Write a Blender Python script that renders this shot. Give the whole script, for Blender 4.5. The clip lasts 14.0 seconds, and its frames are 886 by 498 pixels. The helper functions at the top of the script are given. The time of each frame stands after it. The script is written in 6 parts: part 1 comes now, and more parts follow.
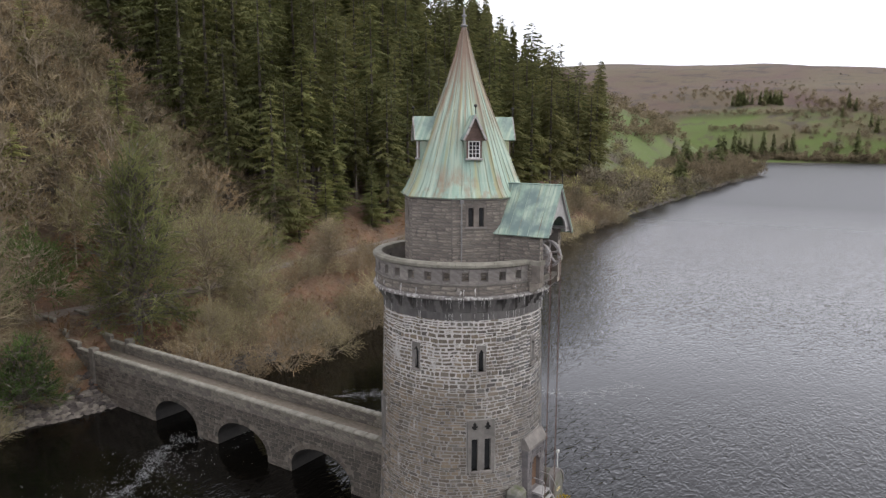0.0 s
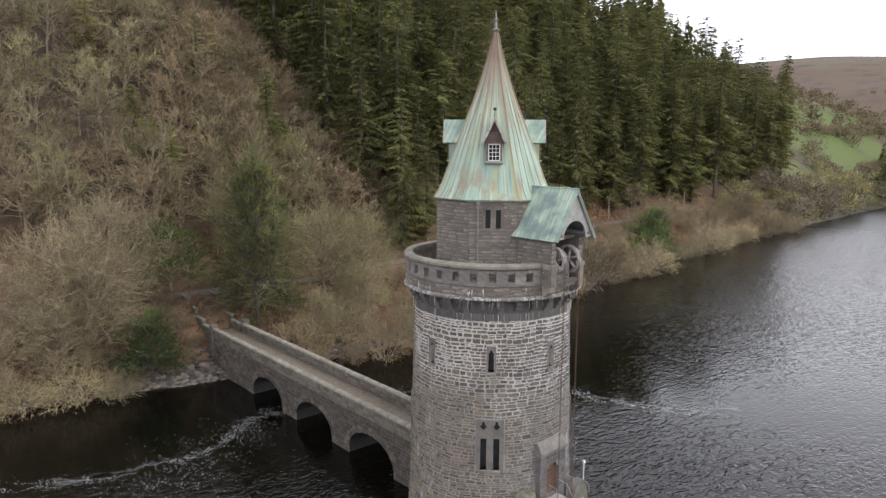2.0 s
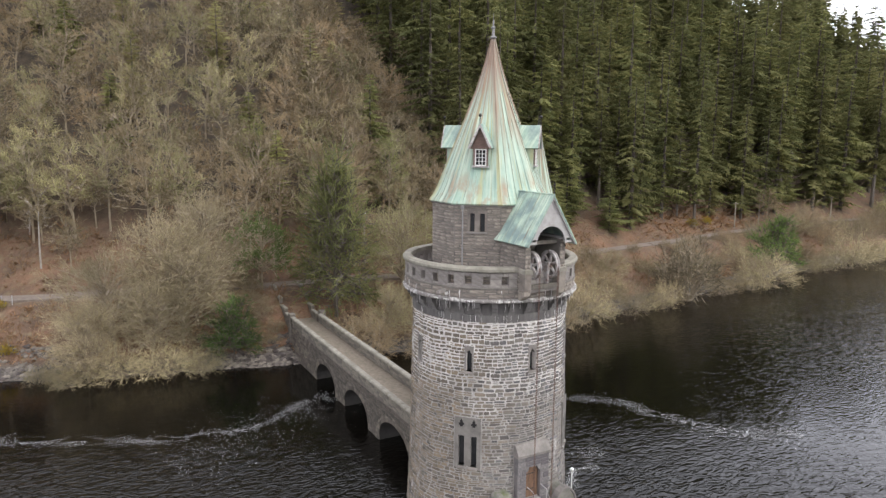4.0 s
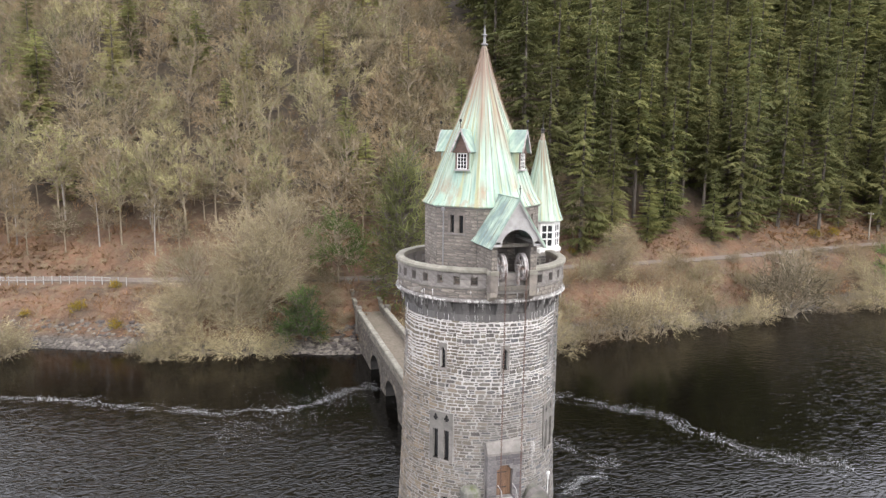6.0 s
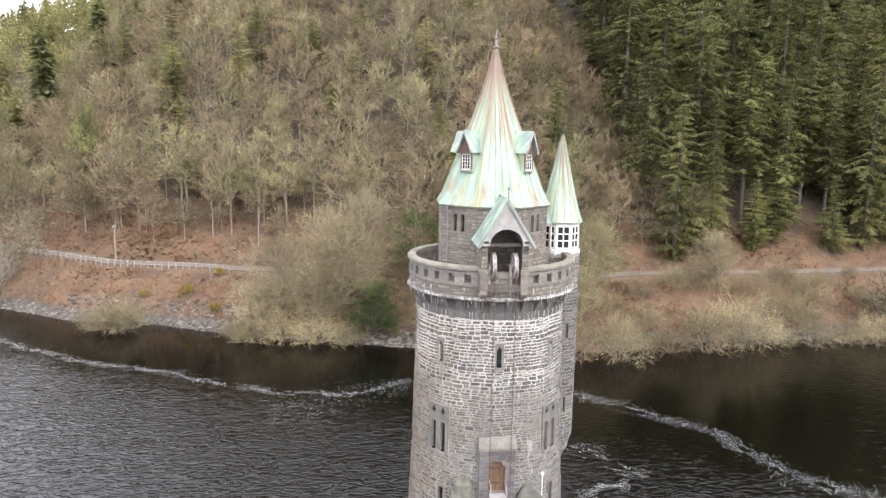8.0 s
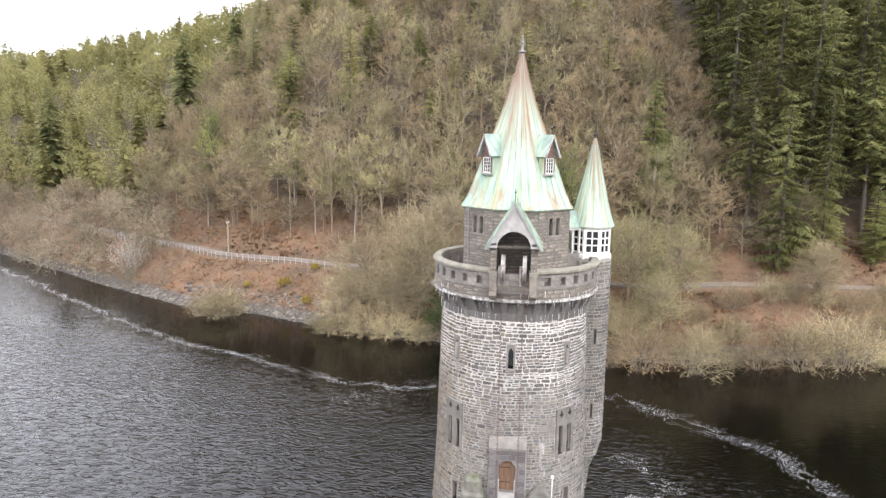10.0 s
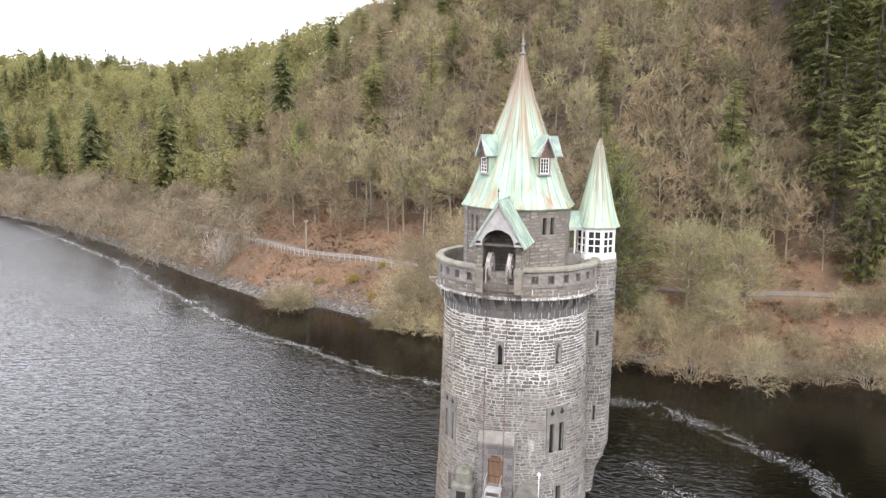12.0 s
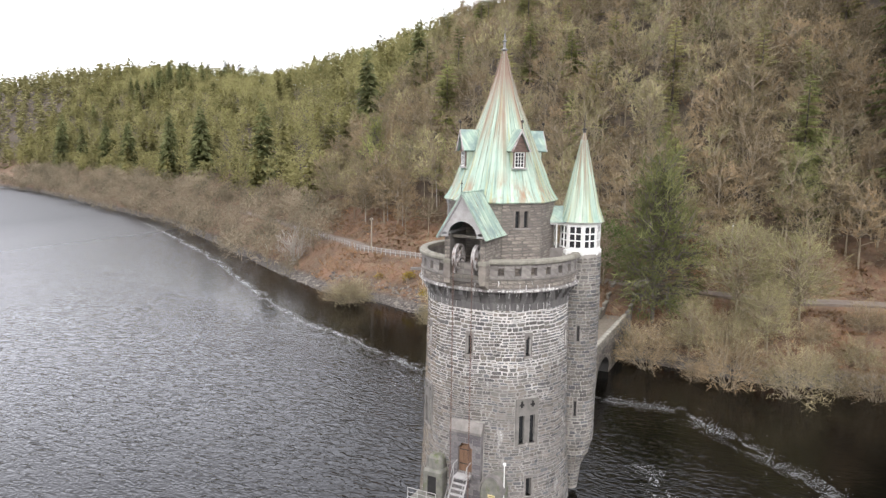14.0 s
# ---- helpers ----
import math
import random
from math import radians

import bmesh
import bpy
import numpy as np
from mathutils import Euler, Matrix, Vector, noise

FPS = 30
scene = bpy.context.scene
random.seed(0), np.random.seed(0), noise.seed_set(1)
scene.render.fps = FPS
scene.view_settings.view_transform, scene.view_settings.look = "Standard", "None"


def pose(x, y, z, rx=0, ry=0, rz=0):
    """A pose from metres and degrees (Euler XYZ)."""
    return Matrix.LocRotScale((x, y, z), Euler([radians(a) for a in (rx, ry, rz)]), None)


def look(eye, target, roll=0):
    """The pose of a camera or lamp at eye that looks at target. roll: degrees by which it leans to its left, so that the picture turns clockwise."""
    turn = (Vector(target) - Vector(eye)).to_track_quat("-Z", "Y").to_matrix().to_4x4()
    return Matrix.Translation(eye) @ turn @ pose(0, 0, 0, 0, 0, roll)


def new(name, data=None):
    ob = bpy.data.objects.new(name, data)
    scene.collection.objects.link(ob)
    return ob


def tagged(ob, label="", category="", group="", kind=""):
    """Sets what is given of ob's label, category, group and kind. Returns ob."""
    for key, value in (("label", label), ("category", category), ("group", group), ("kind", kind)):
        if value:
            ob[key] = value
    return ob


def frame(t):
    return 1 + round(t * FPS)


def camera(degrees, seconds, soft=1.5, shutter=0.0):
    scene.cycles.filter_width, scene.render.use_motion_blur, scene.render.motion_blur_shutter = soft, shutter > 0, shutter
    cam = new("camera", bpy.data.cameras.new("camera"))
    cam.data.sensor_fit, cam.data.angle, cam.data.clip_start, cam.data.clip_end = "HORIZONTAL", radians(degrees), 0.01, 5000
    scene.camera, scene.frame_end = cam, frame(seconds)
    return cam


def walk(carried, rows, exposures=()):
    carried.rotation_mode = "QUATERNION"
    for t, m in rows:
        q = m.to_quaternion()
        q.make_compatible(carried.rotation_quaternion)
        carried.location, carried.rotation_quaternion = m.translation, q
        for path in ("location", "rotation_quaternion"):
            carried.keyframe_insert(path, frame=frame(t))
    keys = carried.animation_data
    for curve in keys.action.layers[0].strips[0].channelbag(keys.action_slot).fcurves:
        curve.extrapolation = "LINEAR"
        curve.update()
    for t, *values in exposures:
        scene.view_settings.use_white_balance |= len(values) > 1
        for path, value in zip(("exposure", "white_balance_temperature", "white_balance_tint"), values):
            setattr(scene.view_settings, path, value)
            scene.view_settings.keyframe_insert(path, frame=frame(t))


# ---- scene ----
cam = camera(65.7, 14.0, soft=1.35)
METRES, EYE, TILT, LEAN, TURN = 60.0, 23.2, 0.0, 0.0, 33.8
ROWS = [
    (0.0, 0.0, 0.0, 0.0, 0.02, -8.31, -0.1),
    (0.5, 0.0379, -0.0018, 0.0005, 3.91, -8.32, -0.17),
    (1.0, 0.0752, -0.0019, 0.001, 7.79, -8.32, -0.24),
    (1.5, 0.1131, 0.0009, 0.0019, 11.61, -8.31, -0.3),
    (2.0, 0.1513, 0.0032, 0.0024, 15.16, -8.32, -0.36),
    (2.5, 0.19, 0.0086, 0.003, 18.59, -8.3, -0.4),
    (3.0, 0.2291, 0.0159, 0.0041, 21.82, -8.3, -0.46),
    (5.5, 0.4215, 0.0871, 0.011, 37.33, -8.33, -0.8),
    (6.0, 0.456, 0.106, 0.0115, 40.34, -8.35, -0.91),
    (6.5, 0.4871, 0.1257, 0.0119, 43.03, -8.39, -0.96),
    (7.0, 0.5164, 0.1468, 0.0123, 46.04, -8.4, -1.04),
    (7.5, 0.5431, 0.1691, 0.0126, 49.1, -8.42, -1.11),
    (8.0, 0.5677, 0.1903, 0.0138, 52.2, -8.49, -1.23),
    (8.5, 0.59, 0.2127, 0.0145, 55.19, -8.49, -1.29),
    (11.0, 0.6825, 0.3257, 0.0179, 67.86, -8.48, -1.27),
    (11.5, 0.6993, 0.3521, 0.0175, 69.84, -8.44, -1.21),
    (12.0, 0.7147, 0.3809, 0.0162, 72.84, -8.41, -1.18),
    (12.5, 0.729, 0.4119, 0.0144, 75.88, -8.39, -1.16),
    (13.0, 0.7428, 0.4446, 0.0126, 78.25, -8.34, -1.16),
    (13.5, 0.7557, 0.4783, 0.0106, 80.26, -8.31, -1.18),
    (14.0, 0.7687, 0.5129, 0.0092, 82.06, -8.28, -1.16),
]
EXPOSURES = [(0, -0.68), (3, -0.28), (5.5, 0.2), (6.5, 0.36), (8.5, 0.48), (11, 0.49), (14, 0.1)]
UPRIGHT = pose(0, 0, 15, -0.33, -0.22, 0) @ pose(0, 0, -15)
walk(cam, [(t, UPRIGHT @ pose(21.85, -34.77, EYE, TILT, LEAN, TURN) @ pose(METRES * x, METRES * y, METRES * z, 90 + pitch, roll, yaw)) for t, x, y, z, yaw, pitch, roll in ROWS], EXPOSURES)

# ---- world and light: an overcast sky ----
world = bpy.data.worlds.new("overcast_sky")
scene.world = world
world.use_nodes = True
wn, wl = world.node_tree.nodes, world.node_tree.links
wn.clear()
w_out, w_bg, w_sky = wn.new("ShaderNodeOutputWorld"), wn.new("ShaderNodeBackground"), wn.new("ShaderNodeTexSky")
w_sky.sky_type = "NISHITA"
w_sky.sun_disc = False
w_sky.sun_elevation, w_sky.sun_rotation = radians(48), radians(70)
w_sky.air_density, w_sky.dust_density, w_sky.ozone_density = 1.0, 6.0, 1.0
w_grey = wn.new("ShaderNodeHueSaturation")
w_grey.inputs["Saturation"].default_value = 0.12
w_mix = wn.new("ShaderNodeMix")
w_mix.data_type = "RGBA"
w_mix.inputs["Factor"].default_value = 0.72
w_mix.inputs[7].default_value = (9.5, 9.6, 10.7, 1)
wl.new(w_sky.outputs[0], w_grey.inputs["Color"])
wl.new(w_grey.outputs[0], w_mix.inputs[6])
# the cloud is thinner and brighter towards the horizon
w_tc, w_sep, w_map, w_mul = wn.new("ShaderNodeTexCoord"), wn.new("ShaderNodeSeparateXYZ"), wn.new("ShaderNodeMapRange"), wn.new("ShaderNodeVectorMath")
w_map.interpolation_type = "SMOOTHSTEP"
w_map.inputs["From Min"].default_value, w_map.inputs["From Max"].default_value = 0.0, 0.85
w_map.inputs["To Min"].default_value, w_map.inputs["To Max"].default_value = 1.34, 0.77
w_mul.operation = "SCALE"
wl.new(w_tc.outputs["Generated"], w_sep.inputs[0])
wl.new(w_sep.outputs["Z"], w_map.inputs["Value"])
wl.new(w_map.outputs[0], w_mul.inputs["Scale"])
wl.new(w_mix.outputs[2], w_mul.inputs[0])
wl.new(w_mul.outputs[0], w_bg.inputs["Color"])
w_bg.inputs["Strength"].default_value = 0.29
wl.new(w_bg.outputs[0], w_out.inputs[0])

sun_data = bpy.data.lights.new("sun", "SUN")
sun_data.energy, sun_data.angle, sun_data.color = 0.7, radians(25), (1.0, 0.96, 0.9)
sun = new("sun", sun_data)
sun.matrix_world = look((82, 42, 92), (0, 0, 10))


# ---- materials ----
def nodes_of(name):
    m = bpy.data.materials.new(name)
    m.use_nodes = True
    n = m.node_tree.nodes
    return m, n, m.node_tree.links, n["Principled BSDF"]


def rgb(c):
    return (c[0], c[1], c[2], 1.0)


def blend(n, l, fac, a, b, mode="MIX"):
    """A colour mix node; fac, a and b are sockets or values."""
    x = n.new("ShaderNodeMix")
    x.data_type, x.blend_type = "RGBA", mode
    for sock, value in ((x.inputs[0], fac), (x.inputs[6], a), (x.inputs[7], b)):
        if isinstance(value, bpy.types.NodeSocket):
            l.new(value, sock)
        elif isinstance(value, tuple):
            sock.default_value = rgb(value)
        else:
            sock.default_value = value
    return x.outputs[2]


def ramp(n, l, value, lo, hi):
    """value from lo..hi stretched to 0..1."""
    r = n.new("ShaderNodeMapRange")
    r.inputs["From Min"].default_value, r.inputs["From Max"].default_value = lo, hi
    l.new(value, r.inputs["Value"])
    return r.outputs[0]


def grain(n, l, scale, detail=4.0, stretch=(1, 1, 1), rough=0.6, shift=0.0):
    """Noise in object space, metres; stretch scales the axes."""
    tc, mp, nz = n.new("ShaderNodeTexCoord"), n.new("ShaderNodeMapping"), n.new("ShaderNodeTexNoise")
    mp.inputs["Scale"].default_value = stretch
    mp.inputs["Location"].default_value = (shift, shift * 0.7, shift * 0.3)
    nz.inputs["Scale"].default_value, nz.inputs["Detail"].default_value, nz.inputs["Roughness"].default_value = scale, detail, rough
    l.new(tc.outputs["Object"], mp.inputs[0])
    l.new(mp.outputs[0], nz.inputs["Vector"])
    return nz.outputs["Fac"]


def piece_random(n, l):
    """One random number for each piece, whether an object or an island of a mesh."""
    oi, ge, add, fr = n.new("ShaderNodeObjectInfo"), n.new("ShaderNodeNewGeometry"), n.new("ShaderNodeMath"), n.new("ShaderNodeMath")
    fr.operation = "FRACT"
    l.new(oi.outputs["Random"], add.inputs[0])
    l.new(ge.outputs["Random Per Island"], add.inputs[1])
    l.new(add.outputs[0], fr.inputs[0])
    return fr.outputs[0]


def bumped(n, l, bsdf, height, strength, distance):
    b = n.new("ShaderNodeBump")
    b.inputs["Strength"].default_value, b.inputs["Distance"].default_value = strength, distance
    l.new(height, b.inputs["Height"])
    l.new(b.outputs[0], bsdf.inputs["Normal"])


def surface(name, dark, light, scale=3.0, rough=0.85, bump=0.3, fine=30.0, stain=None, stain_scale=0.5, stain_at=(0.5, 0.7),
            pieces=0.0, metal=0.0, stretch=(1, 1, 1)):
    """A weathered surface: two tones by noise, stains at a larger scale, a tone for each piece, fine relief."""
    m, n, l, b = nodes_of(name)
    col = blend(n, l, ramp(n, l, grain(n, l, scale, 5, stretch), 0.3, 0.7), dark, light)
    if pieces:
        pr = piece_random(n, l)
        col = blend(n, l, ramp(n, l, pr, -0.2, 1.2), col, blend(n, l, 1.0, col, (1 + pieces, 1 + pieces * 0.95, 1 + pieces * 0.85), "MULTIPLY"))
        col = blend(n, l, ramp(n, l, pr, 0.75, 0.2), col, blend(n, l, 1.0, col, (1 - pieces * 0.75, 1 - pieces * 0.8, 1 - pieces * 0.75), "MULTIPLY"))
    if stain:
        col = blend(n, l, ramp(n, l, grain(n, l, stain_scale, 6, stretch, 0.65, 7.3), *stain_at), col, stain)
    l.new(col, b.inputs["Base Color"])
    b.inputs["Roughness"].default_value, b.inputs["Metallic"].default_value = rough, metal
    bumped(n, l, b, grain(n, l, fine, 6, stretch), bump, 0.02)
    return m


def rubble(name, tones, scale=2.2, lime=0.0):
    """Mixed rubble: each stone takes one of three tones, with its own mottling; lime runs down over some of them."""
    m, n, l, b = nodes_of(name)
    pr = piece_random(n, l)
    col = blend(n, l, ramp(n, l, pr, 0.25, 0.6), tones[0], tones[1])
    col = blend(n, l, ramp(n, l, pr, 0.72, 0.9), col, tones[2])
    wn_ = n.new("ShaderNodeTexWhiteNoise")
    wn_.noise_dimensions = "1D"
    l.new(pr, wn_.inputs["W"])
    col = blend(n, l, ramp(n, l, wn_.outputs["Value"], 0.0, 0.6), blend(n, l, 1.0, col, (0.55, 0.55, 0.555), "MULTIPLY"), col)
    col = blend(n, l, ramp(n, l, grain(n, l, scale, 5), 0.35, 0.75), col, blend(n, l, 1.0, col, (1.45, 1.42, 1.36), "MULTIPLY"))
    col = blend(n, l, ramp(n, l, grain(n, l, 0.45, 6, (1, 1, 0.7), 0.65, 7.3), 0.52, 0.75), col, blend(n, l, 1.0, col, (0.7, 0.68, 0.66), "MULTIPLY"))
    # browner tone on the side turned to the bank and the south
    gp, dot, nz, sum_ = n.new("ShaderNodeNewGeometry"), n.new("ShaderNodeVectorMath"), n.new("ShaderNodeTexNoise"), n.new("ShaderNodeMath")
    dot.operation, sum_.operation = "DOT_PRODUCT", "MULTIPLY_ADD"
    dot.inputs[1].default_value = (-0.35, -0.94, 0)
    nz.inputs["Scale"].default_value, nz.inputs["Detail"].default_value = 0.5, 4
    l.new(gp.outputs["Position"], dot.inputs[0])
    l.new(gp.outputs["Position"], nz.inputs["Vector"])
    l.new(nz.outputs["Fac"], sum_.inputs[0])
    sum_.inputs[1].default_value = 5.0
    l.new(dot.outputs["Value"], sum_.inputs[2])
    col = blend(n, l, ramp(n, l, sum_.outputs[0], 1.5, 5.5), col, blend(n, l, 1.0, col, (1.1, 0.99, 0.83), "MULTIPLY"))
    if lime:
        col = blend(n, l, ramp(n, l, grain(n, l, 1.5, 6, (1, 1, 0.35), 0.7, 27.0), 0.6, 0.68), col, (0.46, 0.44, 0.41))
    l.new(col, b.inputs["Base Color"])
    b.inputs["Roughness"].default_value = 0.9
    bumped(n, l, b, grain(n, l, 12, 6), 0.7, 0.03)
    return m


stone = rubble("slate_stone", ((0.142, 0.134, 0.125), (0.178, 0.16, 0.138), (0.118, 0.118, 0.121)), 2.2, 1.0)
stone_upper = surface("upper_stone", (0.15, 0.131, 0.109), (0.275, 0.242, 0.202), 2.2, 0.9, 0.6, 14, (0.1, 0.088, 0.077), 0.7, (0.5, 0.75), pieces=0.32)
joint_mortar = surface("dark_joints", (0.11, 0.098, 0.086), (0.2, 0.18, 0.158), 1.6, 0.95, 0.5, 18)
slate_dressed = surface("blue_slate_ashlar", (0.11, 0.1, 0.098), (0.19, 0.175, 0.168), 2.4, 0.85, 0.5, 12, (0.08, 0.08, 0.085), 0.9, (0.5, 0.8), pieces=0.4)
stone_dressed = surface("dressed_stone", (0.16, 0.145, 0.13), (0.255, 0.233, 0.208), 1.6, 0.9, 0.4, 18, (0.1, 0.095, 0.085), 0.8, (0.5, 0.8), pieces=0.2)
mortar_low = surface("brown_mortar", (0.22, 0.2, 0.175), (0.36, 0.335, 0.295), 1.3, 0.95, 0.5, 20)


def leached_mortar():
    """Brown mortar low on the wall, washed pale with lime higher up, in uneven patches."""
    m, n, l, b = nodes_of("lime_mortar")
    low = blend(n, l, ramp(n, l, grain(n, l, 1.3, 5), 0.3, 0.7), (0.2, 0.184, 0.166), (0.35, 0.327, 0.296))
    pale = blend(n, l, ramp(n, l, grain(n, l, 2.0, 5, (1, 1, 1), 0.6, 5.0), 0.3, 0.7), (0.42, 0.392, 0.36), (0.68, 0.65, 0.605))
    tc, sx, add = n.new("ShaderNodeTexCoord"), n.new("ShaderNodeSeparateXYZ"), n.new("ShaderNodeMath")
    l.new(tc.outputs["Object"], sx.inputs[0])
    add.operation = "MULTIPLY_ADD"
    add.inputs[1].default_value = 13.0
    l.new(grain(n, l, 0.45, 5, (1, 1, 0.8), 0.6, 15.0), add.inputs[0])
    l.new(sx.outputs["Z"], add.inputs[2])
    l.new(blend(n, l, ramp(n, l, add.outputs[0], 15.0, 19.0), low, pale), b.inputs["Base Color"])
    b.inputs["Roughness"].default_value = 0.95
    bumped(n, l, b, grain(n, l, 20, 6), 0.5, 0.02)
    return m


mortar = leached_mortar()
corbel_stone = surface("dark_corbel_stone", (0.075, 0.07, 0.066), (0.16, 0.148, 0.137), 2.2, 0.85, 0.6, 12, (0.34, 0.325, 0.305), 3.2, (0.62, 0.7), stretch=(1, 1, 0.3))
rust_iron = surface("rusty_iron", (0.07, 0.04, 0.03), (0.16, 0.09, 0.065), 5.0, 0.8, 0.3, 30)
window_stone = surface("window_stone", (0.13, 0.12, 0.106), (0.215, 0.197, 0.174), 1.8, 0.9, 0.5, 14, (0.1, 0.093, 0.083), 0.8, (0.5, 0.75))
wet_stone = surface("damp_bridge_stone", (0.062, 0.052, 0.041), (0.135, 0.115, 0.092), 1.8, 0.85, 0.6, 14, (0.035, 0.033, 0.026), 0.5, (0.45, 0.68), pieces=0.5)
wet_mortar = surface("damp_mortar", (0.085, 0.073, 0.058), (0.18, 0.155, 0.125), 1.5, 0.95, 0.5, 18)
coping_stone = surface("coping_stone", (0.16, 0.147, 0.115), (0.29, 0.27, 0.22), 1.5, 0.9, 0.4, 16, (0.14, 0.13, 0.1), 0.7, (0.5, 0.75))
limewash = surface("lime_leaching", (0.5, 0.48, 0.45), (0.72, 0.7, 0.66), 4.0, 0.9, 0.4, 20)
# near black, so the shade inside openings is carried by the colour
dark_void = surface("dark_interior", (0.012, 0.011, 0.01), (0.02, 0.018, 0.016), 2.0, 0.95, 0.2)
white_paint = surface("white_paint", (0.62, 0.61, 0.57), (0.78, 0.77, 0.73), 3.0, 0.55, 0.15, 25, (0.45, 0.42, 0.36), 1.2, (0.62, 0.85))
grey_board = surface("weathered_boarding", (0.28, 0.265, 0.25), (0.4, 0.385, 0.365), 2.5, 0.8, 0.25, 22, (0.2, 0.185, 0.17), 1.0, (0.55, 0.8))
brown_board = surface("brown_boarding", (0.1, 0.065, 0.05), (0.19, 0.125, 0.1), 3.0, 0.8, 0.3, 20, stretch=(1, 1, 3))
door_wood = surface("oak_door", (0.11, 0.06, 0.034), (0.2, 0.118, 0.07), 3.0, 0.7, 0.3, 20, stretch=(4, 4, 0.5))
iron = surface("black_iron", (0.03, 0.028, 0.026), (0.07, 0.06, 0.055), 5.0, 0.6, 0.3, 30, metal=0.6)
pale_iron = surface("grey_painted_iron", (0.31, 0.285, 0.27), (0.49, 0.46, 0.435), 4.0, 0.75, 0.4, 25, (0.2, 0.13, 0.1), 3.0, (0.5, 0.68))
timber_dark = surface("dark_weathered_timber", (0.07, 0.062, 0.05), (0.15, 0.132, 0.108), 3.0, 0.85, 0.3, 20, stretch=(1, 3, 1))
rail_paint = surface("white_rail_paint", (0.27, 0.265, 0.25), (0.42, 0.41, 0.39), 3.0, 0.6, 0.1, 20)
gravel = surface("gravel_deck", (0.13, 0.107, 0.08), (0.22, 0.183, 0.14), 3.5, 0.95, 0.5, 18, (0.11, 0.1, 0.065), 0.35, (0.5, 0.75))
asphalt = surface("road_asphalt", (0.13, 0.104, 0.083), (0.21, 0.17, 0.136), 1.5, 1.0, 0.4, 25, (0.2, 0.155, 0.125), 0.2, (0.5, 0.8))
boulder_rock = surface("shore_rock", (0.07, 0.061, 0.051), (0.15, 0.133, 0.113), 2.5, 0.9, 0.5, 10, pieces=0.7)
bark = surface("bark", (0.18, 0.144, 0.098), (0.305, 0.252, 0.176), 3.0, 0.95, 0.5, 12, stretch=(1, 1, 0.3))
fir_bark = surface("fir_bark", (0.075, 0.062, 0.05), (0.15, 0.127, 0.105), 3.0, 0.95, 0.5, 12, stretch=(1, 1, 0.3))
pipe_grey = surface("weathered_lead", (0.17, 0.165, 0.16), (0.28, 0.27, 0.26), 3.0, 0.6, 0.2, 25)
pale_bark = surface("pale_bark", (0.21, 0.185, 0.155), (0.36, 0.325, 0.285), 3.0, 0.95, 0.4, 12, stretch=(1, 1, 0.4))
pole_wood = surface("pole_wood", (0.2, 0.17, 0.13), (0.33, 0.29, 0.23), 3.0, 0.9, 0.3, 12, stretch=(1, 1, 0.3))
foam_white = surface("foam", (0.4, 0.4, 0.39), (0.66, 0.66, 0.64), 6.0, 0.8, 0.3, 20)


def leafy(name, a, b, c, spread=0.5, thin=0.35):
    """Foliage or twigs: a tone for each clump and for each plant; thin lets light through."""
    m, n, l, bs = nodes_of(name)
    ge, oi = n.new("ShaderNodeNewGeometry"), n.new("ShaderNodeObjectInfo")
    col = blend(n, l, ge.outputs["Random Per Island"], a, b)
    col = blend(n, l, ramp(n, l, oi.outputs["Random"], 0.0, 1.0 / spread), col, c)
    wn_ = n.new("ShaderNodeTexWhiteNoise")
    wn_.noise_dimensions = "1D"
    l.new(oi.outputs["Random"], wn_.inputs["W"])
    col = blend(n, l, wn_.outputs["Value"], col, blend(n, l, 1.0, col, (1.45, 1.4, 1.35), "MULTIPLY"))
    gp, mp, nz = n.new("ShaderNodeNewGeometry"), n.new("ShaderNodeMapping"), n.new("ShaderNodeTexNoise")
    nz.inputs["Scale"].default_value, nz.inputs["Detail"].default_value = 0.13, 3
    l.new(gp.outputs["Position"], nz.inputs["Vector"])
    col = blend(n, l, ramp(n, l, nz.outputs["Fac"], 0.44, 0.6), col, blend(n, l, 1.0, col, (0.52, 0.53, 0.5), "MULTIPLY"))
    l.new(col, bs.inputs["Base Color"])
    bs.inputs["Roughness"].default_value = 0.8
    bs.inputs["Specular IOR Level"].default_value = 0.2
    tr, mx = n.new("ShaderNodeBsdfTranslucent"), n.new("ShaderNodeMixShader")
    l.new(col, tr.inputs["Color"])
    mx.inputs[0].default_value = thin
    l.new(bs.outputs[0], mx.inputs[1])
    l.new(tr.outputs[0], mx.inputs[2])
    l.new(mx.outputs[0], n["Material Output"].inputs["Surface"])
    return m


needles = leafy("fir_needles_dark", (0.1, 0.114, 0.048), (0.232, 0.236, 0.093), (0.18, 0.172, 0.076), 0.6, 0.55)
needles_bright = leafy("fir_needles", (0.15, 0.168, 0.070), (0.33, 0.33, 0.132), (0.23, 0.245, 0.101), 0.5, 0.55)
needles_green = leafy("bush_needles", (0.07, 0.118, 0.033), (0.165, 0.235, 0.070), (0.12, 0.17, 0.048), 0.5, 0.4)
needles_larch = leafy("larch_needles", (0.19, 0.182, 0.075), (0.29, 0.275, 0.119), (0.25, 0.235, 0.114), 0.9, 0.5)
needles_fresh = leafy("fresh_larch_needles", (0.21, 0.235, 0.079), (0.33, 0.355, 0.128), (0.27, 0.295, 0.101), 0.5, 0.5)
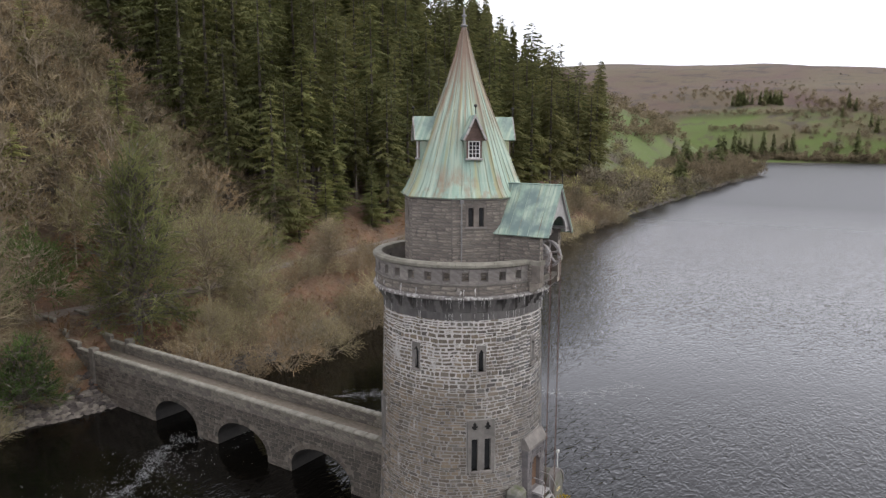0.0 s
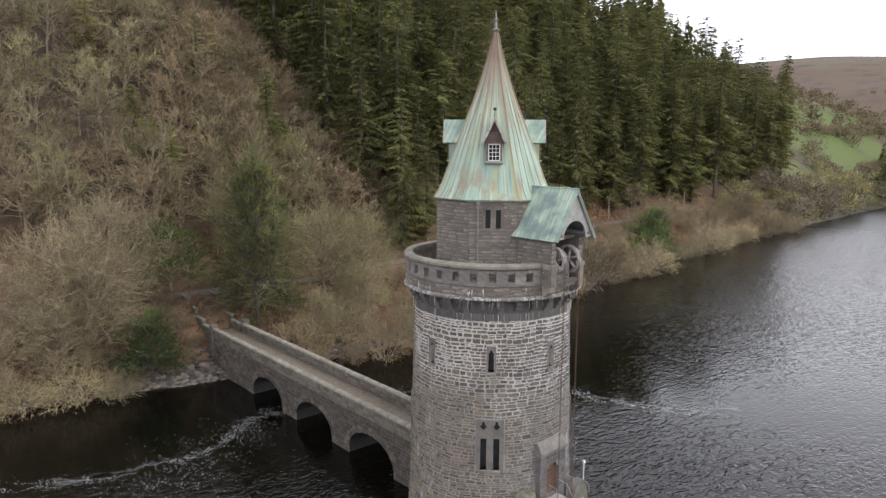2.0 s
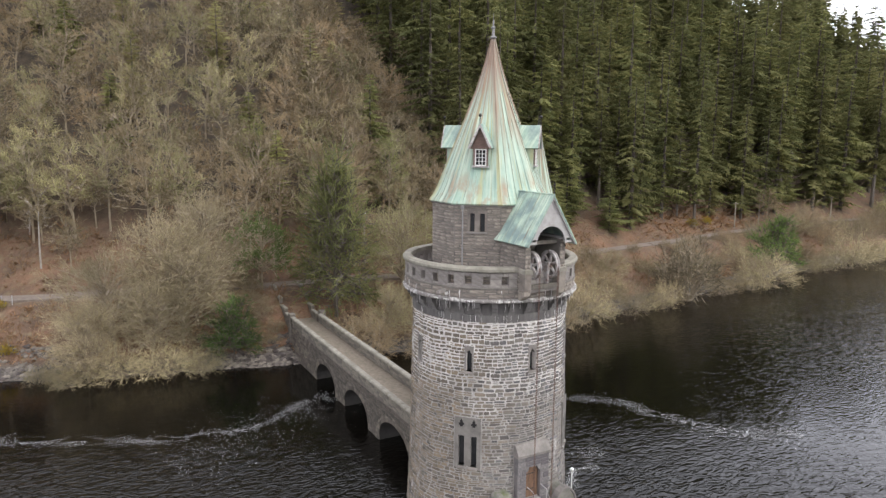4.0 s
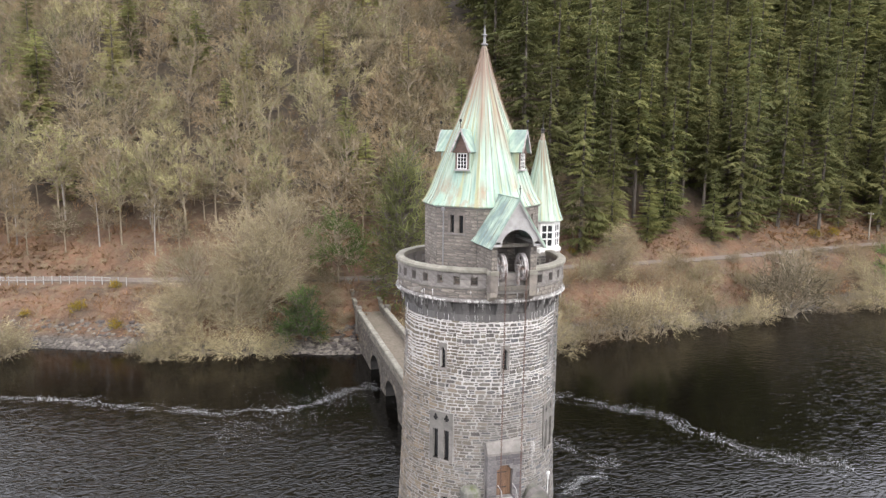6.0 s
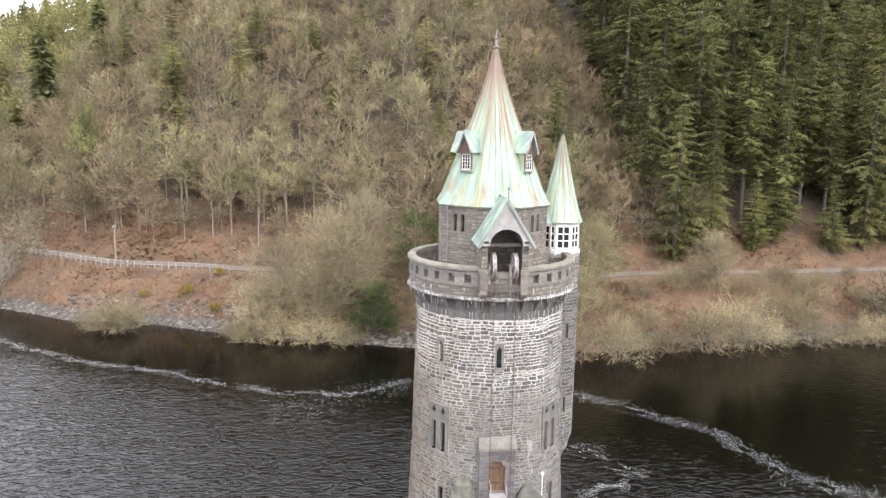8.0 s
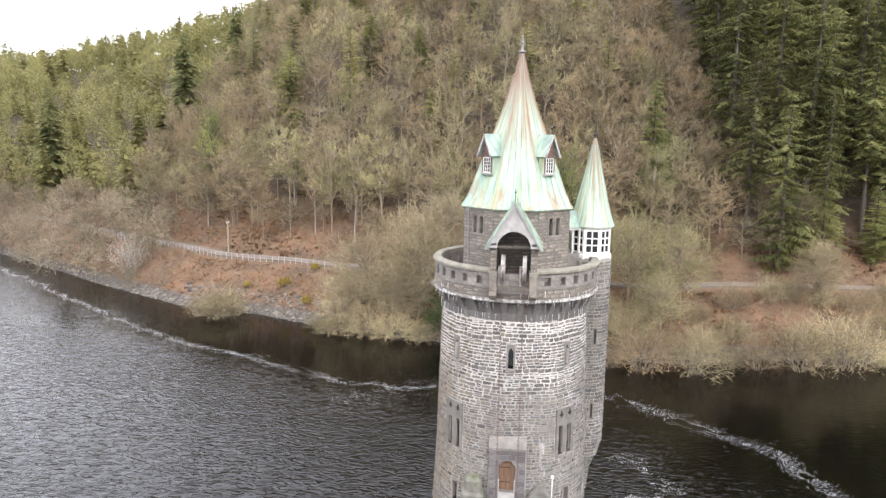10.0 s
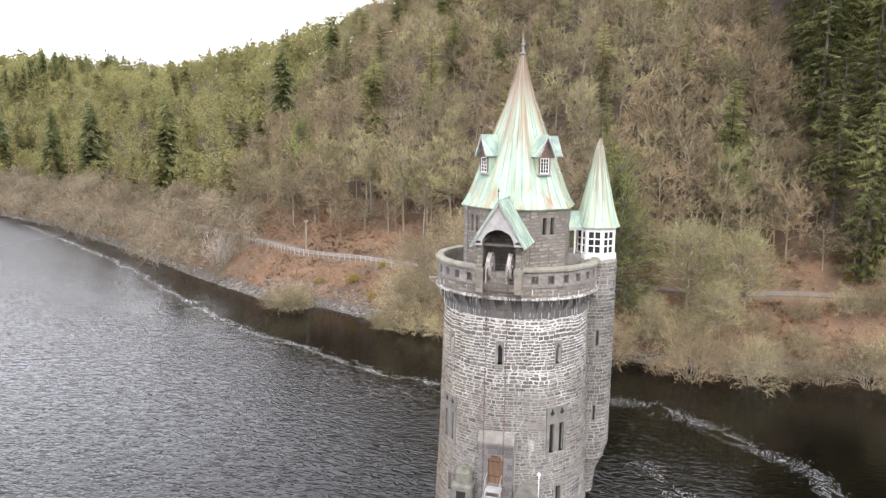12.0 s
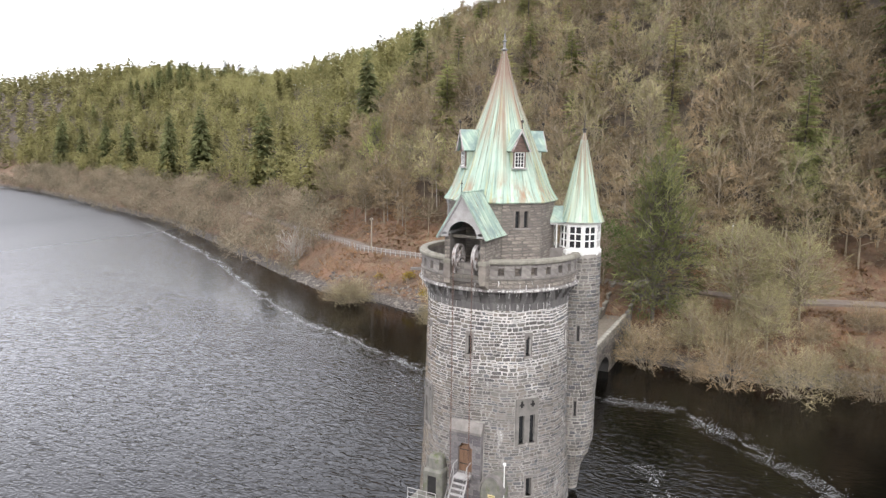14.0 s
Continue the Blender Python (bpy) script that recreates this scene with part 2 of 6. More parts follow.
needles_far = leafy("spruce_needles", (0.12, 0.135, 0.062), (0.235, 0.25, 0.114), (0.18, 0.19, 0.088), 0.6, 0.5)
twigs = leafy("bare_twigs", (0.15, 0.124, 0.075), (0.3, 0.252, 0.154), (0.265, 0.194, 0.116), 0.85, 0.15)
twigs_grey = leafy("shore_twigs", (0.138, 0.119, 0.085), (0.27, 0.234, 0.17), (0.21, 0.177, 0.125), 0.85, 0.15)
twigs_bud = leafy("budding_twigs", (0.188, 0.178, 0.084), (0.37, 0.345, 0.176), (0.32, 0.28, 0.163), 0.8, 0.2)
twigs_willow = leafy("willow_twigs", (0.27, 0.232, 0.134), (0.5, 0.438, 0.264), (0.36, 0.3, 0.176), 0.8, 0.2)
twigs_pale = leafy("pale_bare_twigs", (0.2, 0.17, 0.102), (0.39, 0.333, 0.207), (0.3, 0.252, 0.157), 0.85, 0.15)
twigs_dull = leafy("valley_twigs", (0.135, 0.112, 0.072), (0.24, 0.2, 0.130), (0.19, 0.152, 0.101), 0.8)
gorse_yellow = leafy("gorse_flower", (0.2, 0.15, 0.018), (0.42, 0.3, 0.026), (0.14, 0.12, 0.026))
bracken = leafy("dead_bracken", (0.2, 0.115, 0.060), (0.36, 0.22, 0.119), (0.3, 0.2, 0.114))


def copper_patina(name, worn_from, worn_to, centre=None, rust=0.0, ochre=1.0, ridges=False):
    """Verdigris copper; pale, ochre and brown runs follow the fall from the apex over centre; the top is worn brown."""
    m, n, l, b = nodes_of(name)
    tc, sx = n.new("ShaderNodeTexCoord"), n.new("ShaderNodeSeparateXYZ")
    l.new(tc.outputs["Object"], sx.inputs[0])
    if centre:
        sub, flat, unit, back = (n.new("ShaderNodeVectorMath") for _ in range(4))
        sub.operation, flat.operation, unit.operation, back.operation = "SUBTRACT", "MULTIPLY", "NORMALIZE", "SCALE"
        sub.inputs[1].default_value = (centre[0], centre[1], 0)
        flat.inputs[1].default_value = (1, 1, 0)
        back.inputs["Scale"].default_value = centre[2]
        l.new(tc.outputs["Object"], sub.inputs[0])
        l.new(sub.outputs[0], flat.inputs[0])
        l.new(flat.outputs[0], unit.inputs[0])
        l.new(unit.outputs[0], back.inputs[0])
        fall = back.outputs[0]
    else:
        flat = n.new("ShaderNodeVectorMath")
        flat.operation = "MULTIPLY"
        flat.inputs[1].default_value = (1.6, 0, 0)
        l.new(tc.outputs["Object"], flat.inputs[0])
        fall = flat.outputs[0]

    def runs(scale, lo, hi, shift, slow=0.05):
        join, mul, nz = n.new("ShaderNodeVectorMath"), n.new("ShaderNodeVectorMath"), n.new("ShaderNodeTexNoise")
        join.operation, mul.operation = "MULTIPLY_ADD", "MULTIPLY"
        mul.inputs[1].default_value = (0, 0, slow)
        l.new(tc.outputs["Object"], mul.inputs[0])
        join.inputs[1].default_value = (1, 1, 0)
        l.new(fall, join.inputs[0])
        l.new(mul.outputs[0], join.inputs[2])
        off = n.new("ShaderNodeVectorMath")
        off.inputs[1].default_value = (shift, shift * 0.7, shift * 0.3)
        l.new(join.outputs[0], off.inputs[0])
        nz.inputs["Scale"].default_value, nz.inputs["Detail"].default_value, nz.inputs["Roughness"].default_value = scale, 4, 0.6
        l.new(off.outputs[0], nz.inputs["Vector"])
        return ramp(n, l, nz.outputs["Fac"], lo, hi)

    def both(p, q):
        x = n.new("ShaderNodeMath")
        x.operation = "MULTIPLY"
        l.new(p, x.inputs[0])
        l.new(q, x.inputs[1])
        return x.outputs[0]
    col = blend(n, l, ramp(n, l, grain(n, l, 0.8, 5), 0.3, 0.7), (0.245, 0.352, 0.277), (0.355, 0.452, 0.366))
    col = blend(n, l, runs(4.5, 0.46, 0.62, 2.0), col, (0.46, 0.535, 0.42))
    col = blend(n, l, runs(6.0, 0.56, 0.68, 41.0), col, (0.2, 0.29, 0.24))
    col = blend(n, l, ochre, col, blend(n, l, runs(3.2, 0.52, 0.62, 9.0), col, (0.36, 0.36, 0.2)))
    z = sx.outputs["Z"]
    if centre:
        col = blend(n, l, both(ramp(n, l, z, worn_from - 3.0, worn_from), runs(2.6, 0.525, 0.63, 21.0)), col, (0.28, 0.205, 0.13))
        col = blend(n, l, both(ramp(n, l, z, worn_from, worn_to), runs(2.6, 0.3, 0.5, 33.0)), col, (0.21, 0.14, 0.1))
    if ridges:
        turn_, shift_, fold_ = n.new("ShaderNodeMath"), n.new("ShaderNodeMath"), n.new("ShaderNodeMath")
        turn_.operation, shift_.operation, fold_.operation = "ARCTAN2", "ADD", "PINGPONG"
        l.new(sx.outputs["Y"], turn_.inputs[0])
        l.new(sx.outputs["X"], turn_.inputs[1])
        l.new(turn_.outputs[0], shift_.inputs[0])
        shift_.inputs[1].default_value = radians(22.5 + 360)
        l.new(shift_.outputs[0], fold_.inputs[0])
        fold_.inputs[1].default_value = radians(22.5)
        near_ridge = ramp(n, l, fold_.outputs[0], 0.17, 0.02)
        col = blend(n, l, both(both(near_ridge, ramp(n, l, z, 21.5, 26.0)), ramp(n, l, grain(n, l, 0.9, 4, (1, 1, 0.25), 0.6, 62.0), 0.38, 0.55)), col, (0.27, 0.19, 0.13))
    if rust:
        col = blend(n, l, both(both(ramp(n, l, z, 22.6, 21.4), ramp(n, l, z, 20.3, 20.6)), ramp(n, l, grain(n, l, 1.3, 4, (1, 1, 0.25), 0.6, 52.0), 0.48, 0.66)), col, (0.3, 0.205, 0.13))
    if not centre:
        col = blend(n, l, ramp(n, l, grain(n, l, 0.9, 5, (1, 1, 1), 0.6, 71.0), 0.42, 0.62), col, (0.17, 0.235, 0.215))
    l.new(col, b.inputs["Base Color"])
    b.inputs["Roughness"].default_value = 0.62
    bumped(n, l, b, grain(n, l, 9.0, 5), 0.25, 0.02)
    return m


copper = copper_patina("copper_patina", 25.4, 28.6, (0, 0, 2.6), 1.0, 1.0, True)
copper_seam = surface("copper_seam", (0.2, 0.255, 0.2), (0.36, 0.44, 0.36), 1.2, 0.65, 0.2, 12, (0.19, 0.14, 0.095), 1.5, (0.5, 0.66), stretch=(1, 1, 0.3))
copper_turret = copper_patina("turret_copper", 22.4, 24.4, (-2.03, 4.96, 1.0), 0.0, 0.9)
copper_porch = copper_patina("porch_copper", 30.0, 32.0, None, 0.0, 0.25)


def lake_water():
    m, n, l, b = nodes_of("lake_water")
    b.inputs["Base Color"].default_value = (0.0035, 0.003, 0.0022, 1)
    b.inputs["Roughness"].default_value = 0.06
    b.inputs["IOR"].default_value = 1.34
    tc = n.new("ShaderNodeTexCoord")
    waves = []
    for scale, stretch, shift in ((0.42, (1.0, 0.4, 1), 0.0), (1.8, (1.0, 0.48, 1), 5.0), (4.4, (1.0, 0.7, 1), 9.0)):
        mp, nz = n.new("ShaderNodeMapping"), n.new("ShaderNodeTexNoise")
        mp.inputs["Rotation"].default_value = (0, 0, radians(35 + 8 * shift / 5))
        mp.inputs["Scale"].default_value = stretch
        nz.inputs["Scale"].default_value, nz.inputs["Detail"].default_value, nz.inputs["Roughness"].default_value = scale, 1.6, 0.5
        nz.inputs["Distortion"].default_value = 0.5
        l.new(tc.outputs["Object"], mp.inputs[0])
        l.new(mp.outputs[0], nz.inputs["Vector"])
        waves.append(nz.outputs["Fac"])
    a, c = n.new("ShaderNodeMath"), n.new("ShaderNodeMath")
    a.operation = c.operation = "MULTIPLY_ADD"
    a.inputs[1].default_value, c.inputs[1].default_value = 1.4, 0.22
    # sharp crests on the wind ripples, over a weak swell
    fold, swell = n.new("ShaderNodeMath"), n.new("ShaderNodeMath")
    fold.operation, swell.operation = "PINGPONG", "MULTIPLY"
    fold.inputs[1].default_value, swell.inputs[1].default_value = 0.5, 0.6
    l.new(waves[1], fold.inputs[0])
    l.new(waves[0], swell.inputs[0])
    l.new(fold.outputs[0], a.inputs[0])
    l.new(swell.outputs[0], a.inputs[2])
    l.new(waves[2], c.inputs[0])
    l.new(a.outputs[0], c.inputs[2])
    # the lee of the wooded bank lies calm; the open lake is ruffled
    edges = []
    for way, from_, to in (((1.0, -0.38, 0), -17.5, -8.0), ((0.68, -0.74, 0), -22.0, -8.0)):
        dot = n.new("ShaderNodeVectorMath")
        dot.operation = "DOT_PRODUCT"
        l.new(tc.outputs["Object"], dot.inputs[0])
        dot.inputs[1].default_value = way
        edges.append(ramp(n, l, dot.outputs["Value"], from_, to))
    sy = n.new("ShaderNodeSeparateXYZ")
    l.new(tc.outputs["Object"], sy.inputs[0])
    open_north, low, top = n.new("ShaderNodeMath"), n.new("ShaderNodeMath"), n.new("ShaderNodeMath")
    open_north.operation, low.operation, top.operation = "MAXIMUM", "MINIMUM", "MULTIPLY_ADD"
    l.new(edges[1], open_north.inputs[0])
    l.new(ramp(n, l, sy.outputs["Y"], 26, 62), open_north.inputs[1])
    south_lee = n.new("ShaderNodeMath")
    south_lee.operation = "MAXIMUM"
    l.new(edges[0], south_lee.inputs[0])
    down = n.new("ShaderNodeMath")
    down.operation = "MAXIMUM"
    l.new(ramp(n, l, sy.outputs["Y"], -2, 15), down.inputs[0])
    l.new(ramp(n, l, sy.outputs["Y"], -35, -120), down.inputs[1])
    l.new(down.outputs[0], south_lee.inputs[1])
    # ripples too fine to tell apart far off, at both ends of the reach
    reach, gloss = n.new("ShaderNodeMath"), n.new("ShaderNodeMath")
    reach.operation, gloss.operation = "MAXIMUM", "MULTIPLY_ADD"
    l.new(ramp(n, l, sy.outputs["Y"], 50, 260), reach.inputs[0])
    l.new(ramp(n, l, sy.outputs["Y"], -40, -190), reach.inputs[1])
    l.new(reach.outputs[0], gloss.inputs[0])
    gloss.inputs[1].default_value, gloss.inputs[2].default_value = 0.34, 0.055
    l.new(gloss.outputs[0], b.inputs["Roughness"])
    l.new(south_lee.outputs[0], low.inputs[0])
    l.new(open_north.outputs[0], low.inputs[1])
    l.new(low.outputs[0], top.inputs[0])
    top.inputs[1].default_value, top.inputs[2].default_value = 0.86, 0.14
    bp = n.new("ShaderNodeBump")
    bp.inputs["Distance"].default_value = 0.11
    # the wind drops towards both ends of the reach
    fade, damp = n.new("ShaderNodeMath"), n.new("ShaderNodeMath")
    fade.operation, damp.operation = "MULTIPLY_ADD", "MULTIPLY"
    fade.inputs[1].default_value, fade.inputs[2].default_value = -0.45, 1.0
    l.new(reach.outputs[0], fade.inputs[0])
    l.new(top.outputs[0], damp.inputs[0])
    l.new(fade.outputs[0], damp.inputs[1])
    l.new(damp.outputs[0], bp.inputs["Strength"])
    l.new(c.outputs[0], bp.inputs["Height"])
    l.new(bp.outputs[0], b.inputs["Normal"])
    return m


def ground_cover():
    """Leaf litter and bracken on the near slopes, pasture and moor far up the valley, wet stones at the water's edge."""
    m, n, l, b = nodes_of("ground_cover")
    col = blend(n, l, ramp(n, l, grain(n, l, 0.25, 6), 0.35, 0.65), (0.085, 0.056, 0.036), (0.185, 0.103, 0.06))
    col = blend(n, l, ramp(n, l, grain(n, l, 1.1, 5, (1, 1, 1), 0.6, 4.0), 0.5, 0.7), col, (0.17, 0.13, 0.075))
    tc, sx = n.new("ShaderNodeTexCoord"), n.new("ShaderNodeSeparateXYZ")
    l.new(tc.outputs["Object"], sx.inputs[0])
    litter = blend(n, l, ramp(n, l, grain(n, l, 0.6, 6, (1, 1, 1), 0.65, 19.0), 0.35, 0.65), (0.05, 0.041, 0.03), (0.115, 0.086, 0.058))
    col = blend(n, l, ramp(n, l, sx.outputs["Z"], 10, 17), col, litter)
    field = blend(n, l, ramp(n, l, grain(n, l, 0.012, 3, (1, 1, 0.2), 0.5, 2.0), 0.5, 0.58), (0.1, 0.135, 0.032), (0.12, 0.11, 0.047))
    field = blend(n, l, ramp(n, l, grain(n, l, 0.03, 5, (1, 1, 1), 0.6, 8.0), 0.5, 0.7), field, (0.1, 0.113, 0.037))
    scrubby = blend(n, l, ramp(n, l, grain(n, l, 0.02, 5, (1, 1, 1), 0.65, 31.0), 0.56, 0.64), field, (0.085, 0.068, 0.045))
    moor = blend(n, l, ramp(n, l, grain(n, l, 0.006, 6, (1, 1, 0.3), 0.65, 1.0), 0.4, 0.6), (0.115, 0.088, 0.05), (0.105, 0.064, 0.05))
    moor = blend(n, l, ramp(n, l, grain(n, l, 0.02, 5, (1, 1, 0.3), 0.65, 14.0), 0.52, 0.66), moor, (0.06, 0.045, 0.036))
    up = n.new("ShaderNodeMath")
    l.new(ramp(n, l, sx.outputs["Z"], 55, 95), up.inputs[0])
    l.new(ramp(n, l, grain(n, l, 0.01, 4), 0.35, 0.9), up.inputs[1])
    far = blend(n, l, ramp(n, l, up.outputs[0], 0.3, 0.9), scrubby, moor)
    col = blend(n, l, ramp(n, l, sx.outputs["Y"], 200, 260), col, far)
    edge = blend(n, l, ramp(n, l, grain(n, l, 2.6, 4, (1, 1, 1), 0.65, 12.0), 0.38, 0.6), (0.04, 0.034, 0.028), (0.12, 0.104, 0.086))
    col = blend(n, l, ramp(n, l, sx.outputs["Z"], 1.3, 0.7), col, edge)
    l.new(col, b.inputs["Base Color"])
    b.inputs["Roughness"].default_value = 0.95
    bumped(n, l, b, grain(n, l, 1.9, 6), 0.8, 0.4)
    return m


# ---- building blocks ----
class Shape:
    """Vertices and faces of one mesh, added piece by piece."""

    def __init__(self):
        self.v, self.f = [], []

    def add(self, verts, faces):
        k = len(self.v)
        self.v += [tuple(p) for p in verts]
        self.f += [tuple(i + k for i in f) for f in faces]
        return self

    def box(self, x0, x1, y0, y1, z0, z1, m=None, chamfer=0.0):
        """A box, its vertical and top edges cut back by chamfer."""
        c = chamfer
        if c:
            ring = [(x0 + c, y0), (x1 - c, y0), (x1, y0 + c), (x1, y1 - c), (x1 - c, y1), (x0 + c, y1), (x0, y1 - c), (x0, y0 + c)]
            top = [(min(max(x, x0 + c), x1 - c), min(max(y, y0 + c), y1 - c)) for x, y in ring]
            pts = [(x, y, z0) for x, y in ring] + [(x, y, z1 - c) for x, y in ring] + [(x, y, z1) for x, y in
                   ((x0 + c, y0 + c), (x1 - c, y0 + c), (x1 - c, y1 - c), (x0 + c, y1 - c))]
            fs = [tuple(range(7, -1, -1))] + [(i, (i + 1) % 8, 8 + (i + 1) % 8, 8 + i) for i in range(8)]
            fs += [(8, 9, 17, 16), (9, 10, 17), (10, 11, 18, 17), (11, 12, 18), (12, 13, 19, 18), (13, 14, 19), (14, 15, 16, 19), (15, 8, 16), (16, 17, 18, 19)]
        else:
            pts = [(x, y, z) for z in (z0, z1) for x, y in ((x0, y0), (x1, y0), (x1, y1), (x0, y1))]
            fs = [(3, 2, 1, 0), (4, 5, 6, 7), (0, 1, 5, 4), (1, 2, 6, 5), (2, 3, 7, 6), (3, 0, 4, 7)]
        return self.add([m @ Vector(p) for p in pts] if m else pts, fs)

    def prism(self, outline, d0, d1, m=None):
        """An outline of (u, w) carried from d0 to d1; m takes (d, u, w) to the world."""
        k = len(outline)
        pts = [Vector((d, u, w)) for d in (d0, d1) for u, w in outline]
        fs = [tuple(range(k - 1, -1, -1)), tuple(range(k, 2 * k))] + [(i, (i + 1) % k, k + (i + 1) % k, k + i) for i in range(k)]
        return self.add([m @ p for p in pts] if m else pts, fs)

    def turn(self, profile, n, start=0.0, closed=False, m=None):
        """A profile of (radius, z) turned round the z axis in n steps."""
        k = len(profile)
        pts = [Vector((r * math.cos(start + 2 * math.pi * i / n), r * math.sin(start + 2 * math.pi * i / n), z)) for i in range(n) for r, z in profile]
        fs = [(i * k + j, (i + 1) % n * k + j, (i + 1) % n * k + (j + 1) % k, i * k + (j + 1) % k) for i in range(n) for j in range(k if closed else k - 1)]
        return self.add([m @ p for p in pts] if m else pts, fs)

    def tube(self, path, radii, n=6, cap=True):
        k0 = len(self.v)
        path = [Vector(p) for p in path]
        for i, p in enumerate(path):
            d = (path[min(i + 1, len(path) - 1)] - path[max(i - 1, 0)]).normalized()
            a = d.orthogonal().normalized()
            b = d.cross(a)
            r = radii[i] if isinstance(radii, (list, tuple)) else radii
            self.v += [tuple(p + r * (math.cos(2 * math.pi * j / n) * a + math.sin(2 * math.pi * j / n) * b)) for j in range(n)]
        for i in range(len(path) - 1):
            self.f += [(k0 + i * n + j, k0 + i * n + (j + 1) % n, k0 + (i + 1) * n + (j + 1) % n, k0 + (i + 1) * n + j) for j in range(n)]
        if cap:
            self.f += [tuple(k0 + j for j in range(n - 1, -1, -1)), tuple(k0 + (len(path) - 1) * n + j for j in range(n))]
        return self

    def weld(self):
        """Joins points that lie together, so that the faces hang together."""
        seen, at = {}, []
        for p in self.v:
            at.append(seen.setdefault((round(p[0], 4), round(p[1], 4), round(p[2], 4)), len(seen)))
        self.v = list(seen)
        self.f = [tuple(at[i] for i in f) for f in self.f]
        return self

    def mesh(self, name, material, smooth=False):
        me = bpy.data.meshes.new(name)
        me.from_pydata(self.v, [], self.f)
        me.materials.append(material)
        if smooth:
            me.polygons.foreach_set("use_smooth", [True] * len(me.polygons))
        me.update()
        return me


def part(name, shape, material, parent=None, label="", smooth=False):
    ob = new(name, shape.mesh(name, material, smooth) if isinstance(shape, Shape) else shape)
    ob.parent = parent
    return tagged(ob, label)


def thing(name, label, category, group="", m=None):
    ob = new(name)
    ob.empty_display_size = 0.2
    if m:
        ob.matrix_basis = m
    return tagged(ob, label, category, group)


def fast_mesh(name, verts, tris, material):
    """A mesh straight from arrays of points and triangles."""
    me = bpy.data.meshes.new(name)
    me.vertices.add(len(verts))
    me.vertices.foreach_set("co", np.ascontiguousarray(verts, dtype=np.float32).ravel())
    me.loops.add(3 * len(tris))
    me.loops.foreach_set("vertex_index", np.ascontiguousarray(tris, dtype=np.int32).ravel())
    me.polygons.add(len(tris))
    me.polygons.foreach_set("loop_start", np.arange(0, 3 * len(tris), 3, dtype=np.int32))
    me.update(calc_edges=True)
    me.materials.append(material)
    return me


def out(angle, r=0.0, z=0.0):
    """A frame that looks out from the tower's axis: x outward, y to the left, z up."""
    return pose(0, 0, z, 0, 0, angle) @ pose(r, 0, 0)


# ---- land and water ----
SHORE = [(-900, -330), (-500, -235), (-368, -191), (-319, -178), (-266, -159), (-200, -129.5), (-150, -109), (-98, -78), (-69, -60), (-50, -49), (-37, -46.5), (-26, -41.5), (-16, -38.8),
         (-9, -37.2), (-3, -35.4), (3, -35.2), (8, -34.5), (18, -33.5), (28, -37), (54, -39), (78, -43), (103, -48), (140, -51), (165, -52), (290, -60), (400, -66), (540, -70),
         (590, -100), (760, -150), (960, -200), (1250, -300), (5000, -900)]
SHORE_Y, SHORE_X = np.array([p[0] for p in SHORE], float), np.array([p[1] for p in SHORE], float)


def inland(x, y):
    """Metres from the water's edge, landward; negative over the lake."""
    y0 = np.asarray(y, float)
    xs = np.interp(y0, SHORE_Y, SHORE_X)
    lean = (np.interp(y0 + 6, SHORE_Y, SHORE_X) - np.interp(y0 - 6, SHORE_Y, SHORE_X)) / 12
    west = (xs - x) / np.sqrt(1 + lean**2)
    north = (y0 - 935 - 0.06 * (np.asarray(x) + 80)) * 0.98
    return np.maximum(np.maximum(west, north), np.maximum(np.asarray(x) - 420.0, -850.0 - y0))


def ground_height(x, y):
    d = inland(x, y)
    near = np.interp(d, [-60, -4, 0, 2.5, 9.5, 10.5, 15.5, 16.5, 30, 80, 110, 200, 700, 3000], [-12, -2.2, 0, 1.0, 6.0, 6.2, 6.2, 6.9, 16.5, 56, 66, 74, 95, 260])
    far = np.interp(d, [-60, -4, 0, 4, 15, 30, 80, 150, 300, 600, 1000, 2000, 5000], [-12, -2.2, 0, 1.5, 5, 9, 42, 72, 115, 185, 225, 270, 280])
    far = np.where(d > 150, 72 + (far - 72) * np.interp(x, [-700, -300, 0, 300], [1.15, 1.02, 0.8, 0.75]), far)
    near = near - 0.7 * np.interp(d, [5, 9.5, 16.5, 21], [0, 1, 1, 0]) * np.clip((-18 - np.asarray(y)) / 12, 0, 1)
    k = np.clip((np.asarray(y) - 205) / 130, 0, 1)
    k = k * k * (3 - 2 * k)
    south = np.interp(y, [-470, -330, -210, -90], [1.12, 0.95, 0.78, 1.0])
    return np.where(d > 15, 6.2 + (near - 6.2) * south, near) * (1 - k) + far * k


def uneven(x, y):
    return (noise.noise((x * 0.07, y * 0.07, 0)) * 0.9 + noise.noise((x * 0.35, y * 0.35, 3)) * 0.25) * (0.3 + 0.7 * min(1, max(0, (inland(x, y) - 15) / 10)))


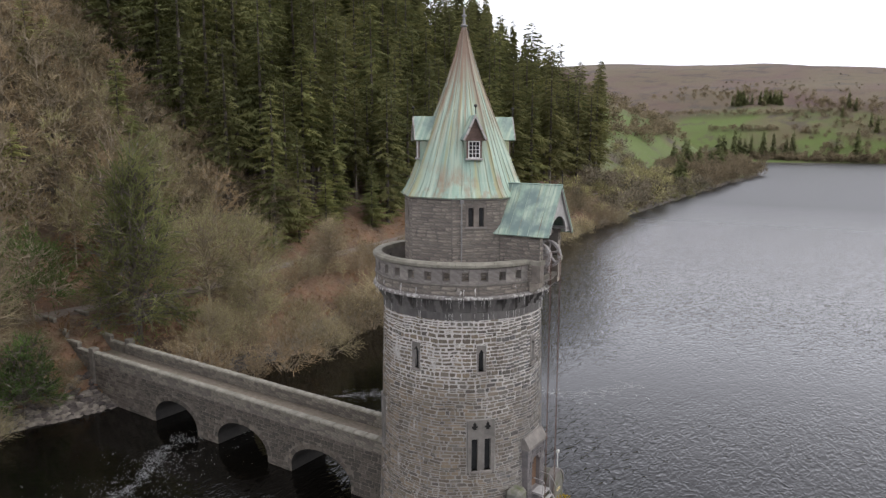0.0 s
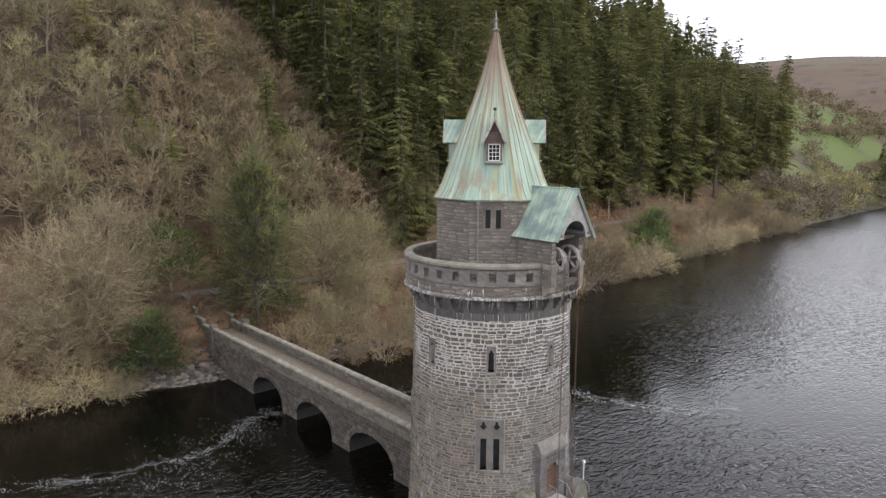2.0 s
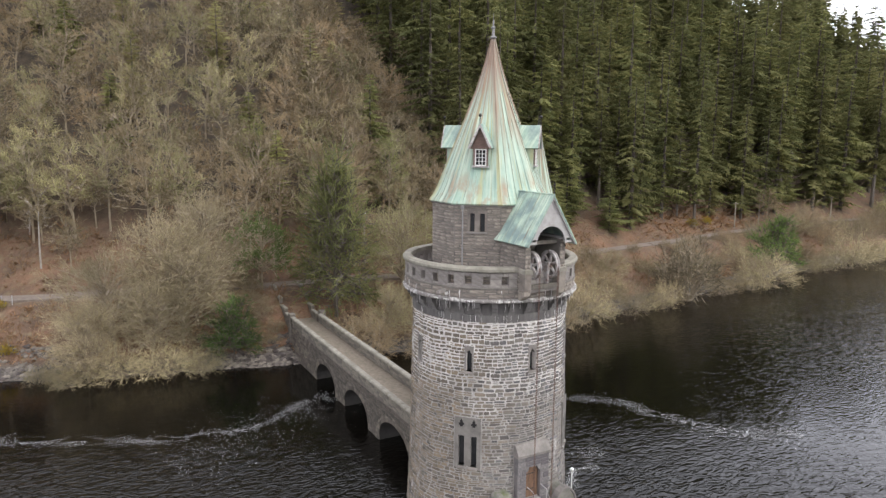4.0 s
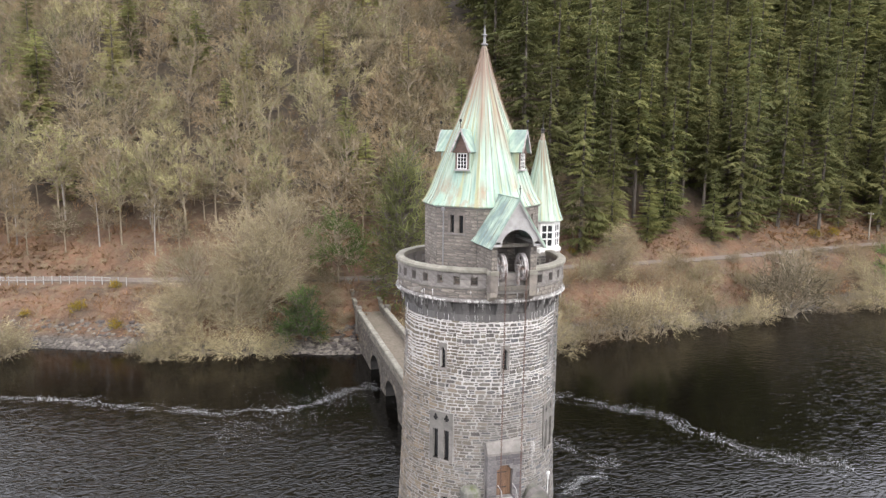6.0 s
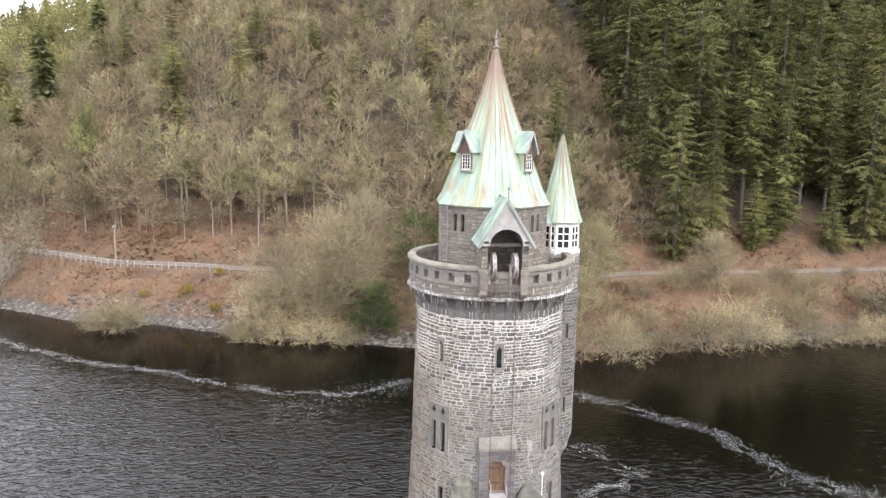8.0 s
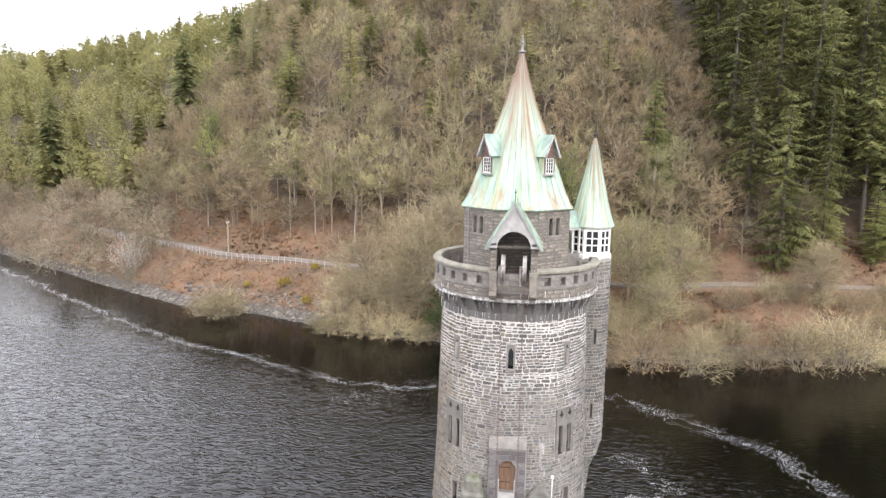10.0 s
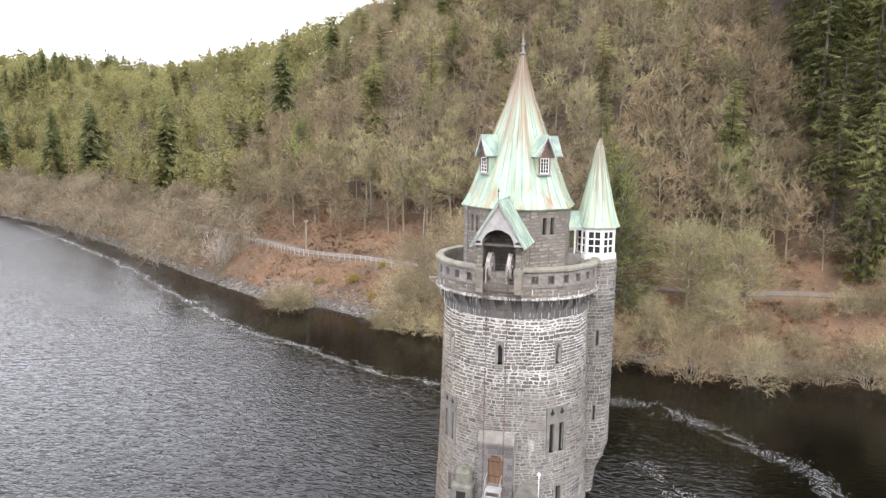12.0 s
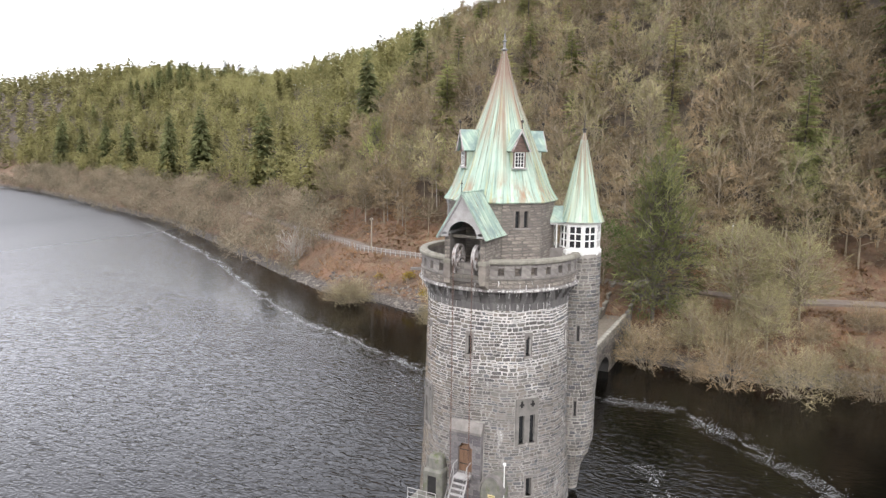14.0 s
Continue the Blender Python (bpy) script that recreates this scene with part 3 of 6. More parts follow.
def build_land():
    def steps(*spans):
        values = []
        for a, b, s in spans:
            values += list(np.arange(a, b, s))
        return np.array(values)
    xs = steps((-4000, -1200, 200), (-1200, -400, 50), (-400, -130, 12), (-130, -75, 3), (-75, -22, 1.0), (-22, 60, 12), (60, 460, 40), (460, 4001, 250))
    ys = steps((-4000, -900, 250), (-900, -380, 30), (-380, -110, 6), (-110, 110, 1.6), (110, 320, 6), (320, 1300, 22), (1300, 4001, 90))
    gx, gy = np.meshgrid(xs, ys)
    gz = ground_height(gx, gy)
    flat = [gz[j, i] + (uneven(gx[j, i], gy[j, i]) if -140 < gx[j, i] < 0 and abs(gy[j, i]) < 400 else
                        10 * noise.noise((gx[j, i] * 0.004, gy[j, i] * 0.004, 1)) * min(1, max(0, (gy[j, i] - 500) / 500))) for j in range(len(ys)) for i in range(len(xs))]
    verts = np.stack([gx.ravel(), gy.ravel(), flat], 1)
    w = len(xs)
    a = (np.arange(len(ys) - 1)[:, None] * w + np.arange(w - 1)[None]).ravel()
    tris = np.concatenate([np.stack([a, a + 1, a + w + 1], 1), np.stack([a, a + w + 1, a + w], 1)])
    me = fast_mesh("ground", verts, tris, ground_cover())
    me.polygons.foreach_set("use_smooth", [True] * len(me.polygons))
    tagged(new("ground", me), "brown leaf-littered wooded slopes, pasture and moor round the lake", "ground", kind="structure")


build_land()
lake = Shape()
lake.add([(-4000, -4000, 0), (4000, -4000, 0), (4000, 4000, 0), (-4000, 4000, 0)], [(0, 1, 2, 3)])
tagged(part("water", lake, lake_water()), "dark peaty lake water with wind ripples", "water", kind="structure")


# ---- the tower ----
glass = surface("dark_glass", (0.015, 0.016, 0.017), (0.03, 0.03, 0.03), 2.0, 0.12, 0.05, 8)
stone_leached = surface("leached_stone", (0.1, 0.092, 0.086), (0.2, 0.183, 0.17), 2.2, 0.9, 0.5, 14, (0.5, 0.48, 0.45), 3.6, (0.49, 0.65), pieces=0.3, stretch=(1, 1, 0.28))
tower = thing("water_tower", "round grey stone tower with patinated copper spires standing in the lake", "tower")


def body_radius(z):
    return float(np.interp(z, [-3, 0, 2.2, 5, 14.3], [5.3, 5.2, 5.08, 4.96, 4.74]))


def round_at(r, a, z):
    return (r * math.cos(a), r * math.sin(a), z)


def holed_wall(us, zs, holes, outer, inner):
    """A wall over a grid of u and z with openings right through it: holes are (u0, u1, z0, z1)."""
    s = Shape()
    us = sorted(set(list(us) + [h for q in holes for h in q[:2]]))
    zs = sorted(set(list(zs) + [h for q in holes for h in q[2:]]))

    def gone(i, j):
        if not (0 <= i < len(us) - 1 and 0 <= j < len(zs) - 1):
            return False
        u, z = (us[i] + us[i + 1]) / 2, (zs[j] + zs[j + 1]) / 2
        return any(a < u < b and c < z < d for a, b, c, d in holes)
    for i in range(len(us) - 1):
        for j in range(len(zs) - 1):
            if gone(i, j):
                continue
            q = [(us[i], zs[j]), (us[i + 1], zs[j]), (us[i + 1], zs[j + 1]), (us[i], zs[j + 1])]
            s.add([outer(*p) for p in q], [(0, 1, 2, 3)])
            s.add([inner(*p) for p in q], [(3, 2, 1, 0)])
            for e, (di, dj) in enumerate(((0, -1), (1, 0), (0, 1), (-1, 0))):
                if gone(i + di, j + dj):
                    a, b = q[e], q[(e + 1) % 4]
                    s.add([outer(*a), outer(*b), inner(*b), inner(*a)], [(0, 3, 2, 1)])
    return s.weld()


def plate(m, y0, y1, z0, z1, openings, x0, x1):
    """A slab with openings through it, closed at its edges; m takes (x, y, z) to the world, x0 is the back and x1 the face."""
    s = holed_wall([y0, y1], [z0, z1], openings, lambda u, z: m @ Vector((x1, u, z)), lambda u, z: m @ Vector((x0, u, z)))
    rim = [(y0, z0), (y1, z0), (y1, z1), (y0, z1)]
    us = sorted({y0, y1} | {h for q in openings for h in q[:2]})
    zs = sorted({z0, z1} | {h for q in openings for h in q[2:]})
    for a, b in list(zip(us[:-1], us[1:])):
        s.add([m @ Vector(p) for p in ((x1, a, z0), (x0, a, z0), (x0, b, z0), (x1, b, z0))], [(0, 1, 2, 3)])
        s.add([m @ Vector(p) for p in ((x1, a, z1), (x1, b, z1), (x0, b, z1), (x0, a, z1))], [(0, 1, 2, 3)])
    for a, b in list(zip(zs[:-1], zs[1:])):
        s.add([m @ Vector(p) for p in ((x1, y0, a), (x1, y0, b), (x0, y0, b), (x0, y0, a))], [(0, 1, 2, 3)])
        s.add([m @ Vector(p) for p in ((x1, y1, a), (x0, y1, a), (x0, y1, b), (x1, y1, b))], [(0, 1, 2, 3)])
    return s.weld()


def block_verts(at, u0, u1, z0, z1, proud, cut=0.014):
    """A dressed block on a wall: its back on the wall, its face standing proud and cut back at the edges."""
    back = [at(u0, z0, -0.02), at(u1, z0, -0.02), at(u1, z1, -0.02), at(u0, z1, -0.02)]
    face = [at(u0 + cut, z0 + cut, proud), at(u1 - cut, z0 + cut, proud), at(u1 - cut, z1 - cut, proud), at(u0 + cut, z1 - cut, proud)]
    return back + face


BLOCK_FACES = [(4, 5, 6, 7), (0, 1, 5, 4), (1, 2, 6, 5), (2, 3, 7, 6), (3, 0, 4, 7)]


def courses(z0, z1, u0, u1, rise, wide, holes, seed):
    """Rubble courses: rows of blocks of uneven height and length, cut to leave the openings free. Yields u0, u1, z0, z1, proud."""
    r = random.Random(seed)
    z = z0
    while z < z1 - 0.08:
        h = min(r.uniform(*rise), z1 - z)
        if z1 - z - h < 0.1:
            h = z1 - z
        u = u0
        first = True
        while u < u1 - 0.04:
            w = min(r.uniform(*wide) * (r.uniform(0.4, 1) if first else 1), u1 - u)
            first = False
            if u1 - u - w < 0.12:
                w = u1 - u
            spans = [(u, u + w, z, z + h)]
            for p, q, c, d in holes:
                cut = []
                for a, b, e, f in spans:
                    if b <= p or a >= q or f <= c or e >= d:
                        cut.append((a, b, e, f))
                        continue
                    cut += [(a, p, e, f)] if p - a > 0.09 else []
                    cut += [(q, b, e, f)] if b - q > 0.09 else []
                    m0, m1 = max(a, p), min(b, q)
                    cut += [(m0, m1, d, f)] if f - d > 0.07 and m1 - m0 > 0.09 else []
                    cut += [(m0, m1, e, c)] if c - e > 0.07 and m1 - m0 > 0.09 else []
                spans = cut
            for a, b, e, f in spans:
                g = r.uniform(0.008, 0.018)
                if r.random() < 0.2 and f - e > 0.2 and b - a > 0.25:
                    k = e + (f - e) * r.uniform(0.38, 0.62)
                    yield a + g, b - g, e + g, k - g, r.uniform(0.012, 0.045)
                    yield a + g, b - g, k + g, f - g, r.uniform(0.012, 0.045)
                else:
                    yield a + g, b - g, e + g * r.uniform(0.6, 1.8), f - g * r.uniform(0.6, 1.8), r.uniform(0.01, 0.05)
            u += w
        z += h


def rough_verts(at, u0, u1, z0, z1, proud, cut, r):
    """A rubble stone: eight uneven corners round a lumpy face."""
    uc, zc, hu, hz = (u0 + u1) / 2, (z0 + z1) / 2, (u1 - u0) / 2, (z1 - z0) / 2
    j = min(0.06 / hu, 0.3) if hu > 0 else 0
    k = min(0.045 / hz, 0.3) if hz > 0 else 0
    ring = []
    for x, y in ((-1, -0.35), (-0.55, -1), (0.45, -1), (1, -0.4), (1, 0.4), (0.5, 1), (-0.5, 1), (-1, 0.35)):
        x, y = x * r.uniform(1 - j, 1 + 0.3 * j), y * r.uniform(1 - k, 1 + 0.3 * k)
        if abs(x) < 0.8:
            x = math.copysign(r.uniform(0.55, 0.92), x)
        else:
            y = math.copysign(r.uniform(0.3, 0.8), y)
        ring.append((x, y))
    back = [at(uc + x * hu, zc + y * hz, -0.02) for x, y in ring]
    cu, cz = 1 - min(0.4, cut / hu), 1 - min(0.4, cut / hz)
    return back + [at(uc + x * hu * cu, zc + y * hz * cz, proud * r.uniform(0.75, 1.25)) for x, y in ring]


ROUGH_FACES = [tuple(range(8, 16))] + [(i, (i + 1) % 8, 8 + (i + 1) % 8, 8 + i) for i in range(8)]


def single_stones(parent, name, blocks, frame_at, material_meshes):
    """Stones as objects of their own on a few shared meshes: frame_at(u, z) is the wall's frame there, x outward."""
    for i, (u0, u1, z0, z1, proud) in enumerate(blocks):
        ob = new(name, material_meshes[i % len(material_meshes)])
        ob.parent = parent
        ob.matrix_basis = frame_at((u0 + u1) / 2, (z0 + z1) / 2) @ Matrix.Diagonal((proud / 0.03, u1 - u0, z1 - z0, 1))


def unit_stone_meshes(name, material, seed, jitter=1.0):
    made = []
    for i in range(10):
        r = random.Random(seed + i)
        if jitter < 0.55:
            pts = block_verts(lambda u, z, p: (p, u, z), -0.5, 0.5, -0.5, 0.5, 0.03, 0.02)
            made.append(Shape().add(pts, BLOCK_FACES).mesh(name, material))
        else:
            made.append(Shape().add(rough_verts(lambda u, z, p: (p, u, z), -0.5, 0.5, -0.5, 0.5, 0.03, 0.03, r), ROUGH_FACES).mesh(name, material))
    return made


unit_rubble = unit_stone_meshes("stone", stone, 50)
unit_drum = unit_stone_meshes("stone", stone_upper, 70, 0.6)
unit_dressed = unit_stone_meshes("stone", stone_dressed, 80, 0.35)


# openings of the round wall, in degrees round the tower: centre, half width in metres, bottom, top
BODY_R = 4.85
openings = []
for a in range(-180, 180, 45):
    openings.append((a, 0.17, 11.1, 12.4))
    if a in (-45, 45, -135, 135):
        openings += [(a - 4.4, 0.18, 5.4, 7.25), (a + 4.4, 0.18, 5.4, 7.25)]
        openings.append((a + (4 if a < 0 else 2), 0.2, 1.9, 3.1))
openings.append((0, 0.5, 3.35, 5.35))


def as_hole(o):
    half = o[1] / BODY_R
    return (radians(o[0]) - half, radians(o[0]) + half, o[2], o[3])


holes = []
for o in openings:
    h = as_hole(o)
    holes.append(h)
    if h[0] < -math.pi:
        holes.append((h[0] + 2 * math.pi, math.pi + 0.001, h[2], h[3]))
holes = [(max(h[0], -math.pi), min(h[1], math.pi), h[2], h[3]) for h in holes]
rings = [-math.pi + 2 * math.pi * i / 96 for i in range(97)]

wall_low = part("wall", holed_wall(rings, [-3, 0, 1, 2.2, 3.6, 5, 6.5, 8, 9.5, 10.4], [h for h in holes if h[3] < 10], lambda u, z: round_at(body_radius(z), u, z),
                lambda u, z: round_at(body_radius(z) - 0.8, u, z)), mortar, tower, "grey-brown slate rubble laid in brown mortar")
wall_high = part("wall", holed_wall(rings, [10.4, 12.5, 14.3], [h for h in holes if h[3] > 10], lambda u, z: round_at(body_radius(z), u, z),
                 lambda u, z: round_at(body_radius(z) - 0.8, u, z)), mortar, tower, "slate rubble with wide pale lime joints")
part("floor_slab", Shape().turn([(0.01, 10.3), (4.1, 10.3), (4.1, 10.5), (0.01, 10.5)], 48), dark_void, tower)

# dressed surrounds stand round each opening, so the rubble keeps clear of them
keep = []
for a, half, c, d in openings:
    if abs(a) < 1 and half > 0.4:
        keep.append((-1.12 / BODY_R, 1.12 / BODY_R, 0.0, 6.75))
    elif half == 0.18:
        pass
    else:
        keep.append((radians(a) - (half + 0.1) / BODY_R, radians(a) + (half + 0.1) / BODY_R, c - 0.14, d + 0.2))
keep += [(radians(a) - (math.radians(4.4) * BODY_R + 0.44) / BODY_R, radians(a) + (math.radians(4.4) * BODY_R + 0.44) / BODY_R, 5.28, 8.34) for a in (-45, 45, -135, 135)]
keep += [(k[0] + 2 * math.pi, k[1] + 2 * math.pi, k[2], k[3]) for k in keep if k[0] < -math.pi]
keep_m = [(k[0] * BODY_R, k[1] * BODY_R, k[2], k[3]) for k in keep]


def body_block(u, z, proud):
    wave = 0.1 * noise.noise((u * 0.55, z * 0.4, 5.0)) + 0.055 * noise.noise((u * 1.7, z * 0.8, 9.0))
    return round_at(body_radius(z) + proud, u / BODY_R, z + wave)


low_stones, high_stones, single = Shape(), Shape(), []
half_round = math.pi * BODY_R
rr = random.Random(6)
for u0, u1, z0, z1, proud in courses(-0.3, 10.4, -half_round, half_round, (0.11, 0.27), (0.2, 0.72), keep_m, 11):
    low_stones.add(rough_verts(body_block, u0, u1, z0, z1, proud, 0.012, rr), ROUGH_FACES)
for u0, u1, z0, z1, proud in courses(10.4, 14.3, -half_round, half_round, (0.16, 0.31), (0.22, 0.6), keep_m, 12):
    if -58 < math.degrees(u0 / BODY_R) < 62 and 10.7 < z0 and len(single) < 300:
        single.append((u0 + 0.004, u1 - 0.004, z0 + 0.012, z1 - 0.012, proud))
    else:
        high_stones.add(rough_verts(body_block, u0 + 0.008, u1 - 0.008, z0 + 0.012, z1 - 0.012, proud, 0.016, rr), ROUGH_FACES)
tagged(part("rubble_masonry", low_stones, stone, wall_low), kind="stuff")
tagged(part("rubble_masonry", high_stones, stone, wall_high), kind="stuff")


def body_frame(u, z):
    p = body_block(u, z, 0)
    return out(math.degrees(u / BODY_R), body_radius(z), p[2]) @ pose(0, 0, 0, rr.uniform(-2.5, 2.5), 0, 0)


single_stones(wall_high, "stone", single, body_frame, unit_rubble)


def slit_window(angle, half, c, d, pointed=True):
    """A narrow light: a dressed frame, sill and pointed head, dark glass set back."""
    m = out(angle, body_radius((c + d) / 2) - 0.35)
    k = half + 0.1
    w = part("window", plate(m, -k, k, c - 0.12, d + 0.18, [(-half, half, c, d)], 0, 0.37), stone_dressed, tower)
    part("sill", Shape().box(0.2, 0.43, -k - 0.03, k + 0.03, c - 0.16, c - 0.03, m, 0.012), stone_dressed, w)
    if pointed:
        part("head", Shape().prism([(-half, d - 0.3), (0, d - 0.02), (half, d - 0.3), (half, d), (-half, d)], 0.02, 0.36, m), stone_dressed, w)
    part("pane", Shape().box(0.05, 0.08, -half - 0.03, half + 0.03, c - 0.05, d + 0.05, m), glass, w)
    return w


def paired_window(angle):
    """Two tall lights under two small cusped openings, in one dressed panel."""
    m = out(angle, body_radius(6.5) - 0.35)
    y = math.radians(4.4) * BODY_R
    lo, hi, t = 5.4, 7.25, 7.98
    op = [(-y - 0.18, -y + 0.18, lo, hi), (y - 0.18, y + 0.18, lo, hi)]
    for c in (-y, y):
        op += [(c - 0.17, c + 0.17, t - 0.1, t + 0.05), (c - 0.09, c + 0.09, t - 0.2, t - 0.1), (c - 0.09, c + 0.09, t + 0.05, t + 0.2), (c - 0.04, c + 0.04, t + 0.2, t + 0.28)]
    w = part("window", plate(m, -y - 0.4, y + 0.4, lo - 0.12, t + 0.36, op, 0, 0.375), window_stone, tower, "paired lancet lights in a dressed stone panel")
    for c in (-y, y):
        part("sill", Shape().box(0.2, 0.45, c - 0.25, c + 0.25, lo - 0.16, lo - 0.01, m, 0.015), stone_dressed, w)
        part("pane", Shape().box(0.12, 0.15, c - 0.2, c + 0.2, lo, hi, m), glass, w)
        # shallow black plate: the cusped opening's inner shade is only its colour
        part("pane", Shape().box(0.32, 0.325, c - 0.2, c + 0.2, t - 0.24, t + 0.3, m), dark_void, w)


for a, half, c, d in openings:
    if half == 0.17:
        slit_window(a, half, c, d)
    elif half == 0.2:
        slit_window(a, half, c, d, False)
for a in (-45, 45, -135, 135):
    paired_window(a)

# doorway over the water, with its weathered lintel and hood
YX = Matrix(((0, 1, 0, 0), (1, 0, 0, 0), (0, 0, 1, 0), (0, 0, 0, 1)))
surround = part("door_surround", plate(Matrix.Identity(4), -1.1, 1.1, 0.2, 6.05, [(-0.5, 0.5, 3.34, 5.35)], 4.3, 5.2), slate_dressed, tower, "blue-grey slate doorway standing out from the wall")
part("door_hood", Shape().prism([(5.32, 6.051), (5.32, 6.2), (4.98, 6.75), (4.6, 6.75), (4.6, 6.051)], -1.14, 1.14, YX), stone_dressed, surround, "sloping pale stone hood")
for sgn in (-1, 1):
    part("arch_corner", Shape().prism([(sgn * 0.5, 5.35), (sgn * 0.5, 5.06), (sgn * 0.42, 5.08), (sgn * 0.34, 5.16), (sgn * 0.3, 5.28), (sgn * 0.3, 5.35)], 4.7, 5.19), slate_dressed, surround)
single_stones(surround, "stone", [q[:4] + (0.012 + 0.3 * q[4],) for q in courses(0.3, 6.04, -1.09, 1.09, (0.3, 0.45), (0.35, 0.8), [(-0.52, 0.52, 3.0, 5.4)], 23)], lambda u, z: pose(5.2, u, z),
              unit_stone_meshes("stone", slate_dressed, 95, 0.4))
door = part("door", Shape().box(4.86, 4.94, -0.49, 0.49, 3.36, 5.34, None, 0.01), door_wood, tower, "brown plank door with rounded head")
for i in range(5):
    part("plank", Shape().box(4.941, 4.965, -0.48 + i * 0.194, -0.295 + i * 0.194, 3.38, 5.2 - 0.11 * abs(i - 2), None, 0.006), door_wood, door)
for z in (3.85, 4.8):
    part("hinge", Shape().box(4.966, 4.98, -0.45, 0.2, z, z + 0.05), iron, door)

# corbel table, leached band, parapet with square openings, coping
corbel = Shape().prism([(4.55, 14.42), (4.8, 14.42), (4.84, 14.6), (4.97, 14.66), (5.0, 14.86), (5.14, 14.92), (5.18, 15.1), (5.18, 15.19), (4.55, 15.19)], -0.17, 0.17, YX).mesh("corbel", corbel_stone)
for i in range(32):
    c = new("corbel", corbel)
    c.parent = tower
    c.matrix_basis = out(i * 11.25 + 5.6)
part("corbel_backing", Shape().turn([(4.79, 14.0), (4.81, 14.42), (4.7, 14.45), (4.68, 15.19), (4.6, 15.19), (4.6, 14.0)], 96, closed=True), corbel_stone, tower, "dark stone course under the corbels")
part("moulding", Shape().turn([(4.6, 15.19), (5.24, 15.19), (5.37, 15.26), (5.38, 15.36), (5.28, 15.44), (4.6, 15.44)], 120, closed=True), stone_leached, tower, "projecting moulding crusted with white lime")
s = Shape().turn([(4.6, 15.44), (5.22, 15.44), (5.23, 15.98), (5.29, 16.0), (5.29, 16.06), (5.24, 16.09), (4.6, 16.09)], 120, closed=True)
band = part("band", s, joint_mortar, tower, "rubble band below the parapet")
single_stones(band, "stone", [(a, b, c, d, p * 0.5) for a, b, c, d, p in courses(15.46, 15.97, -math.pi * 5.23, math.pi * 5.23, (0.25, 0.29), (0.35, 0.9), [], 21)],
              lambda u, z: out(math.degrees(u / 5.23), 5.232, z), unit_drum)


def lime_runs():
    """White lime leached out over the moulding, hanging in drips over the corbels and the wall below."""
    r = random.Random(77)
    s = Shape()

    def run(a, z, wide, drop, rad):
        k, n = len(s.v), 5
        for i in range(n + 1):
            t = i / n
            w = wide * (1 - 0.75 * t) * r.uniform(0.6, 1.2) / rad
            q = a + r.uniform(-0.02, 0.02) / rad
            s.v += [round_at(rad - 0.004, q - w, z - drop * t), round_at(rad + 0.012, q, z - drop * t), round_at(rad - 0.004, q + w, z - drop * t)]
        s.f += [f for i in range(n) for f in ((k + 3 * i, k + 3 * i + 1, k + 3 * i + 4, k + 3 * i + 3), (k + 3 * i + 1, k + 3 * i + 2, k + 3 * i + 5, k + 3 * i + 4))]
    for _ in range(300):
        a = r.uniform(-math.pi, math.pi)
        heavy = noise.noise((2.2 * math.cos(a), 2.2 * math.sin(a), 4.0))
        if heavy < -0.12:
            continue
        run(a, 15.37, r.uniform(0.015, 0.075) * (1 + 1.5 * heavy), r.uniform(0.06, 0.14), 5.384)
        if r.random() < 0.3:
            run(a, 15.2, r.uniform(0.008, 0.025), r.uniform(0.15, 0.5), 5.2)
        if r.random() < 0.15 + heavy:
            run(a, r.uniform(15.6, 15.95), r.uniform(0.01, 0.06), r.uniform(0.15, 0.45), 5.262)
        if r.random() < 0.3:
            run(a, 14.4, r.uniform(0.006, 0.02), r.uniform(0.3, 0.9), 4.825)
    tagged(part("lime_run", s, limewash, tower, "white lime crust and drips"), kind="stuff")


lime_runs()
par_holes = [(radians(i * 11.25) - 0.19 / 5.2, radians(i * 11.25) + 0.19 / 5.2, 16.24, 16.72) for i in range(-15, 16) if abs(i) > 1]
parapet = part("parapet", holed_wall(rings, [16.09, 16.22, 16.74, 16.96], par_holes, lambda u, z: round_at(5.24, u, z), lambda u, z: round_at(4.9, u, z)), stone_dressed, tower,
               "parapet pierced by small square openings")
par_keep = [(a * 5.24, b * 5.24, c, d) for a, b, c, d in par_holes]
single_stones(parapet, "stone", [(a, b, c, d, 0.008 + p * 0.1) for a, b, c, d, p in courses(16.1, 16.96, -math.pi * 5.24, math.pi * 5.24, (0.4, 0.46), (0.8, 1.3), par_keep, 22)],
              lambda u, z: out(math.degrees(u / 5.24), 5.242, z), unit_dressed)
for i in range(32):
    a0, a1 = radians(i * 11.25 + 5.7), radians(i * 11.25 + 16.8)
    if i == 31:
        continue
    if i == 0:
        a0 = radians(14.0)
    if i == 30:
        a1 = radians(346.0)
    s = Shape()
    ring = [(4.86, 16.961), (5.36, 16.961), (5.4, 17.0), (5.4, 17.14), (5.3, 17.25), (4.95, 17.25), (4.86, 17.2)]
    for k in range(4):
        a = a0 + (a1 - a0) * k / 3
        s.v += [round_at(r, a, z) for r, z in ring]
    n = len(ring)
    s.f += [(k * n + j, (k + 1) * n + j, (k + 1) * n + (j + 1) % n, k * n + (j + 1) % n) for k in range(3) for j in range(n)]
    s.f += [tuple(range(n)), tuple(3 * n + j for j in range(n - 1, -1, -1))]
    part("coping", s, coping_stone, tower)
part("walkway", Shape().turn([(3.0, 16.0), (4.95, 15.95), (4.95, 15.8), (3.0, 15.8)], 64, closed=True), gravel, tower)

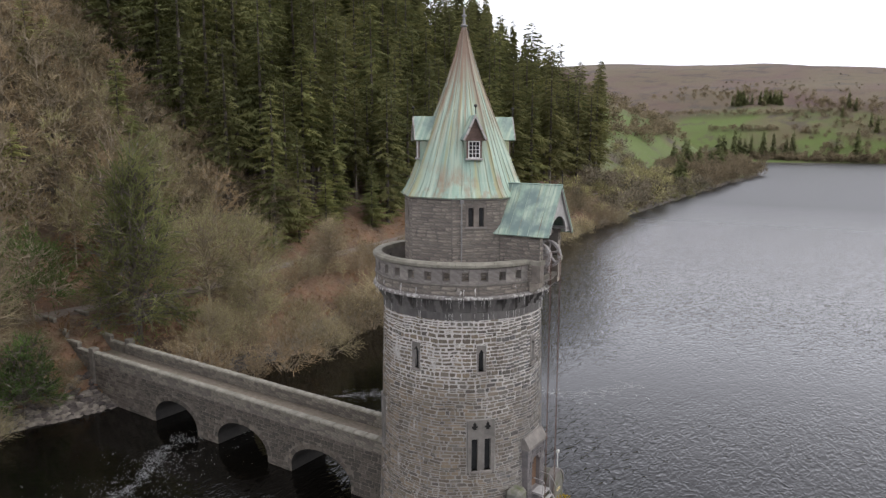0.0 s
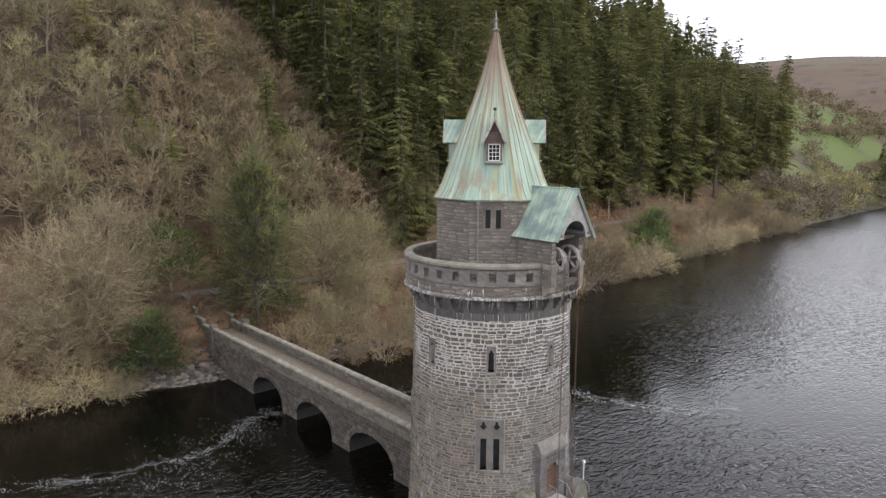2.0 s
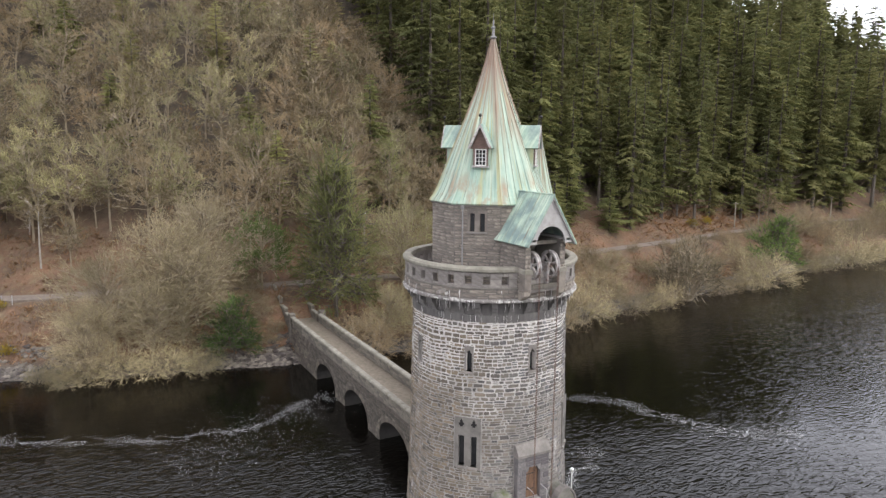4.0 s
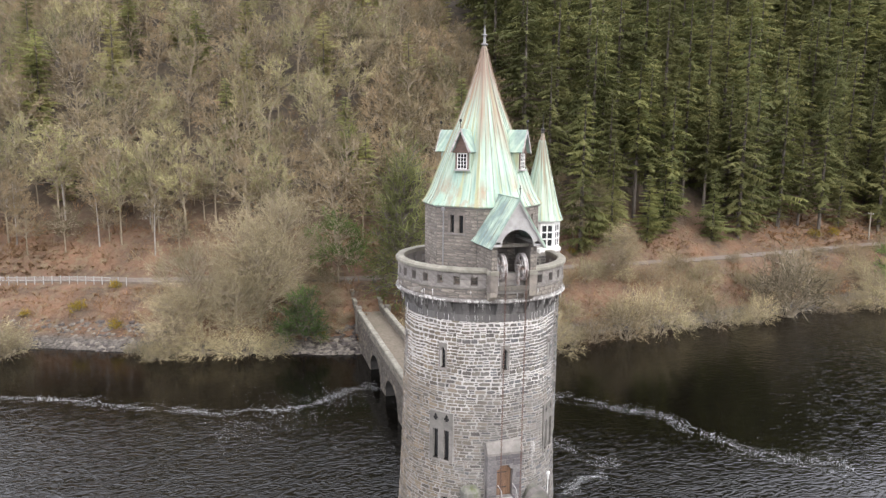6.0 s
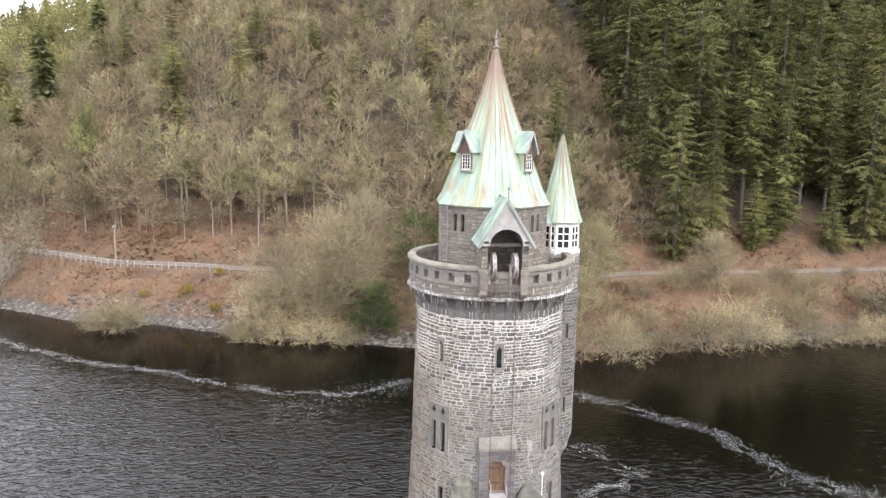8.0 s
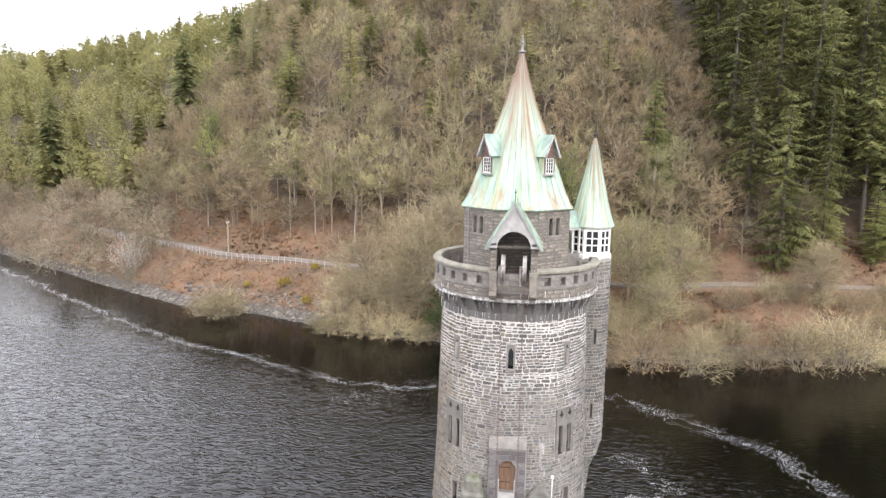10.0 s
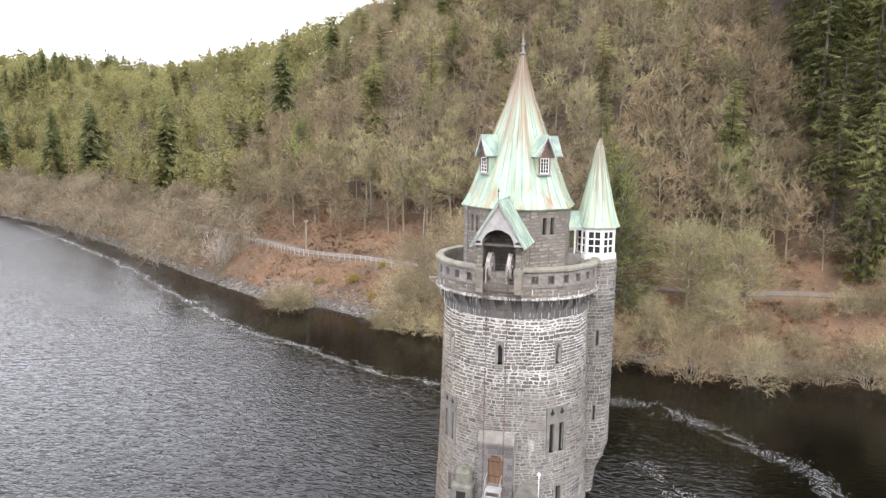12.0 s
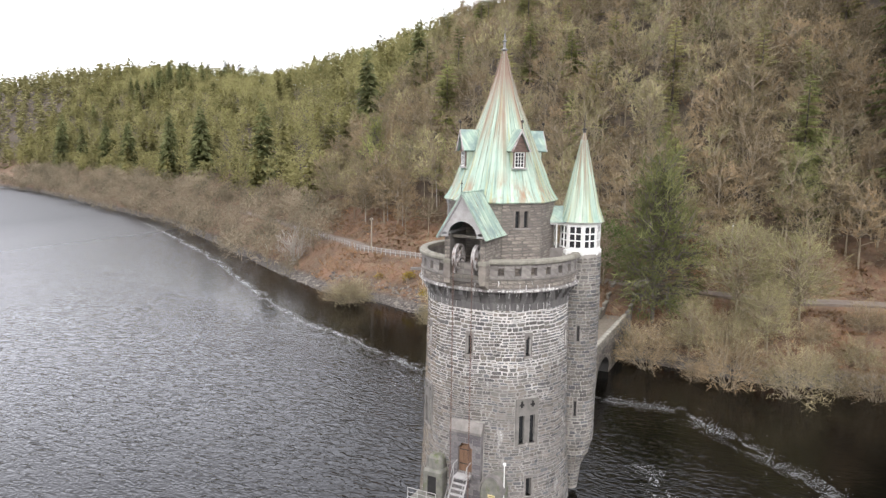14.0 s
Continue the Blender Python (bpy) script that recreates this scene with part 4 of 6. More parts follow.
# the eight-sided upper storey
DRUM = 3.3
half_face = DRUM * math.tan(math.pi / 8)
for k in range(8):
    a = k * 45
    fh = []
    if a in (45, 135, 225, 315):
        fh = [(-0.45, -0.15, 18.95, 20.0), (0.15, 0.45, 18.95, 20.0)]
    if a == 0:
        fh = [(-0.6, 0.6, 16.0, 18.4)]
    m = out(a)
    face = part("wall", holed_wall([-half_face, half_face], [15.8, 20.55], fh, lambda u, z: m @ Vector((DRUM, u, z)), lambda u, z: m @ Vector((DRUM - 0.45, u * 0.86, z))), joint_mortar, tower)
    hs = [(-0.57, 0.57, 18.83, 20.17)] if a % 90 else [(h[0] - 0.12, h[1] + 0.12, h[2] - 0.12, h[3] + 0.15) for h in fh]
    single_stones(face, "stone", [q[:4] + (q[4] * 0.8,) for q in courses(15.9, 20.4, -half_face, half_face, (0.14, 0.27), (0.4, 1.0), hs, 30 + k)], lambda u, z: m @ pose(DRUM, u, z), unit_drum)
    part("cornice", Shape().prism([(DRUM, 20.38), (DRUM + 0.1, 20.42), (DRUM + 0.16, 20.56), (DRUM - 0.2, 20.56)], -half_face - 0.05, half_face + 0.05, m @ Matrix(((0, 1, 0, 0), (1, 0, 0, 0), (0, 0, 1, 0), (0, 0, 0, 1)))), stone_dressed, tower)
    if a in (45, 135, 225, 315):
        w = part("window", plate(m, -0.57, 0.57, 18.83, 20.16, [(h[0], h[1], h[2], h[3]) for h in fh], DRUM - 0.3, DRUM + 0.035), stone_upper, tower, "paired square-headed stone window lights")
        part("sill", Shape().box(DRUM - 0.1, DRUM + 0.08, -0.62, 0.62, 18.84, 18.94, m, 0.01), stone_dressed, w)
        for c in (-0.3, 0.3):
            part("pane", Shape().box(DRUM - 0.2, DRUM - 0.17, c - 0.17, c + 0.17, 18.93, 20.02, m), glass, w)
part("ceiling_slab", Shape().turn([(0.02, 20.3), (3.2, 20.3), (3.2, 20.45), (0.02, 20.45)], 8, radians(22.5)), dark_void, tower)
s = Shape().tube([(0, 0, 0), (0, 0, 4.4)], 0.04, 8).box(-0.1, 0.1, -0.11, 0.11, 4.3, 4.5, None, 0.03)
for z in (0.9, 2.0, 3.2):
    s.turn([(0.05, z), (0.06, z), (0.06, z + 0.08), (0.05, z + 0.08)], 8)
pipe = part("downpipe", s, pipe_grey, tower, "grey cast-iron rainwater pipe")
pipe.matrix_basis = out(-45) @ pose(DRUM + 0.1, -half_face * 0.62, 15.95)

# bell-cast copper spire, in eight faces with standing seams
SPIRE = [(3.78, 20.55), (3.5, 20.95), (3.26, 21.4), (2.98, 22.1), (2.33, 23.75), (1.66, 25.4), (1.03, 27.0), (0.52, 28.55), (0.1, 30.1)]
for k in range(8):
    a0, a1 = radians(k * 45 - 22.5), radians(k * 45 + 22.5)
    s = Shape()
    for r, z in SPIRE:
        s.v += [round_at(r, a0, z), round_at(r, a1, z)]
    s.f += [(2 * i, 2 * i + 1, 2 * i + 3, 2 * i + 2) for i in range(len(SPIRE) - 1)]
    low = len(s.v)
    s.v += [round_at(3.7, a0, 20.47), round_at(3.7, a1, 20.47), round_at(2.9, a0, 20.5), round_at(2.9, a1, 20.5)]
    s.f += [(low, low + 1, 1, 0), (low + 2, low + 3, low + 1, low)]
    facet = part("roof_face", s, copper, tower)
    for j in range(5):
        f = j / 5.0
        path = []
        for r, z in SPIRE[: 9 if j == 0 else (7 if j in (2, 3) else 6)]:
            p, q = Vector(round_at(r, a0, z)), Vector(round_at(r, a1, z))
            path.append(p.lerp(q, f) * 1.0 + Vector((math.cos((a0 + a1) / 2), math.sin((a0 + a1) / 2), 0.35)) * 0.012)
        part("seam", Shape().tube(path, 0.04 if j == 0 else 0.017, 5), copper if j == 0 else copper_seam, facet)
s = Shape().turn([(0.01, 29.95), (0.13, 29.98), (0.1, 30.12), (0.21, 30.18), (0.21, 30.24), (0.09, 30.3), (0.07, 30.7), (0.14, 30.74), (0.14, 30.8), (0.06, 30.84), (0.05, 31.18), (0.014, 31.23), (0.012, 31.6), (0.003, 31.63)], 12)
part("finial", s, pipe_grey, tower, "grey metal finial with a thin rod")


def lattice(name, parent, m, y0, y1, z0, z1, cols, rows, bar=0.035, deep=0.06):
    """A white window frame with its glazing bars and dark panes."""
    f = bar * 1.6
    ys = [y0 + f + (y1 - y0 - 2 * f) * i / cols for i in range(cols + 1)]
    zs = [z0 + f + (z1 - z0 - 2 * f) * i / rows for i in range(rows + 1)]
    op = [(ys[i] + (bar / 2 if i else 0), ys[i + 1] - (bar / 2 if i < cols - 1 else 0), zs[k] + (bar / 2 if k else 0), zs[k + 1] - (bar / 2 if k < rows - 1 else 0)) for i in range(cols) for k in range(rows)]
    s = plate(m, y0, y1, z0, z1, op, 0, deep)
    w = part(name, s, white_paint, parent, "white-painted lattice window")
    part("pane", Shape().box(-0.01, 0.02, y0 + 0.01, y1 - 0.01, z0 + 0.01, z1 - 0.01, m), glass, w)
    return w


def dormer(angle):
    """A gabled copper dormer with a boarded gable and a small lattice window."""
    d = part("dormer", Shape(), copper, tower, "small steep copper dormer with a brown boarded gable")
    m = out(angle, 0.0, 0.3)
    ridge, eave, w, f = 24.72, 23.42, 0.64, 2.98
    d.data = Shape().box(1.5, f - 0.32, -0.5, 0.5, 22.2, 23.45, m).mesh("dormer", copper)
    for sgn in (-1, 1):
        part("roof_slope", Shape().prism([(0, ridge + 0.05), (sgn * (w + 0.03), eave), (sgn * (w - 0.04), eave - 0.05), (0, ridge - 0.05)], 1.3, f, m), copper_porch, d)
    g = f - 0.3
    part("gable", Shape().prism([(-0.56, 23.46), (0.56, 23.46), (0, 24.62)], g, g + 0.05, m), brown_board, d, "brown weathered boarding")
    for sgn in (-1, 1):
        part("bargeboard", Shape().prism([(0, ridge + 0.07), (sgn * (w + 0.06), eave - 0.02), (sgn * (w - 0.06), eave - 0.06), (0, ridge - 0.13)], f - 0.02, f + 0.04, m), pale_iron, d, "pale grey bargeboard")
    for i in range(6):
        z = 23.52 + i * 0.15
        k = 0.52 * (24.6 - z) / 1.14
        part("board", Shape().box(g + 0.051, g + 0.07, -k, k, z, z + 0.135, m), brown_board, d)
    part("gable_beam", Shape().box(g, g + 0.12, -0.6, 0.6, 23.36, 23.46, m, 0.01), brown_board, d)
    for y in (-0.43, 0.35):
        part("bracket", Shape().box(g, g + 0.07, y, y + 0.08, 22.4, 23.36, m, 0.01), brown_board, d)
    lattice("window", d, m @ pose(g, 0, 0), -0.33, 0.33, 22.4, 23.34, 3, 4, 0.03)
    part("sill", Shape().box(g - 0.05, g + 0.14, -0.5, 0.5, 22.3, 22.4, m, 0.015), grey_board, d)
    s = Shape().tube([m @ Vector((f, 0, ridge)), m @ Vector((f, 0, ridge + 0.62))], 0.022, 6)
    s.turn([(0.01, ridge + 0.42), (0.07, ridge + 0.45), (0.1, ridge + 0.52), (0.07, ridge + 0.59), (0.01, ridge + 0.62)], 8, 0, False, m @ pose(f, 0, 0))
    part("finial", s, iron, d, "small dark iron finial")


for a in (45, 135, 225, 315):
    dormer(a)

# hoist porch over the water: stone cheeks, arched timber gable, copper roof
porch = part("porch", Shape(), stone, tower, "projecting stone hoist porch with a steep copper gable roof")
porch.data = Shape().box(3.3, 5.6, -0.97, 0.97, 15.85, 16.05, None, 0.02).mesh("porch", stone_dressed)
for sgn in (-1, 1):
    y0, y1 = sorted((sgn * 0.98, sgn * 1.34))
    part("cheek_wall", Shape().box(3.2, 5.75, y0, y1, 15.8, 18.75), joint_mortar, porch)
    m = pose(0, sgn * 1.34, 0, 0, 0, sgn * 90)
    single_stones(porch, "stone", list(courses(15.9, 18.7, 3.3, 5.75, (0.18, 0.27), (0.35, 0.8), [], 60 + sgn)), lambda u, z: pose(u, sgn * 1.34, z, 0, 0, sgn * 90), unit_drum)
    single_stones(porch, "stone", list(courses(15.9, 18.7, 0.98, 1.34, (0.18, 0.27), (0.3, 0.36), [], 70 + sgn)), lambda u, z: pose(5.75, sgn * u, z), unit_drum)
for sgn in (-1, 1):
    y0, y1 = sorted((sgn * 0.9, sgn * 1.42))
    part("pier_cap", Shape().box(5.2, 5.9, y0, y1, 16.95, 17.2, None, 0.03), coping_stone, porch)
    part("pier_corbel", Shape().prism([(5.2, 15.44), (5.4, 15.44), (5.62, 15.66), (5.78, 15.72), (5.8, 16.0), (5.2, 16.0)], y0 + 0.06, y1 - 0.06, YX), stone_upper, porch)
    part("pier_block", Shape().box(5.3, 5.84, y0 + 0.03, y1 - 0.03, 16.0, 16.95, None, 0.02), stone_upper, porch)
part("beam", Shape().box(5.5, 5.78, -0.97, 0.97, 16.06, 16.3, None, 0.02), timber_dark, porch, "dark weathered timber sill")
part("tie_beam", Shape().box(5.3, 5.5, -0.97, 0.97, 18.5, 18.68, None, 0.02), timber_dark, porch)
single_stones(porch, "stone", list(courses(16.06, 19.6, -0.97, 0.97, (0.18, 0.27), (0.35, 0.8), [], 75)), lambda u, z: pose(3.5, u, z), unit_drum)
part("back_wall", Shape().box(3.36, 3.5, -0.97, 0.97, 16.06, 19.6), joint_mortar, porch)
arch = [(-1.5, 18.62), (-0.95, 18.62)] + [(-0.95 * math.cos(math.pi * i / 14), 18.62 + 0.95 * math.sin(math.pi * i / 14)) for i in range(1, 14)] + [(0.95, 18.62), (1.5, 18.62), (0, 21.05)]
part("gable", Shape().prism(arch, 6.12, 6.24), grey_board, porch, "grey weathered boarded gable with a round arch")
for sgn in (-1, 1):
    part("bargeboard", Shape().prism([(0, 21.22), (sgn * 1.62, 18.58), (sgn * 1.54, 18.5), (0, 21.02)], 6.26, 6.36), grey_board, porch, "broad grey bargeboard")
    roof = part("roof_slope", Shape().prism([(0, 21.27), (sgn * 1.66, 18.56), (sgn * 1.6, 18.5), (0, 21.17)], 2.6, 6.4), copper_porch, porch, "green copper roof sheets")
    for x in (3.35, 3.95, 4.55, 5.15, 5.75, 6.37):
        part("seam", Shape().tube([(x, 0.0, 21.285), (x, sgn * 1.66, 18.575)], 0.018, 5), copper_seam, roof)
part("ridge_roll", Shape().tube([(2.4, 0, 21.28), (6.42, 0, 21.28)], 0.05, 6), copper_porch, roof)
s = Shape().tube([(6.38, 0, 21.25), (6.38, 0, 22.0)], 0.022, 6).turn([(0.01, 21.75), (0.08, 21.81), (0.01, 21.87)], 8, 0, False, pose(6.38, 0, 0))
part("finial", s, iron, porch, "small dark iron finial")
for sgn in (-1, 1):
    y0, y1 = sorted((sgn * 0.99, sgn * 1.3))
    part("wall_plate", Shape().box(3.2, 6.24, y0, y1, 18.76, 18.9, None, 0.015), grey_board, porch)


def sheave(y):
    """A spoked iron wheel on a short axle under the porch."""
    w = part("sheave", Shape(), pale_iron, tower, "pale spoked iron pulley wheel")
    c, r = Vector((5.32, y, 17.32)), 0.8
    m = Matrix.Translation(c) @ pose(0, 0, 0, 90, 0, 0)
    s = Shape().turn([(r, -0.11), (r, -0.08), (r - 0.07, -0.03), (r - 0.07, 0.03), (r, 0.08), (r, 0.11), (r - 0.14, 0.11), (r - 0.14, -0.11)], 32, 0, True, m)
    w.data = s.mesh("sheave", pale_iron)
    for i in range(6):
        a = math.pi * i / 3 + 0.3
        part("spoke", Shape().tube([c + Vector((math.cos(a) * 0.1, 0, math.sin(a) * 0.1)), c + Vector((math.cos(a) * (r - 0.09), 0, math.sin(a) * (r - 0.09)))], [0.085, 0.065], 6), pale_iron, w)
    part("hub", Shape().turn([(0.01, -0.12), (0.12, -0.12), (0.14, 0), (0.12, 0.12), (0.01, 0.12)], 12, 0, False, m), pale_iron, w)
    part("bearing", Shape().box(5.1, 5.54, y - 0.3, y - 0.16, 16.06, 17.45, None, 0.03), pale_iron, w)


for y in (-0.6, 0.64):
    sheave(y)
    link_a = Shape().turn([(0.045, -0.012), (0.06, 0), (0.045, 0.012), (0.033, 0)], 8, 0, True, pose(0, 0, 0, 90, 0, 0) @ Matrix.Diagonal((1, 1.7, 1, 1)))
    ch = Shape()
    z, i = 17.2, 0
    while z > 2.2:
        m = pose(6.1, y, z, 0, 0, 90 * (i % 2))
        ch.add([m @ Vector(p) for p in link_a.v], link_a.f)
        z -= 0.135
        i += 1
    part("chain", ch, rust_iron, tower, "long hanging rusty iron hoist chain")


# the stair turret with its glazed lantern
TURRET = Vector((-2.03, 4.96, 0))
tm = Matrix.Translation(TURRET)
tr = 1.42
shaft = part("turret_shaft", Shape().turn([(0.5, 0.4), (0.62, 1.9), (0.75, 2.3), (1.0, 2.9), (1.16, 3.1), (1.2, 3.5), (1.36, 4.0), (tr, 4.3), (tr, 17.1), (1.0, 17.1)], 40, 0, False, tm), mortar_low, tower,
             "round stone stair turret carried on a moulded corbel")
tk = [(radians(a) * tr - 0.16, radians(a) * tr + 0.16, z, z + 1.25) for a, z in ((20, 6.0), (20, 11.2), (-60, 9.0), (110, 8.0), (110, 13.0))]
ts, near = Shape(), []


def turret_radius(z):
    return float(np.interp(z, [0.4, 1.9, 2.3, 2.9, 3.1, 3.5, 4.0, 4.3], [0.5, 0.62, 0.75, 1.0, 1.16, 1.2, 1.36, tr]))


for q in courses(0.6, 16.9, -math.pi * tr, math.pi * tr, (0.19, 0.31), (0.28, 0.6), tk, 91):
    if -70 < math.degrees(q[0] / tr) < 75 and q[2] > 7 and len(near) < 300:
        near.append(q)
    else:
        ts.add(rough_verts(lambda u, z, p: tm @ Vector(round_at(turret_radius(z) + p, u / tr, z)), *q, 0.014, rr), ROUGH_FACES)
tagged(part("rubble_masonry", ts, stone, shaft), kind="stuff")
single_stones(shaft, "stone", near, lambda u, z: tm @ out(math.degrees(u / tr), tr, z), unit_rubble)
for a, b, c, d in tk:
    m = tm @ pose(0, 0, 0, 0, 0, math.degrees((a + b) / 2 / tr)) @ pose(tr, 0, 0)
    part("window", plate(m, -0.15, 0.15, c, d, [(-0.08, 0.08, c + 0.1, d - 0.12)], -0.05, 0.045), stone_dressed, shaft)
    # black plate on the solid shaft in place of the slit's shaded depth
    part("pane", Shape().box(0.004, 0.012, -0.085, 0.085, c + 0.1, d - 0.12, m), dark_void, shaft)
part("lantern_sill", Shape().turn([(0.9, 17.0), (1.42, 17.0), (1.46, 17.06), (1.46, 17.3), (1.38, 17.36), (0.9, 17.36)], 8, radians(22.5), True, tm), white_paint, tower, "white-painted lantern sill")
for k in range(8):
    m = tm @ pose(0, 0, 0, 0, 0, k * 45) @ pose(1.17, 0, 0)
    lattice("lantern_window", tower, m, -0.5, 0.5, 17.37, 19.0, 2, 3, 0.085, 0.08)
part("lantern_head", Shape().turn([(0.9, 19.0), (1.34, 19.0), (1.42, 19.08), (1.42, 19.2), (0.9, 19.2)], 8, radians(22.5), True, tm), white_paint, tower)
part("lantern_core", Shape().turn([(0.3, 17.3), (0.3, 19.1)], 12, 0, False, tm), dark_void, tower)
cone = [(1.54, 19.18), (1.39, 19.55), (1.18, 20.2), (0.84, 21.6), (0.5, 23.1), (0.2, 24.5), (0.06, 25.05)]
small = part("turret_roof", Shape().turn([(1.3, 19.17)] + cone, 16, radians(22.5), False, tm), copper_turret, tower, "slender conical copper spire")
for k in range(16):
    a = 2 * math.pi * k / 16 + radians(22.5)
    part("seam", Shape().tube([tm @ Vector(round_at(r + 0.008, a, z)) for r, z in cone[:6]], 0.014, 5), copper_seam, small)
part("finial", Shape().turn([(0.01, 24.92), (0.11, 24.97), (0.09, 25.12), (0.15, 25.16), (0.15, 25.22), (0.05, 25.27), (0.03, 25.55), (0.015, 26.2), (0.005, 26.3)], 10, 0, False, tm), iron, tower)
# covered link between turret and upper storey
m = tm @ pose(0, 0, 0, 0, 0, -67.5)
link = part("link_passage", Shape().box(0.9, 2.3, -0.7, 0.7, 16.0, 17.4, m), stone_dressed, tower)
for sgn in (-1, 1):
    for x in (1.1, 1.6, 2.1):
        part("post", Shape().box(x, x + 0.09, sgn * 0.65 - 0.045, sgn * 0.65 + 0.045, 17.4, 18.95, m, 0.008), white_paint, link)
    part("plate", Shape().box(0.9, 2.3, sgn * 0.65 - 0.06, sgn * 0.65 + 0.06, 18.95, 19.1, m, 0.01), white_paint, link)
part("roof", Shape().prism([(-0.85, 19.101), (0.85, 19.101), (0.75, 19.25), (0.12, 20.15), (-0.12, 20.15), (-0.75, 19.25)], 0.7, 2.5, m), copper_porch, link, "green copper roof")
for a in (-90, 135):
    part("spout", Shape().box(5.3, 6.0, -0.09, 0.09, 15.72, 15.9, out(a + 30), 0.02), stone_dressed, tower)

# mossy buttresses beside the door, landing steps, lamp post
sign_yellow = surface("sign_yellow", (0.62, 0.5, 0.2), (0.72, 0.6, 0.3), 4.0, 0.5, 0.1)
moss_stone = surface("mossy_stone", (0.11, 0.107, 0.09), (0.2, 0.19, 0.16), 2.0, 0.95, 0.5, 12, (0.1, 0.11, 0.05), 1.4, (0.52, 0.66))
niche = part("buttress", Shape().box(4.5, 5.75, -2.75, -1.35, -0.5, 3.3, None, 0.12).box(4.5, 5.45, -2.6, -1.5, 3.3, 4.15, None, 0.2), moss_stone, tower, "mossy stone block beside the door")
# flat plate on the block's face, painted black as the niche's shade
part("hollow", Shape().box(5.74, 5.76, -2.35, -1.75, 1.6, 2.9), dark_void, niche)
arch = [(1.35, -0.5), (2.7, -0.5), (2.7, 2.7)] + [(2.025 + 0.675 * math.cos(math.pi * i / 10), 2.7 + 1.0 * math.sin(math.pi * i / 10)) for i in range(1, 10)] + [(1.35, 2.7)]
hatch = part("buttress", Shape().prism(arch, 4.5, 5.75), moss_stone, tower, "round-headed mossy stone housing beside the door")
part("rim", Shape().prism([(2.025 + (0.7 + e) * math.cos(math.pi * i / 10), 2.7 + (1.02 + e) * math.sin(math.pi * i / 10)) for e, way in ((0.0, 1), (0.1, -1)) for i in range(11)[::way]], 5.3, 5.8), stone_dressed, hatch)
part("sign", Shape().box(5.752, 5.77, 1.85, 2.3, 2.45, 2.62), sign_yellow, hatch, "small yellow sign")
part("sign_text", Shape().box(5.772, 5.776, 1.9, 2.25, 2.51, 2.56), iron, hatch)
tuft_moss = Shape()
rm = random.Random(5)
for _ in range(160):
    p = Vector((rm.uniform(5.6, 6.4), rm.uniform(1.3, 2.6), rm.uniform(1.45, 2.0)))
    tuft_moss.add([p, p + Vector((rm.uniform(-0.12, 0.12), rm.uniform(-0.12, 0.12), rm.uniform(0.0, 0.2))), p + Vector((rm.uniform(-0.12, 0.12), rm.uniform(-0.12, 0.12), rm.uniform(0.05, 0.3)))], [(0, 1, 2)])
tagged(part("moss_tuft", tuft_moss, gorse_yellow, tower, "yellow-green weeds on the landing"), kind="stuff")
part("lamp_post", Shape().tube([(5.35, 2.75, 0), (5.35, 2.75, 4.5)], 0.035, 8), white_paint, tower, "thin white post with a round lamp")
part("lamp_globe", Shape().turn([(0.01, 4.47), (0.09, 4.52), (0.11, 4.6), (0.08, 4.69), (0.01, 4.72)], 12, 0, False, pose(5.35, 2.75, 0)), white_paint, tower)
part("landing", Shape().box(4.9, 6.6, -1.2, 1.3, -0.6, 1.6, None, 0.05), stone_dressed, tower, "stone landing below the door")
steps = part("landing_steps", Shape().box(5.2, 5.9, -0.5, 0.5, 3.22, 3.32, None, 0.01), grey_board, tower, "pale timber steps down from the door")
for i in range(6):
    part("tread", Shape().box(5.9 + i * 0.2, 6.12 + i * 0.2, -0.42, 0.42, 2.95 - i * 0.27, 3.0 - i * 0.27, None, 0.008), grey_board, steps)
for y in (-0.47, 0.47):
    part("stringer", Shape().tube([(5.85, y, 3.25), (7.15, y, 1.45)], 0.05, 6), grey_board, steps)
    part("handrail", Shape().tube([(5.3, y, 4.2), (5.9, y, 4.15), (7.15, y, 2.4)], 0.025, 6), grey_board, steps)
    for x, z in ((5.9, 3.25), (6.5, 2.4), (7.1, 1.5)):
        part("baluster", Shape().tube([(x, y, z), (x, y, z + 0.9)], 0.022, 6), grey_board, steps)
part("boathouse_stage", Shape().box(5.0, 6.9, -3.4, -1.3, -0.6, 1.4, None, 0.05), moss_stone, tower)
stage_rail = part("stage_railing", Shape().tube([(6.7, -3.3, 2.3), (6.7, -1.3, 2.3)], 0.025, 6), grey_board, tower, "pale metal railing round the landing stage")
for z in (1.7, 2.0):
    part("rail", Shape().tube([(6.7, -3.3, z), (6.7, -1.3, z)], 0.02, 6), grey_board, stage_rail)
for y in (-3.3, -2.6, -1.95, -1.3):
    part("post", Shape().tube([(6.7, y, 1.38), (6.7, y, 2.32)], 0.025, 6), grey_board, stage_rail)



